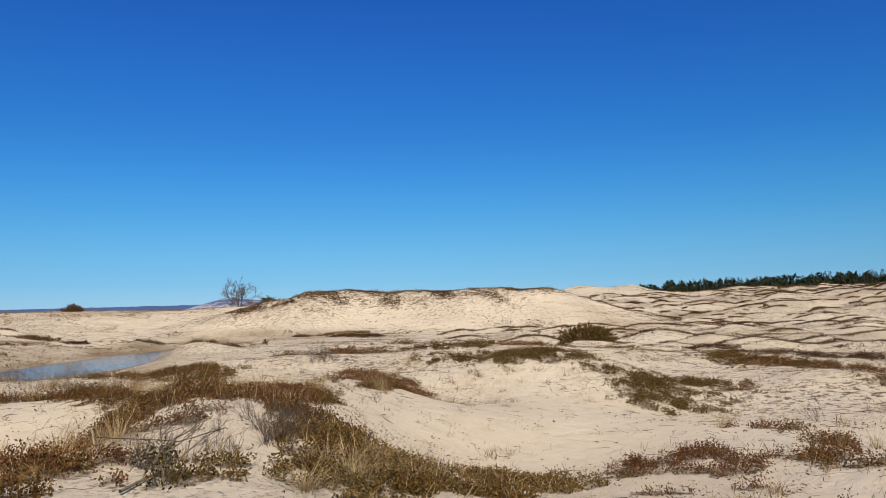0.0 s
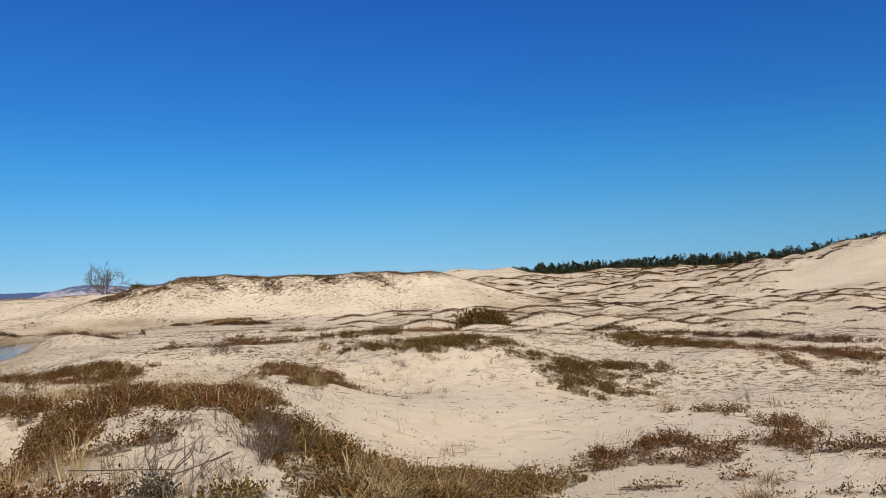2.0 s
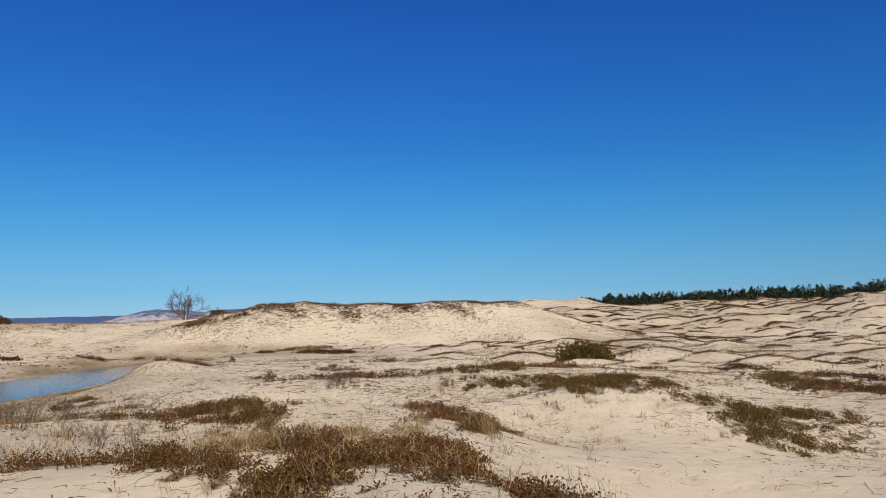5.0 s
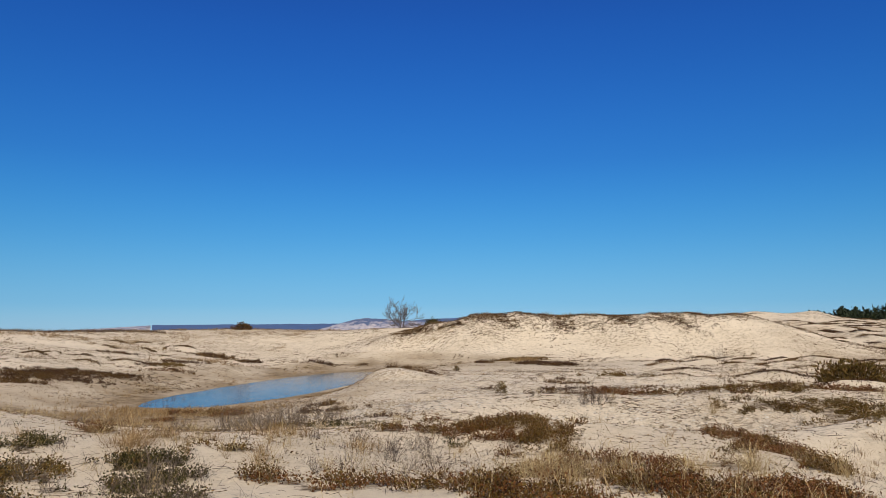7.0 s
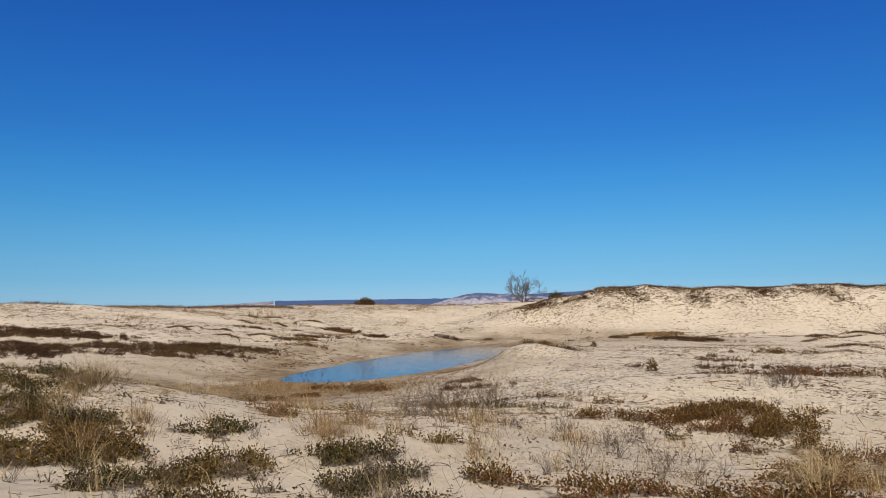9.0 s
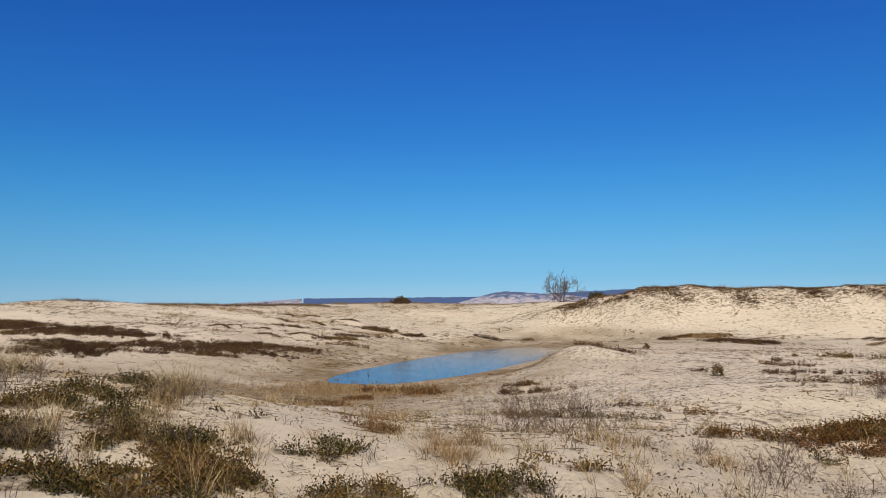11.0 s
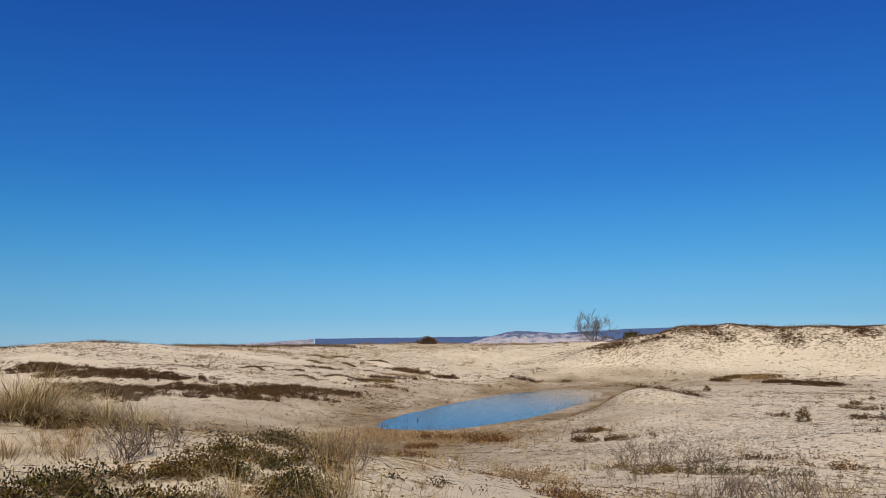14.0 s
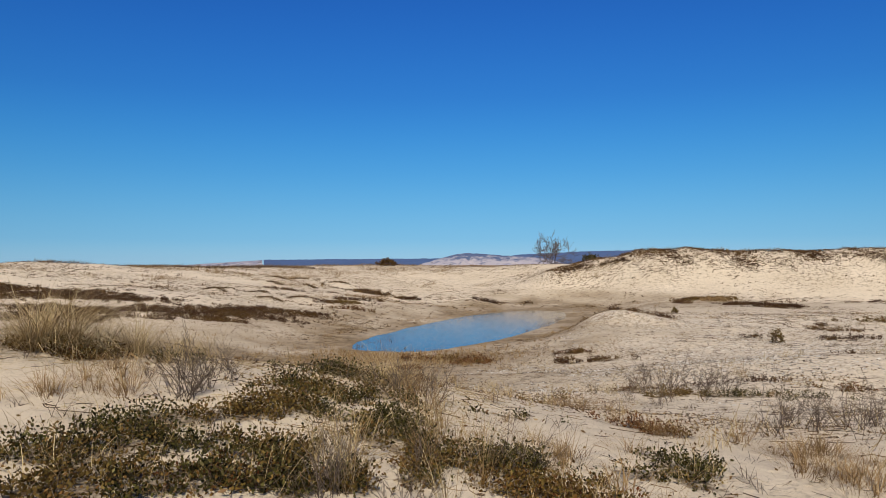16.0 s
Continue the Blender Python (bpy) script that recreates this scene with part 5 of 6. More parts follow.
def grow_mat(k):
    """A creeping evergreen mat: upright leafy sprigs in clusters on a ragged patch of the ground."""
    x, y, rx, ry, a, material, label, height, density, leaf, cover = mats[k]
    r = np.random.default_rng(1000 + k)
    z0 = land_at(x, y)
    root = base("creeping_shrub", x, y, z0, label, "shrub", "creeping shrubs on the sand")
    n = int(density * 10.2 * rx * ry * 1.9)
    u, v = r.uniform(-1.6, 1.6, n), r.uniform(-1.6, 1.6, n)
    # sprigs gather round the runners' rooting points
    hubs = max(6, n // 7)
    which = r.integers(0, hubs, n)
    tight = min(0.5, 0.10 + leaf)
    u = u[which] + r.normal(size=n) * tight / rx
    v = v[which] + r.normal(size=n) * tight * 0.8 / ry
    px = x + u * rx * math.cos(a) - v * ry * math.sin(a)
    py = y + u * rx * math.sin(a) + v * ry * math.cos(a)
    edge = mat_edge(k, px, py)
    gaps = fbm(px, py, 0.22 + 2.6 * leaf, 91, 4)
    inside = np.clip(0.35 - edge * 4, 0, 1)
    strays = 0.05 * np.clip(1 - edge * 2.2, 0, 1) * (gaps > 0.12)
    keep = r.uniform(size=n) < np.maximum(inside * np.clip(0.92 + 3.2 * gaps, 0.03, 1), strays) * cover
    px, py, edge, gaps = px[keep], py[keep], edge[keep], gaps[keep]
    hz = height * np.clip(0.45 - edge * 1.2, 0.35, 1.0) * r.uniform(0.45, 1.45, len(px)) * (1 + 0.6 * gaps)
    pz = land(px, py)
    lean = r.normal(size=(len(px), 2)) * 0.5
    foot = np.stack([px - x, py - y, pz - z0 - 0.01], 1)
    tip = foot + np.stack([lean[:, 0] * hz, lean[:, 1] * hz, hz], 1)
    some = r.uniform(size=len(px)) < 0.09
    path = np.stack([foot, (foot + tip) / 2 + r.normal(size=foot.shape) * 0.01, tip], 1)[some]
    rad = np.tile(np.array([0.004, 0.003, 0.002]) * (leaf / 0.035), (len(path), 1))
    part("stem_tangle", mesh_of("stem_tangle", *tube_arrays(path, rad, 3), TWIG), root, kind="stuff")
    sprig = 4
    other = fbm(px, py, 0.9 + 4 * leaf, 93, 3) + r.normal(size=len(px)) * 0.16 > 0.14
    for chosen, name, mat_leaf in ((~other, "foliage", material), (other, "turned_foliage", SECOND[material.name])):
        q = int(chosen.sum())
        if q < 3:
            continue
        t = r.uniform(0.15, 1.0, (q, sprig))
        p = foot[chosen][:, None] + (tip - foot)[chosen][:, None] * t[..., None] + r.normal(size=(q, sprig, 3)) * leaf * 0.35
        w = unit(tip - foot)[chosen][:, None] * 0.6 + r.normal(size=(q, sprig, 3)) * 0.6
        arrays = leaf_arrays(p.reshape(-1, 3), w.reshape(-1, 3), leaf * r.uniform(0.6, 1.3, q * sprig), leaf * 0.62)
        part(name, mesh_of(name, *arrays, mat_leaf), root, kind="stuff")
    dry = r.uniform(size=len(px)) < 0.085
    if dry.sum() > 3 and leaf < 0.07:
        g = int(dry.sum())
        way = np.array([0, 0, 1.0]) + r.normal(size=(g, 3)) * 0.45
        arrays = blade_arrays(foot[dry], way, height * r.uniform(0.9, 3.0, g) * (1 + 0.5 * (r.uniform(size=g) > 0.8)), 0.005, r.uniform(0.1, 0.9, g))
        part("dry_grass", mesh_of("dry_grass", *arrays, STRAW), root, "dry straw-coloured blades", kind="stuff")


for k in range(len(mats)):
    grow_mat(k)


def band_arrays(k):
    """Thin uneven streaks of heath along the brow of hummock k, in world places."""
    cx, cy, h, long, wide, a = hummocks[k]
    r = np.random.default_rng(5000 + k)
    n = int(30 + 70 * long)
    u = r.uniform(-1, 1, n) * long
    wave = 0.5 * wide * fbm(u * 0.9 + cx, u * 0 + cy, 1.0, 95, 3)
    thick = (0.05 + 0.11 * wide) * np.clip(1.0 + 2.0 * fbm(u * 0.8 + cx, u * 0 + cy + 40, 1.0, 96, 2), 0.1, 2.6)
    v = wide * (0.15 - 0.25 * (u / long) ** 2) + wave + r.normal(size=n) * thick
    stray = r.uniform(size=n) < 0.2
    v = v + stray * r.normal(size=n) * wide * 0.8
    keep = r.uniform(size=n) < np.clip(0.62 - 0.5 * (u / long) ** 2 + 2.6 * fbm(u * 0.7 + cx, v + cy, 0.9, 97), 0, 1)
    u, v = u[keep], v[keep]
    px, py = cx + u * math.cos(a) - v * math.sin(a), cy + u * math.sin(a) + v * math.cos(a)
    o = np.stack([px, py, land(px, py)], 1)
    q = 4
    s = 0.06 + 0.0010 * cy
    p = o[:, None] + r.normal(size=(len(px), q, 3)) * np.array([0.16, 0.1, 0.02]) + np.array([0, 0, 0.02])
    w = np.array([0, 0, 0.35]) + r.normal(size=(len(px), q, 3)) * np.array([0.8, 0.6, 0.5])
    w[..., 2] = np.abs(w[..., 2])
    return leaf_arrays(p.reshape(-1, 3), w.reshape(-1, 3), s * r.uniform(0.6, 1.4, len(px) * q), s * 0.5)


def heath_band(k):
    """Dark heath along the brow of a hummock."""
    cx, cy = hummocks[k][:2]
    root = base("heath_patch", cx, cy, land_at(cx, cy), "dark brown heath along the brow of a sand hummock", "shrub", "heath patches on the hummocks")
    v, f = band_arrays(k)
    part("foliage", mesh_of("foliage", v - np.array(root.location), f, (SCRUB, HEATH, SCRUB, HEATH)[k % 4]), root, kind="stuff")


for k in range(290):
    heath_band(k)
far_bands = joined(*[band_arrays(k) for k in range(290, len(hummocks))])
tagged(new("far_heath", mesh_of("far_heath", *far_bands, SCRUB)), "dark heath streaks on the farthest hummocks", "shrub", kind="stuff")


# ---- grass tufts ----
def tuft_mesh(name, blades, long, spread, bend, wide, material, seed, stiff=1.0):
    r = np.random.default_rng(seed)
    a = r.uniform(0, 2 * np.pi, blades)
    d = np.abs(r.normal(size=blades)) * spread
    root = np.stack([np.cos(a) * d * 0.5, np.sin(a) * d * 0.5, np.full(blades, -0.02)], 1)
    way = np.stack([np.cos(a) * d, np.sin(a) * d, np.full(blades, 0.55 * stiff)], 1) + r.normal(size=(blades, 3)) * 0.12
    v, f = blade_arrays(root, way, long * r.uniform(0.45, 1.15, blades), wide, bend * r.uniform(0.2, 1.5, blades))
    return mesh_of(name, v, f, material)


def twig_shrub_mesh(name, stems, height, seed):
    r = np.random.default_rng(seed)
    out = []
    for k in range(stems):
        a = r.uniform(0, 2 * np.pi)
        branches(r, (r.normal() * 0.05, r.normal() * 0.05, -0.02), (math.cos(a) * 0.6, math.sin(a) * 0.6, 1), height * r.uniform(0.3, 0.7), 0.0036, 1, out, 0.6, 4)
    p, q = np.stack([o[0] for o in out]), np.stack([o[1] for o in out])
    return mesh_of(name, *tube_arrays(p, np.maximum(q, 0.0015), 3), TWIG)


TUFTS = {
    "straw": [tuft_mesh("tuft", 60, 0.50, 0.20, 0.35, 0.0045, STRAW, 300 + k) for k in range(4)],
    "rust": [tuft_mesh("tuft", 85, 0.30, 0.30, 0.55, 0.0045, RUST, 310 + k) for k in range(4)],
    "small": [tuft_mesh("tuft", 45, 0.20, 0.25, 0.5, 0.005, RUST, 320 + k) for k in range(4)],
    "twig": [twig_shrub_mesh("tuft", 12, 0.5, 330 + k) for k in range(4)],
    "tall": [tuft_mesh("tuft", 30, 0.55, 0.12, 0.20, 0.0045, RUST, 350 + k) for k in range(4)],
    "marram": [tuft_mesh("tuft", 200, 0.8, 0.30, 0.9, 0.006, STRAW, 340 + k) for k in range(2)],
}
TUFT_LABEL = {
    "straw": "upright tuft of dry straw-coloured grass on the sand",
    "rust": "rounded clump of dead rust-brown grass on the sand",
    "small": "small tuft of withered brown grass on bare sand",
    "twig": "leafless grey twiggy shrublet standing in the sand",
    "tall": "tall upright clump of rusty dead grass on the sand",
    "marram": "large drooping tuft of pale dry dune grass",
}
tuft_count = [0]


def tuft(kind, x, y, size=1.0):
    k = tuft_count[0]
    tuft_count[0] += 1
    me = TUFTS[kind][k % len(TUFTS[kind])]
    ob = new("twiggy_shrublet" if kind == "twig" else "grass_tuft")
    ob.matrix_basis = pose(x, y, land_at(x, y), rng.normal() * 5, rng.normal() * 5, rng.uniform(0, 360)) @ Matrix.Scale(size, 4)
    part("twig_tangle" if kind == "twig" else "blade_clump", me, ob, kind="stuff")
    return tagged(ob, TUFT_LABEL[kind], "shrub" if kind == "twig" else "grass", TUFT_LABEL[kind].split(" on ")[0] + "s")


for x, y, s in ((3.4, 7.6, 1.1), (-0.3, 7.8, 1.2), (-3.9, 16.6, 1), (-3.5, 6.9, 1), (-3.6, 6.5, 1), (-2.5, 7.1, 0.9), (-4.1, 7.9, 1.2), (-3.8, 7.8, 1.2), (-0.8, 8.4, 1.2), (-12.3, 15.3, 1.2), (-10.1, 15, 1.1), (-14.2, 16.9, 0.8), (-12.4, 15.4, 1.2), (-10.7, 17.2, 0.9), (-14.1, 16.8, 1), (-24.2, 27.8, 1), (-12.7, 15.5, 1.2), (-10.7, 17.8, 1.1), (-14.6, 17.7, 1), (-22.4, 30, 1), (-20.3, 27.8, 0.9),):
    tuft("rust", x, y, s)
for x, y, s in ((-18.8, 13.4, 1.1), (-17.8, 25.2, 1), (-14.3, 15.4, 1), (-19.4, 13.1, 1.1), (-19.4, 13.6, 1), (-15.8, 13.6, 1.3), (-15.9, 20.3, 1), (-14.8, 14.7, 1.2), (-13.9, 16.8, 1), (-12.2, 15.1, 1.2), (-19.3, 13.1, 1.2), (-18.8, 13.5, 1.1), (-19.1, 13.4, 1), (-19.2, 25, 1.2), (-15.6, 14.5, 1),):
    tuft("rust", x, y, s)
for x, y, s in ((5.7, 15.5, 0.9), (-6.1, 17, 0.9), (-1.2, 7.4, 1.0), (-1.0, 7.9, 0.9), (-1.5, 28.8, 0.9), (6.5, 12.3, 0.9), (7.2, 12.5, 0.9), (-4, 7.6, 0.8), (-3.6, 8, 0.9), (-3.7, 7.9, 0.8), (-3.1, 7.5, 0.8), (-2, 17.8, 0.9), (-2.9, 17.4, 1), (-5, 16.9, 1), (-3.7, 8.4, 1), (-4.6, 9.2, 0.8), (6, 15.8, 0.9), (-3.9, 15.7, 1.2), (-4.1, 15.5, 1.2), (-1.6, 17.5, 1.1), (-1.5, 17.4, 1), (-1.4, 28.9, 0.9), (-9.1, 15.1, 0.8), (-8.6, 15.4, 0.8), (-6.4, 13.9, 1), (-5.8, 13, 1.1), (-4.9, 13.3, 1), (-5.5, 17, 0.9), (-6, 17.5, 0.9),):
    tuft("straw", x, y, s)
for x, y, s in ((-3.3, 14.8, 0.9), (-5.6, 15.6, 1.1), (-6.3, 15.4, 1), (-4.9, 16.7, 1), (-12.9, 11.8, 1), (-15.4, 13.8, 1.2), (-13.9, 12.6, 1), (-9.6, 14.2, 0.9), (-10.5, 13, 0.9), (-27.6, 30.1, 1.3), (-30.2, 32.9, 1.2), (-11.6, 16.1, 1), (-16.1, 12.6, 1), (-16.5, 12.9, 1), (-22.1, 25.9, 1.3), (-16, 14.1, 1.1), (-16.4, 13.1, 1.1), (-16.2, 12.9, 1.1), (-19.7, 14.7, 1.1), (-19.3, 14.7, 1), (-20.1, 14.6, 1.2), (-20.9, 14.2, 1.1), (-19, 14.7, 1), (-19.2, 15.3, 1), (-15.4, 12.7, 1),):
    tuft("straw", x, y, s)
for x, y, s in ((1.1, 26.6, 1.3), (0.1, 19.3, 1.2), (3.3, 26.2, 1.2), (3.5, 21.8, 1.3), (0.8, 14.2, 1.8), (1.2, 14.5, 1.2), (5.4, 26.2, 1.3), (-0.7, 18.7, 1.2), (-7.5, 15.2, 1.2), (1.9, 25.9, 1.4), (0.8, 22.5, 1.5), (0.6, 18.1, 1.4), (1.5, 18.6, 1), (3.9, 21.8, 1.2), (3.8, 19.7, 1.1), (-9.4, 17.6, 1.4), (-9.4, 17.4, 1.6), (-28.5, 33.6, 1.5), (-14.3, 14, 1.8), (-9.2, 17.2, 2), (-12.2, 29.9, 1.3), (-11.9, 25.8, 1.5), (-10.4, 28.3, 1.3), (-18.4, 22.5, 1.5), (-17.1, 22.2, 1.7), (-21, 25.4, 2),):
    tuft("small", x, y, s)
for x, y, s in ((-1.8, 10.1, 0.9), (-2.1, 8.6, 1), (-2.4, 6.3, 1), (8, 16, 1.2), (-1.5, 15.7, 0.7), (-4.9, 9.4, 0.9), (-5.4, 28.3, 1), (-6, 29.8, 1), (-7.1, 30.8, 0.9), (0.6, 27.3, 0.8), (-7.2, 16.4, 0.8), (-8.1, 16.3, 0.8), (-7.9, 14.8, 1), (-10.1, 12.2, 1.1), (-9.6, 12.2, 1.1), (-8.7, 16.9, 0.8), (-9.2, 14.9, 0.8), (-26.6, 27.9, 1), (-15.9, 26.1, 1.1), (-15, 26.4, 1.1), (-12.9, 12.9, 1), (-12.3, 13.1, 1.2), (-11.7, 12.8, 1), (-8.6, 16.9, 1.2), (-8.9, 15.5, 1), (-7.9, 16.7, 1), (-7.5, 15.8, 1), (-25.2, 27.8, 1), (-33.4, 34.2, 1.2), (-8.2, 14.7, 0.9),):
    tuft("twig", x, y, s)
for x, y, s in ((-27.3, 31.2, 1.2), (-14, 24.2, 1.1), (-13.3, 24.8, 1.1), (-25.5, 32, 1.2), (-22.8, 28.3, 1.3), (-12.4, 19.6, 1.1), (-11.3, 24.4, 1.1), (-12.1, 18.7, 1.2), (-11.3, 19.2, 1.2), (-11.7, 19, 1), (-16.1, 12.2, 1.2), (-16.1, 12.5, 1.2), (-18.3, 13.7, 1.1), (-18.6, 14.9, 1), (-15.6, 12.5, 1),):
    tuft("twig", x, y, s)
for x, y, s in ((-21, 14.8, 1.1), (-20.5, 14.6, 0.9),):
    tuft("marram", x, y, s)

for x, y, s in ((-3.1, 8.7, 0.8), (-2.6, 8.4, 0.7), (-2.2, 8.7, 0.9), (-2.9, 9.3, 0.7), (-2.4, 9.1, 0.9), (-2.0, 9.0, 1.0), (-3.4, 8.2, 0.7), (-1.9, 8.5, 0.9), (-1.8, 9.5, 0.8), (-3.9, 8.3, 0.7), (-2.9, 7.7, 0.7), (-13.4, 26.8, 2.2), (-14.6, 26.8, 2.3), (-12.8, 26.3, 2.0), (-14.0, 26.6, 2.2), (-15.0, 27.0, 1.8), (-14.3, 27.0, 2.0), (-13.1, 26.6, 2.0), (-10.2, 12.5, 0.6), (-10.5, 12.3, 0.6), (-16.6, 16.0, 1.1), (-16.9, 15.8, 1.2), (-18.7, 14.2, 0.8), (-19.0, 14.0, 0.7), (-18.3, 14.4, 0.8), (3.5, 8.7, 0.6), (3.6, 8.8, 0.6), (3.4, 8.8, 0.6)):
    tuft("twig", x, y, s)
for x, y, s in ((-6.0, 16.0, 0.8), (-6.2, 15.8, 0.7), (-3.0, 16.9, 0.8), (-20.6, 14.6, 1.2), (-20.0, 15.0, 0.9), (-20.9, 14.4, 1.3), (-20.75, 14.3, 1.1), (-19.6, 15.3, 0.7), (-21.3, 14.7, 0.8), (-20.3, 14.9, 0.7), (-19.8, 14.9, 0.6), (-17.2, 15.9, 0.75), (-17.0, 16.1, 0.7), (-1.0, 7.3, 0.5)):
    tuft("marram", x, y, s)
for x, y, s in ((-0.4, 8.4, 1.5), (-0.3, 8.2, 1.3), (3.5, 8.7, 1.25), (3.45, 8.75, 1.15), (3.55, 8.65, 1.1), (-13.2, 16.8, 1.3), (-11.0, 17.8, 1.4), (-12.4, 16.5, 1.3), (-10.4, 17.7, 1.2), (-15.3, 19.6, 1.3), (-15.6, 19.8, 1.3), (-14.9, 19.5, 1.1), (-19.2, 13.9, 1.1), (-19.5, 14.1, 1.1), (-16.7, 15.6, 1.3), (-22.6, 26.0, 1.5), (-23.5, 28.0, 1.6), (-21.8, 29.8, 1.8), (-20.5, 29.5, 1.6), (-1.3, 29.3, 1.7), (-24.0, 30.5, 1.7)):
    tuft("rust", x, y, s)

for x, y, s in ((-14.5, 13.4, 0.7), (-14.0, 13.3, 0.6), (-13.5, 13.2, 0.5)):
    tuft("rust", x, y, s)
for x, y, s in ((-11.9, 11.3, 0.8), (-12.3, 11.5, 0.8), (-11.3, 11.3, 0.7), (-9.6, 12.3, 0.7), (-9.9, 12.3, 0.7), (-9.4, 12.2, 0.6), (-16.7, 15.2, 1.2), (-16.4, 15.3, 1.1), (-13.0, 11.7, 0.8), (-13.8, 11.6, 0.8), (-14.2, 12.0, 0.8), (-12.5, 12.3, 0.8)):
    tuft("twig", x, y, s)

for x, y, s in ((-12.45, 16.5, 1.5), (-12.3, 16.3, 1.4), (-12.6, 16.4, 1.3), (-11.0, 17.2, 1.6), (-11.3, 17.4, 1.5)):
    tuft("small", x, y, s)

for x, y, s in ((-5.2, 29.9, 2.0), (-4.9, 29.7, 1.8), (-5.0, 30.1, 2.0), (-5.4, 29.6, 1.6), (-4.6, 29.9, 1.6)):
    tuft("twig", x, y, s)

for x, y, s in ((-1.25, 6.5, 0.5), (-0.85, 7.0, 0.45)):
    tuft("marram", x, y, s)
for x, y, s in ((-2.9, 6.9, 0.6), (-2.2, 7.7, 0.7), (-3.1, 8.0, 0.6), (-1.7, 8.0, 0.7), (1.9, 7.5, 0.5), (2.6, 8.2, 0.5)):
    tuft("twig", x, y, s)


for x, y, s in ((-16.8, 15.7, 1), (-16.3, 15.0, 1.1), (-16.0, 14.3, 1.1), (-25.7, 36.1, 0.8), (-15.8, 13.6, 1), (-15.7, 14.1, 0.9), (-16.3, 13.1, 0.9), (-16.6, 13.4, 0.8), (-17.3, 16.3, 0.7), (-14.8, 14.4, 0.9), (-14.9, 14.7, 0.7), (-16.5, 14.9, 1), (-16.0, 14.6, 1), (-14.8, 14.1, 0.8), (-14.2, 13.1, 1), (-14.6, 13.4, 1), (-11.6, 15.7, 0.7), (-10.5, 16.3, 0.8), (-10.2, 15.2, 0.8), (-12.1, 15.3, 0.7), (-12.7, 15.7, 0.8), (-15.3, 13.4, 0.9), (-14.2, 12.9, 1.1), (-13.9, 13.0, 1), (-14.1, 12.7, 1), (-11.2, 15.0, 0.7), (-10.3, 15.6, 0.8), (-10.1, 15.2, 0.8),):
    tuft("tall", x, y, s)
for x, y, s in ((-10.6, 15.0, 0.6), (-5.7, 13.6, 1), (-5.3, 15.5, 1), (-5.9, 13.2, 0.9), (-5.4, 13.8, 0.9), (-6.0, 14.2, 0.8), (-3.8, 13.2, 1), (-3.8, 13.8, 0.9), (-6.0, 13.9, 0.8), (-5.9, 16.2, 0.8), (-5.6, 17.0, 0.7), (-1.4, 17.1, 0.8), (-1.5, 17.9, 0.7), (-5.6, 18.2, 0.7), (-6.0, 17.8, 0.6), (-0.9, 8.2, 0.8), (-0.6, 8.6, 0.8), (-2.8, 9.2, 0.6), (-5.5, 11.7, 0.7), (-4.0, 8.8, 0.7), (0.1, 12.4, 0.7),):
    tuft("tall", x, y, s)
for x, y, s in ((-12.7, 16.0, 0.86), (-12.5, 16.2, 0.79), (-12.9, 16.2, 0.72), (-12.0, 16.0, 0.94), (-12.2, 15.6, 0.86), (-11.4, 16.2, 0.86), (-14.0, 17.2, 0.72), (-14.9, 14.6, 0.79), (-17.2, 24.6, 0.72), (-15.8, 19.4, 0.65), (-16.0, 16.5, 0.65), (-12.7, 16.1, 0.94), (-9.2, 17.9, 0.86), (-7.7, 18.4, 0.72), (-12.5, 15.6, 0.94), (-12.3, 15.5, 0.79), (-15.6, 15.5, 0.72), (-15.2, 14.9, 0.72), (-20.4, 37.0, 0.86), (-0.3, 12.9, 0.79), (4.2, 9.6, 1.01), (4.2, 9.4, 0.86),):
    tuft("rust", x, y, s)
for x, y, s in ((-12.4, 18.6, 1.5), (-12.2, 18.3, 1.5), (-11.7, 18.5, 1.6), (-11.3, 19.2, 1.5), (-12.7, 17.4, 1.3), (-10.9, 19.1, 1.2), (-18.4, 13.8, 1.4), (-18.3, 14.0, 1.4), (-18.3, 13.6, 1.3), (-15.1, 13.9, 1.2), (-15.8, 13.3, 1), (-16.2, 12.6, 1), (-14.9, 24.4, 1.3), (-14.2, 23.3, 1.2), (-12.3, 20.1, 1), (-8.5, 18.2, 1.1), (-8.3, 18.7, 1.1), (-8.8, 17.5, 1), (-9.5, 18.2, 1), (-10.2, 12.8, 1.2), (-10.7, 13.1, 1.2), (-10.9, 13.2, 1), (-8.8, 17.8, 0.9), (-8.2, 17.8, 0.9), (-11.0, 12.8, 1), (-10.3, 13.8, 0.8), (-10.8, 13.9, 1.1), (-10.9, 13.6, 1.1),):
    tuft("twig", x, y, s)
for x, y, s in ((-9.6, 18.1, 0.9), (1.0, 22.2, 0.9), (-1.9, 8.4, 0.9), (-2.0, 8.1, 0.9), (-1.8, 8.8, 0.8), (-2.3, 7.5, 0.8), (-3.1, 7.2, 0.9), (-2.8, 6.8, 0.9), (-2.9, 8.4, 0.7), (-2.5, 7.6, 0.7),):
    tuft("twig", x, y, s)
for x, y, s in ((-45.6, 37.3, 1), (-43.1, 36.9, 0.9), (-45.6, 36.0, 0.9), (-40.7, 36.2, 0.8), (-20.8, 14.3, 0.8),):
    tuft("marram", x, y, s * 0.7)
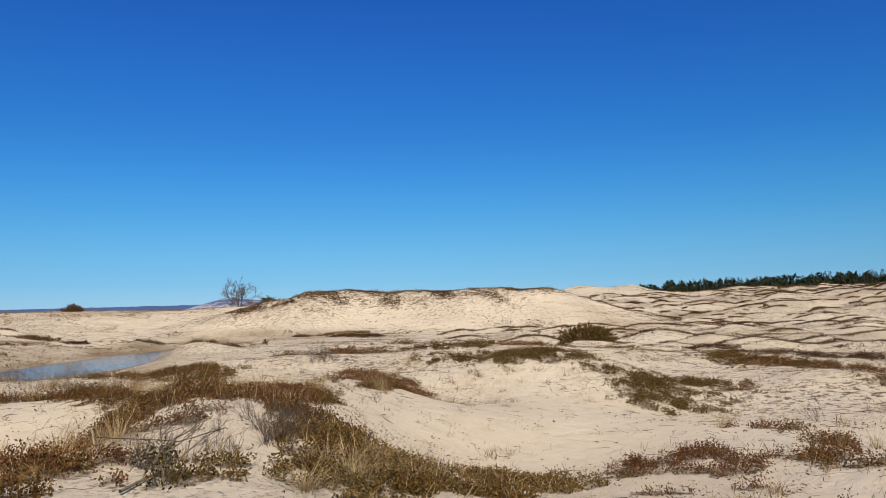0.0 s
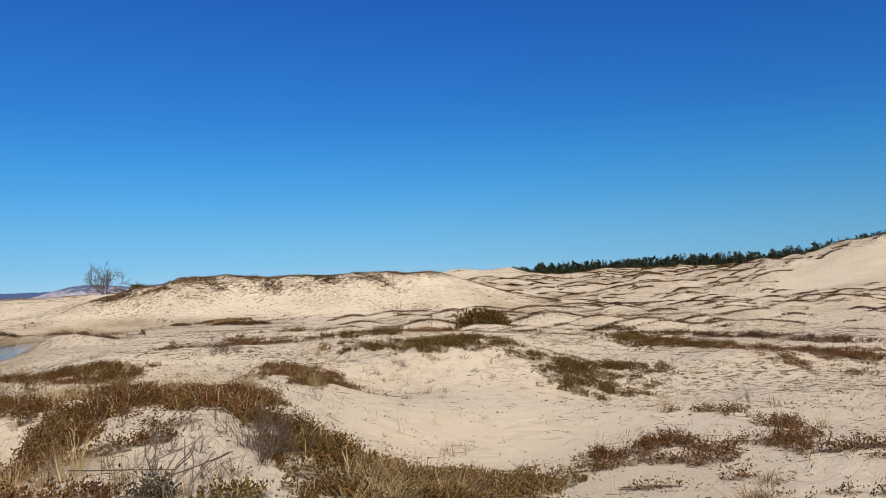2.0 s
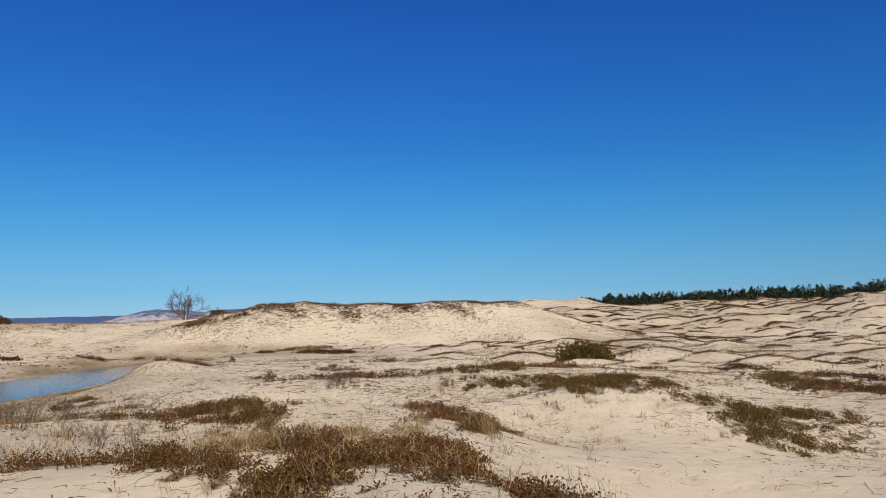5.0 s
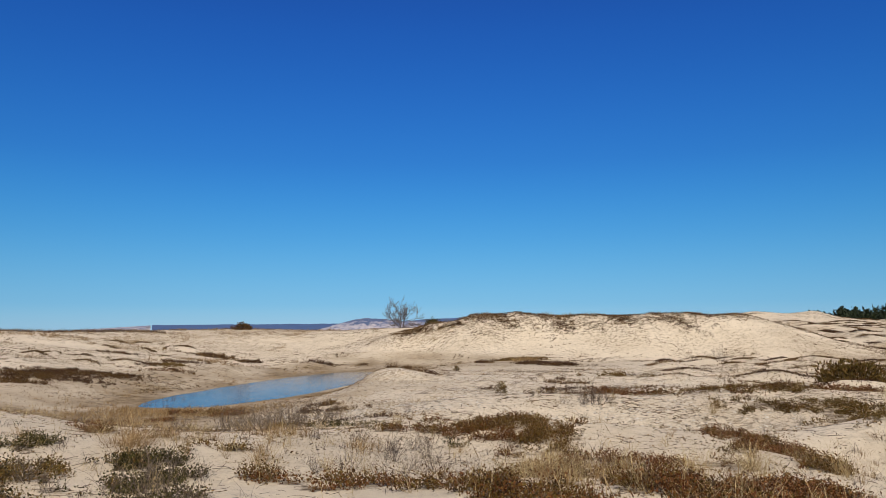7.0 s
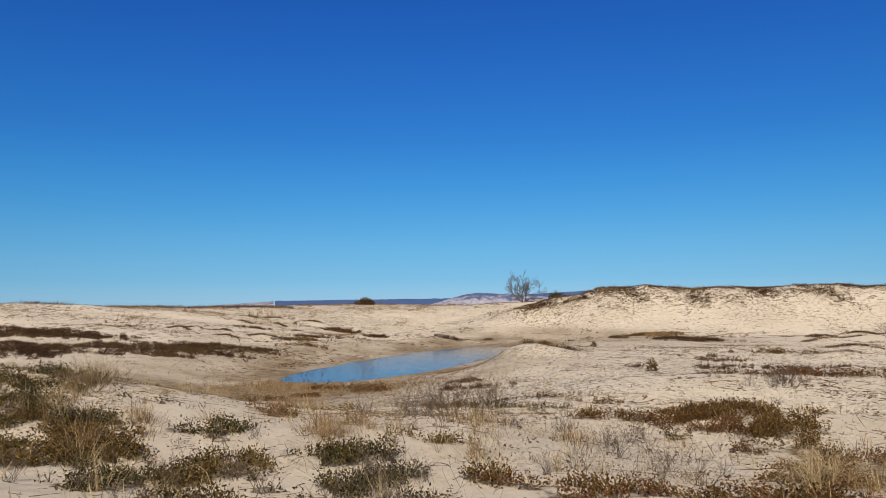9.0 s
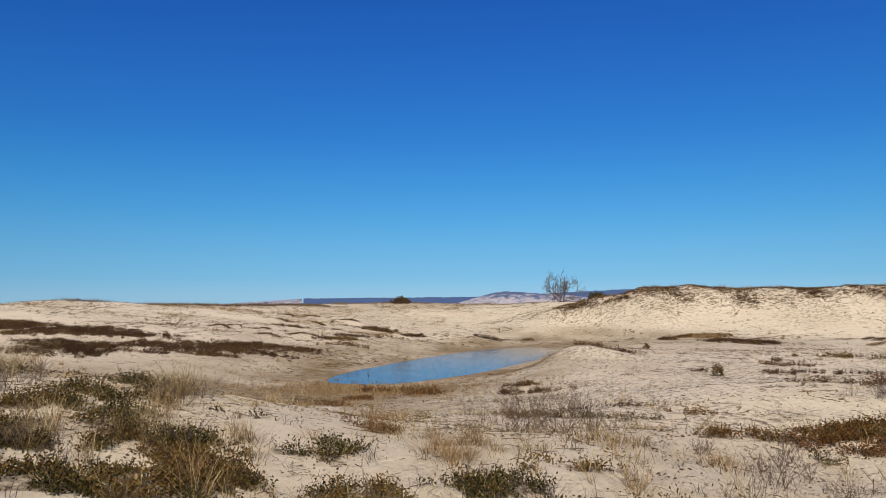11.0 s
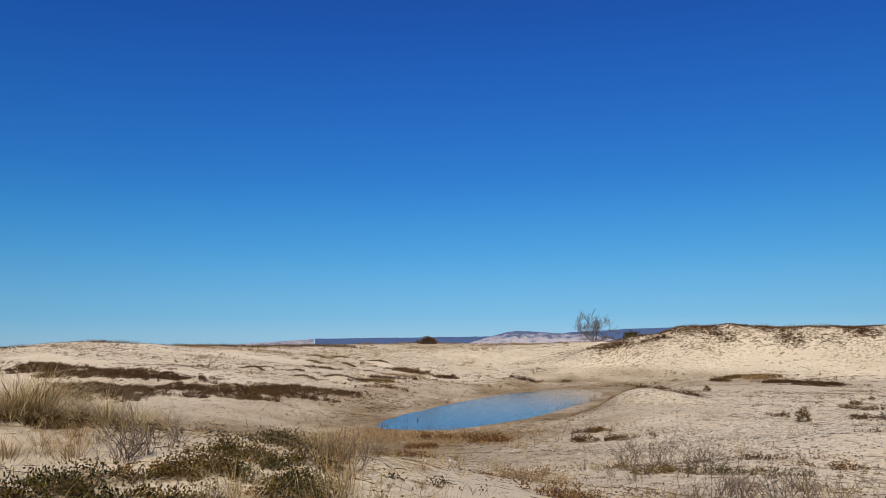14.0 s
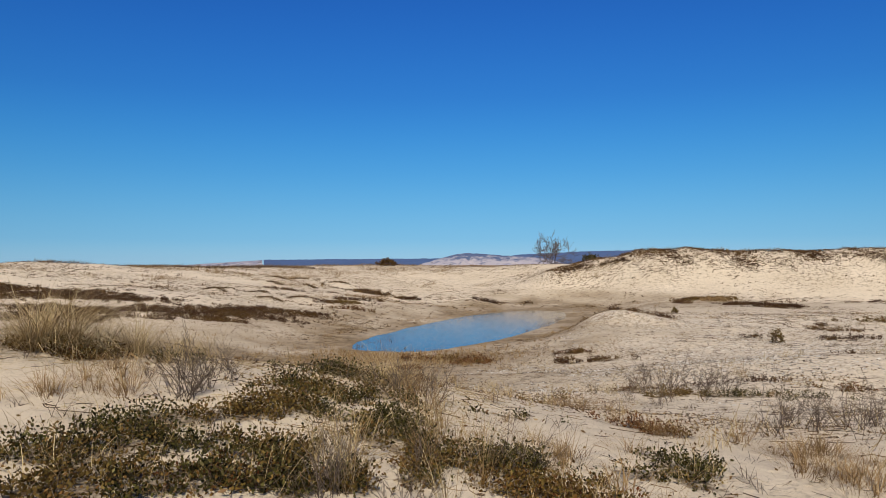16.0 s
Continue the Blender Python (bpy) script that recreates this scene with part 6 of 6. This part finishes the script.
for x, y, s in ((-2.1, 9.4, 0.8), (-2.0, 9.8, 0.8), (-1.8, 9.3, 0.8), (-1.9, 8.7, 0.8), (-1.8, 8.5, 0.8), (-2.1, 8.8, 0.8), (-1.6, 8.8, 0.8), (-2.0, 8.3, 0.8)):
    tuft("twig", x, y, s)
for x, y, s in ((1.0, 22.2, 1.2), (2.0, 22.3, 1.2), (0.3, 21.4, 1.2), (1.8, 19.8, 1.2), (1.3, 19.9, 1.2), (-0.3, 18.1, 1.2), (3.8, 22.1, 1.2), (3.3, 20.8, 1.2), (1.9, 22.4, 1.2), (2.8, 22.2, 1.2), (0.2, 21.7, 1.2), (2.9, 21.4, 1.2)):
    tuft("small", x, y, s)


# ---- what nobody could count ----
def scatter(name, material, label, n, x0, x1, y0, y1, chance, size, grow, leaves, spread, seed, category="plants", up=0.5, wide=0.4, shore=0.4):
    """Many small plants where chance(x, y) allows, as one sheet of leaves."""
    r = np.random.default_rng(seed)
    px, py = r.uniform(x0, x1, n), r.uniform(y0, y1, n)
    keep = (r.uniform(size=n) < chance(px, py)) & (pond_edge(px, py) > shore)
    px, py = px[keep], py[keep]
    pz = land(px, py)
    s = size * (1 + grow * np.hypot(px + 7, py)) * r.uniform(0.6, 1.5, len(px))
    o = np.stack([px, py, pz], 1)
    p = o[:, None] + r.normal(size=(len(px), leaves, 3)) * (s * spread)[:, None, None] * np.array([1, 1, 0.0]) - np.array([0, 0, 0.01])
    w = np.array([0, 0, up]) + r.normal(size=(len(px), leaves, 3)) * 0.5
    w[..., 2] = np.abs(w[..., 2])
    ln = np.repeat(s, leaves) * r.uniform(0.6, 1.4, len(px) * leaves)
    me = mesh_of(name, *leaf_arrays(p.reshape(-1, 3), w.reshape(-1, 3), ln, ln * wide), material)
    return tagged(new(name, me), label, category, kind="stuff")


def clear(x, y):
    bowl = np.exp(-((((x - 3.0) / 5.5) ** 2 + ((y - 16.5) / 4.8) ** 2) ** 2))
    return 1 - 0.82 * bowl


scatter("ground_scrub", SCRUB, "sparse low brown scrub dotted over the sand", 16000, -45, 30, 14, 60,
        lambda x, y: 0.45 * clear(x, y) * step(-0.05, 0.45, fbm(x * 0.5, y, 3.0, 201, 3)), 0.035, 0.010, 7, 1.5, 201, up=0.15)
def crest_share(x, y):
    """How high up the near face of the dune a place lies, 1 at the crest."""
    return land(x, y) / np.maximum(land(x, np.full(np.shape(x), 99.5)), 1.0) - 0.5 * step(9, 19, x)


scatter("dune_scrub", SCRUB, "dark tangled scrub over the dune crests", 9000, -30, 34, 90, 102,
        lambda x, y: step(-0.05, 0.42, fbm(x + 0.5 * y, y * 0.35, 2.2, 203, 3)) * step(0.60, 0.96, crest_share(x, y) + 0.22 * fbm(x, y, 6, 205)), 0.17, 0.0, 6, 0.9, 203)
scatter("dune_scrub", SCRUB, "small scrub plants spotting the dune face", 1500, -24, 40, 80, 95,
        lambda x, y: step(0.0, 0.4, fbm(x, y, 3.0, 207, 3)), 0.14, 0.0, 6, 0.8, 207)
scatter("dune_scrub", SCRUB, "low scrub spread over the far dune slope", 9000, -100, -34, 48, 118,
        lambda x, y: 0.7 * step(-0.1, 0.45, fbm(x * 0.6, y, 3.5, 209, 3)), 0.10, 0.004, 6, 1.0, 209)
scatter("dune_scrub", SCRUB, "low scrub spread among the hummocks", 20000, -2, 150, 50, 230,
        lambda x, y: 0.8 * step(-0.2, 0.35, fbm(x * 0.22, y, 2.4, 211, 4)) * (np.hypot((x - 81) / 20, (y - 91) / 13) > 1), 0.07, 0.005, 5, 1.4, 211)
scatter("dune_grass", RUST, "fringe of dry dune grass along the crest", 1500, -30, 34, 96, 101,
        lambda x, y: (1 - step(9, 19, x)) * step(-0.05, 0.5, fbm(x, y, 4.0, 213, 3)), 0.28, 0.0, 9, 0.7, 213, "grass", 1.0, 0.10)
scatter("dune_grass", RUST, "fringe of brown grass along the far dune skyline", 9000, -105, -45, 66, 125,
        lambda x, y: step(0.0, 0.5, fbm(x, y, 5.0, 215, 3)), 0.26, 0.0, 8, 0.8, 215, "grass", 1.0, 0.12)
scatter("pond_sedge", RUST, "dead tan sedge on the pond shore", 5200, -36, -20, 34, 46,
        lambda x, y: np.exp(-(((x + 27.5) / 4.5) ** 2 + ((y - 41.5) / 2.6) ** 2)), 0.15, 0.0, 7, 0.8, 217, "grass", 1.5, 0.12)
scatter("pond_sedge", RUST, "short brown sedge over the damp flat", 14000, -42, -8, 36, 86,
        lambda x, y: 0.7 * np.exp(-np.maximum(pond_edge(x, y), 0) / 4) * step(-0.2, 0.3, fbm(x, y, 3.0, 219, 3)), 0.11, 0.0, 6, 0.8, 219, "grass", 1.0, 0.2)
scatter("pond_stubs", SCRUB, "dark sedge stubs standing in the shallow water", 2600, -36, -22, 44, 80,
        lambda x, y: (pond_edge(x, y) < 0) * np.exp(pond_edge(x, y) / 0.7) * step(-0.1, 0.4, fbm(x, y, 2.0, 223, 3)), 0.16, 0.0, 4, 1.0, 223, "grass", 0.8, 0.14, -3.0)


def skyline_brush(x, y):
    """Nearness to the far crest that runs from (-87, 68) to (-67, 98)."""
    return np.exp(-((x + 87 - (y - 68) * 0.667) / 2.2) ** 2) * step(-0.2, 0.35, fbm(x, y, 5.0, 225, 3))


scatter("crest_brush", TWIG, "low leafless brush along the far dune crest", 9000, -92, -62, 64, 102, skyline_brush, 0.30, 0.0, 6, 0.8, 225, "shrub", 1.2, 0.10)
scatter("crest_brush", HEATH, "dark low brush along the far dune crest", 5000, -92, -62, 64, 102, skyline_brush, 0.20, 0.0, 5, 0.9, 227, "shrub", 0.7, 0.3)
scatter("dry_stalks", STRAW, "thin dry grass stalks scattered over the sand", 5200, -30, 14, 4, 34,
        lambda x, y: 0.75 * clear(x, y) * step(-0.05, 0.5, fbm(x, y, 2.6, 221, 3)), 0.16, 0.01, 5, 0.4, 221, "grass", 0.9, 0.05)


def strands(name, material, label, n, x0, x1, y0, y1, chance, long, radius, grow, way, sway, seed, category="twigs", k=6):
    """Dead runners, roots and stalks lying draped over the sand."""
    r = np.random.default_rng(seed)
    px, py = r.uniform(x0, x1, n), r.uniform(y0, y1, n)
    keep = (r.uniform(size=n) < chance(px, py)) & (pond_edge(px, py) > 1)
    px, py = px[keep], py[keep]
    n = len(px)
    scale = 1 + grow * np.hypot(px + 7, py)
    a = way + r.normal(size=n)[:, None] * sway + np.cumsum(r.normal(size=(n, k)) * 0.85, 1)
    step_by = (long * scale * r.uniform(0.3, 1.4, n))[:, None] / k
    x = px[:, None] + np.cumsum(np.cos(a) * step_by, 1)
    y = py[:, None] + np.cumsum(np.sin(a) * step_by, 1)
    rad = (radius * scale * r.uniform(0.6, 1.5, n))[:, None] * np.linspace(1, 0.45, k)[None]
    z = land(x, y) + rad * 0.5 + np.maximum(0, r.normal(size=(n, k))) * rad
    me = mesh_of(name, *tube_arrays(np.stack([x, y, z], -1), rad, 3), material)
    return tagged(new(name, me), label, category, kind="stuff")


strands("dead_twigs", TWIG, "dead twigs and runners lying on the sand", 2600, -30, 14, 3.5, 36,
        lambda x, y: 0.2 + 0.8 * step(-0.1, 0.4, fbm(x, y, 3.0, 231, 3)) * (0.15 + 0.85 * clear(x, y)), 0.34, 0.0026, 0.04, 0.3, 2.5, 31)
strands("dead_runners", SCRUB, "dark dead runners curling over the sand", 5200, -34, 24, 6, 60,
        lambda x, y: (0.10 + 0.90 * clear(x, y)) * step(-0.05, 0.4, fbm(x * 0.6, y, 2.4, 233, 4)), 0.26, 0.0028, 0.04, 0.2, 2.5, 33)
strands("grass_litter", RUST, "broken dry grass lying on the sand", 10000, -30, 16, 4, 34,
        lambda x, y: clear(x, y) * step(-0.05, 0.4, fbm(x, y, 2.0, 235, 3)), 0.16, 0.002, 0.03, 0.4, 2.5, 35, k=4)
strands("hummock_runners", SCRUB, "dark runners streaked over the hummocks", 18000, -4, 140, 40, 200,
        lambda x, y: step(-0.05, 0.4, fbm(x * 0.3, y, 4.0, 237, 3)) * (np.hypot((x - 81) / 20, (y - 91) / 13) > 1), 0.45, 0.007, 0.018, 0.0, 0.5, 37, k=4)
strands("crest_roots", HEATH, "bare dark roots hanging down the dune face", 30000, -28, 32, 89, 100,
        lambda x, y: step(0.55, 1.0, crest_share(x, y) + 0.3 * fbm(x, y, 5, 205, 3)) * (0.12 + 0.88 * step(-0.08, 0.3, fbm(x + 0.6 * y, y * 0.4, 2.6, 239, 4))), 0.8, 0.022, 0.0, -2.2, 1.0, 39)
strands("crest_roots", SCRUB, "fine dark roots trailing over the low dune face", 2200, -60, 40, 82, 95,
        lambda x, y: step(-0.1, 0.4, fbm(x + 0.6 * y, y * 0.3, 3.0, 243, 3)), 0.8, 0.018, 0.0, -2.2, 0.9, 41)
strands("slope_runners", SCRUB, "dark runners spotting the far dune slope", 8000, -100, -32, 48, 118,
        lambda x, y: step(-0.15, 0.4, fbm(x * 0.5, y, 3.5, 245, 3)), 0.4, 0.02, 0.003, 0.0, 0.9, 43, k=4)


strands("sand_runners", HEATH, "dark leafless runners snaking over bare sand", 1500, -30, 22, 9, 40,
        lambda x, y: 0.3 + 0.7 * step(-0.2, 0.3, fbm(x, y, 3.0, 273, 3)), 0.8, 0.0024, 0.03, 0.1, 0.9, 71, k=10)
strands("sand_runners", HEATH, "short dark runner pieces strewn over bare sand", 11000, -36, 26, 9, 56,
        lambda x, y: 0.15 + 0.85 * step(-0.1, 0.3, fbm(x, y, 1.6, 275, 3)), 0.24, 0.0036, 0.022, 0.0, 0.8, 73, k=4)


strands("lying_grass", STRAW, "long dead grass lying tangled on the sand", 1500, -21.5, -16, 12.8, 17,
        lambda x, y: 0.2 + 0.8 * step(-0.2, 0.3, fbm(x, y, 1.5, 279, 3)), 0.55, 0.0024, 0.01, 0.3, 0.9, 75, "grass", 7)
strands("lying_grass", RUST, "long brown grass lying tangled on the sand", 600, -21.5, -14, 12.8, 18,
        lambda x, y: 0.9 * step(-0.1, 0.3, fbm(x, y, 1.5, 281, 3)), 0.5, 0.0024, 0.01, 0.2, 1.2, 77, "grass", 7)


def ragged_patches(name, material, label, n, x0, x1, y0, y1, chance, leaf, grow, leaves, seed, category="plants"):
    """Knee-low and hand-wide patches of leaves and stalks, torn and uneven, too many to count."""
    r = np.random.default_rng(seed)
    px, py = r.uniform(x0, x1, n), y0 + (y1 - y0) * r.uniform(size=n) ** 1.25
    keep = (r.uniform(size=n) < chance(px, py)) & (pond_edge(px, py) > 2.5)
    px, py = px[keep], py[keep]
    far = np.hypot(px + 7, py)
    size = (0.04 + 0.38 * r.uniform(size=len(px)) ** 2.5) * (1 + 0.025 * far)
    count = np.maximum(3, (leaves * (size / size.mean()) ** 1.3).astype(int))
    i = np.repeat(np.arange(len(px)), count)
    turn = r.uniform(-0.6, 0.6, len(px))[i]
    u, v = r.normal(size=len(i)) * size[i], r.normal(size=len(i)) * size[i] * 0.34
    x, y = px[i] + u * np.cos(turn) - v * np.sin(turn), py[i] + u * np.sin(turn) + v * np.cos(turn)
    ok = fbm(x, y, 0.25, seed, 2) > -0.2
    x, y, i = x[ok], y[ok], i[ok]
    s = leaf * (1 + grow * far[i]) * r.uniform(0.5, 1.4, len(i))
    way = r.normal(size=(len(i), 3)) * np.array([0.9, 0.6, 0.3]) + np.array([0, 0, 0.2])
    way[:, 2] = np.abs(way[:, 2])
    p = np.stack([x, y, land(x, y) + r.uniform(-0.01, 0.5, len(i)) * s], 1)
    me = mesh_of(name, *leaf_arrays(p, way, s, s * 0.36), material)
    return tagged(new(name, me), label, category, kind="stuff")


def on_mats(x, y):
    """Thicker growth round the mats and in belts between them."""
    flat = np.exp(-(((x + 12) / 12) ** 2 + ((y - 42) / 15) ** 2) ** 2)
    return clear(x, y) * (1 - 0.6 * flat) * np.clip(0.10 + 0.9 * step(-0.05, 0.40, fbm(x * 0.55, y, 2.6, 261, 4)) + 0.5 * mat_litter(x, y), 0, 1)


ragged_patches("ground_patches", SCRUB, "small torn patches of dark scrub on the sand", 8500, -44, 26, 8, 66, on_mats, 0.034, 0.022, 14, 61)
ragged_patches("ground_patches", BROWN, "small rusty patches of creeping leaves on the sand", 3500, -36, 24, 8, 56, on_mats, 0.034, 0.022, 14, 62)
ragged_patches("ground_patches", RUST, "low wisps of withered grass on the sand", 4000, -38, 24, 7, 60, on_mats, 0.045, 0.022, 12, 63, "grass")
ragged_patches("ground_patches", TWIG, "grey wisps of dead stalks on the sand", 4500, -38, 24, 7, 60, on_mats, 0.045, 0.022, 12, 64)
ragged_patches("slope_patches", SCRUB, "torn patches of dark scrub over the dune slope", 5000, -100, -30, 44, 118,
               lambda x, y: step(-0.15, 0.4, fbm(x * 0.5, y, 4.0, 265, 3)), 0.03, 0.022, 18, 65)
ragged_patches("slope_patches", RUST, "wisps of withered grass over the dune slope", 4000, -100, -30, 44, 118,
               lambda x, y: step(-0.15, 0.4, fbm(x * 0.5, y, 4.0, 267, 3)), 0.03, 0.022, 16, 66, "grass")


ragged_patches("crest_patches", SCRUB, "tangled brown patches along the dune crest", 2600, -30, 34, 90, 101,
               lambda x, y: step(0.62, 1.0, crest_share(x, y) + 0.25 * fbm(x, y, 4, 269, 3)), 0.05, 0.022, 16, 67)
ragged_patches("crest_patches", SCRUB, "small dark plants spotting the dune shoulder", 1500, 2, 36, 82, 101,
               lambda x, y: step(4, 14, x) * step(-0.2, 0.3, fbm(x, y, 3.0, 283, 3)), 0.05, 0.016, 10, 70)
ragged_patches("flat_patches", SCRUB, "torn dark scrub over the sand between the hummocks", 6500, 8, 150, 44, 220,
               lambda x, y: step(-0.2, 0.3, fbm(x * 0.3, y, 4.0, 277, 4)) * (np.hypot((x - 81) / 20, (y - 91) / 13) > 1), 0.035, 0.02, 14, 69)
ragged_patches("flat_patches", RUST, "wisps of rusty grass between the hummocks", 8000, 2, 150, 40, 200,
               lambda x, y: step(-0.15, 0.4, fbm(x * 0.3, y, 4.0, 271, 3)) * (np.hypot((x - 81) / 20, (y - 91) / 13) > 1), 0.03, 0.02, 12, 68, "grass")


strands("path_twigs", TWIG, "fine grey twigs strewn on the sand beside the path", 1700, -22, 0.5, 5.5, 20,
        lambda x, y: 0.3 + 0.7 * step(-0.2, 0.3, fbm(x, y, 2.0, 247, 3)), 0.30, 0.0022, 0.02, 0.3, 2.5, 45)
strands("knoll_roots", SCRUB, "dark roots hanging down the face of the low rise", 900, -9, 4, 27.5, 31,
        lambda x, y: step(-0.2, 0.3, fbm(x + 0.5 * y, y * 0.5, 1.6, 249, 3)), 0.5, 0.009, 0.0, -1.9, 0.7, 47)


def small_tufts(name, material, label, n, x0, x1, y0, y1, chance, long, seed):
    """Withered tufts too many to count."""
    r = np.random.default_rng(seed)
    px, py = r.uniform(x0, x1, n), r.uniform(y0, y1, n)
    keep = (r.uniform(size=n) < chance(px, py)) & (pond_edge(px, py) > 1)
    px, py = px[keep], py[keep]
    q = 12
    o = np.repeat(np.stack([px, py, land(px, py) - 0.01], 1), q, 0)
    size = np.repeat(r.uniform(0.5, 1.4, len(px)) * (1 + 0.012 * py), q)
    m = len(o)
    way = r.normal(size=(m, 3)) * 0.5 + np.array([0, 0, 0.8])
    way[:, 2] = np.abs(way[:, 2])
    o = o + r.normal(size=(m, 3)) * np.array([0.05, 0.05, 0]) * size[:, None]
    me = mesh_of(name, *blade_arrays(o, way, long * size * r.uniform(0.5, 1.2, m), 0.004 * size + 0.00012 * o[:, 1], r.uniform(0.2, 1.0, m)), material)
    return tagged(new(name, me), label, "grass", kind="stuff")


small_tufts("withered_tufts", RUST, "many small withered brown tufts on the sand", 2400, -40, 26, 9, 58,
            lambda x, y: clear(x, y) * (0.15 + 0.85 * step(0.0, 0.4, fbm(x, y, 4.0, 251, 3))) * 0.6 * (1 - 0.8 * step(22, 30, y)), 0.17, 51)
small_tufts("withered_tufts", STRAW, "many thin straw-coloured tufts on the sand", 1300, -36, 16, 7, 40,
            lambda x, y: clear(x, y) * step(0.0, 0.4, fbm(x, y, 3.0, 253, 3)), 0.24, 53)
small_tufts("withered_tufts", TWIG, "many low grey twiggy tufts on the sand", 1400, -36, 20, 8, 45,
            lambda x, y: clear(x, y) * step(0.0, 0.4, fbm(x, y, 3.0, 255, 3)) * (1 - 0.8 * step(22, 30, y)), 0.2, 55)


small_tufts("path_wisps", TWIG, "thin grey wisps standing beside the path", 620, -21, 2, 8.5, 19,
            lambda x, y: clear(x, y) * (0.2 + 0.8 * step(-0.2, 0.3, fbm(x, y, 1.6, 257, 3))), 0.22, 57)
small_tufts("path_wisps", STRAW, "thin straw wisps standing beside the path", 520, -21, 2, 8.5, 19,
            lambda x, y: clear(x, y) * (0.2 + 0.8 * step(-0.2, 0.3, fbm(x, y, 1.6, 259, 3))), 0.26, 58)


def pebbles():
    """Pale stones on the gravel flat."""
    r = np.random.default_rng(33)
    n = 24000
    px, py = -10 + r.normal(size=n) * 8, 37 + r.normal(size=n) * 9
    keep = (r.uniform(size=n) < step(-0.1, 0.3, fbm(px, py, 4.0, 241, 3))) & (pond_edge(px, py) > 5) & (py > 23)
    px, py = px[keep], py[keep]
    n = len(px)
    s = r.uniform(0.02, 0.06, (n, 1))
    o = np.stack([px, py, land(px, py)], 1)
    d = np.array([[1, 0, 0], [0, 1, 0], [-1, 0, 0], [0, -1, 0], [0, 0, 0.6]])
    v = o[:, None] + d[None] * s[:, None] * r.uniform(0.7, 1.3, (n, 5, 1))
    i = np.arange(n)[:, None] * 5
    f = np.concatenate([i + np.array([[q, (q + 1) % 4, 4]]) for q in range(4)])
    me = mesh_of("pebbles", v.reshape(-1, 3), f, PEBBLE)
    tagged(new("pebbles", me), "pale pebbles strewn over the gravel flat", "stones", kind="stuff")


pebbles()


# a fallen branch by the first mound
def fallen_branch(x, y, turn, length):
    r = np.random.default_rng(37)
    out = []
    branches(r, (0, 0, 0.06), (math.cos(turn), math.sin(turn), 0.12), length, 0.014, 2, out, 0.5, 6)
    p, q = np.stack([o[0] for o in out]), np.stack([o[1] for o in out])
    wx, wy = p[..., 0] + x, p[..., 1] + y
    p = p.copy()
    p[..., 2] = np.maximum(p[..., 2] * 0.3, 0.0) + land(wx, wy) - land_at(x, y) + 0.015
    ob = new("fallen_branch", mesh_of("fallen_branch", *tube_arrays(p, np.maximum(q, 0.005), 5), TWIG))
    ob.location = (x, y, land_at(x, y))
    tagged(ob, "bleached grey fallen branch lying on the sand", "branch")


fallen_branch(-2.6, 5.9, radians(96), 1.9)
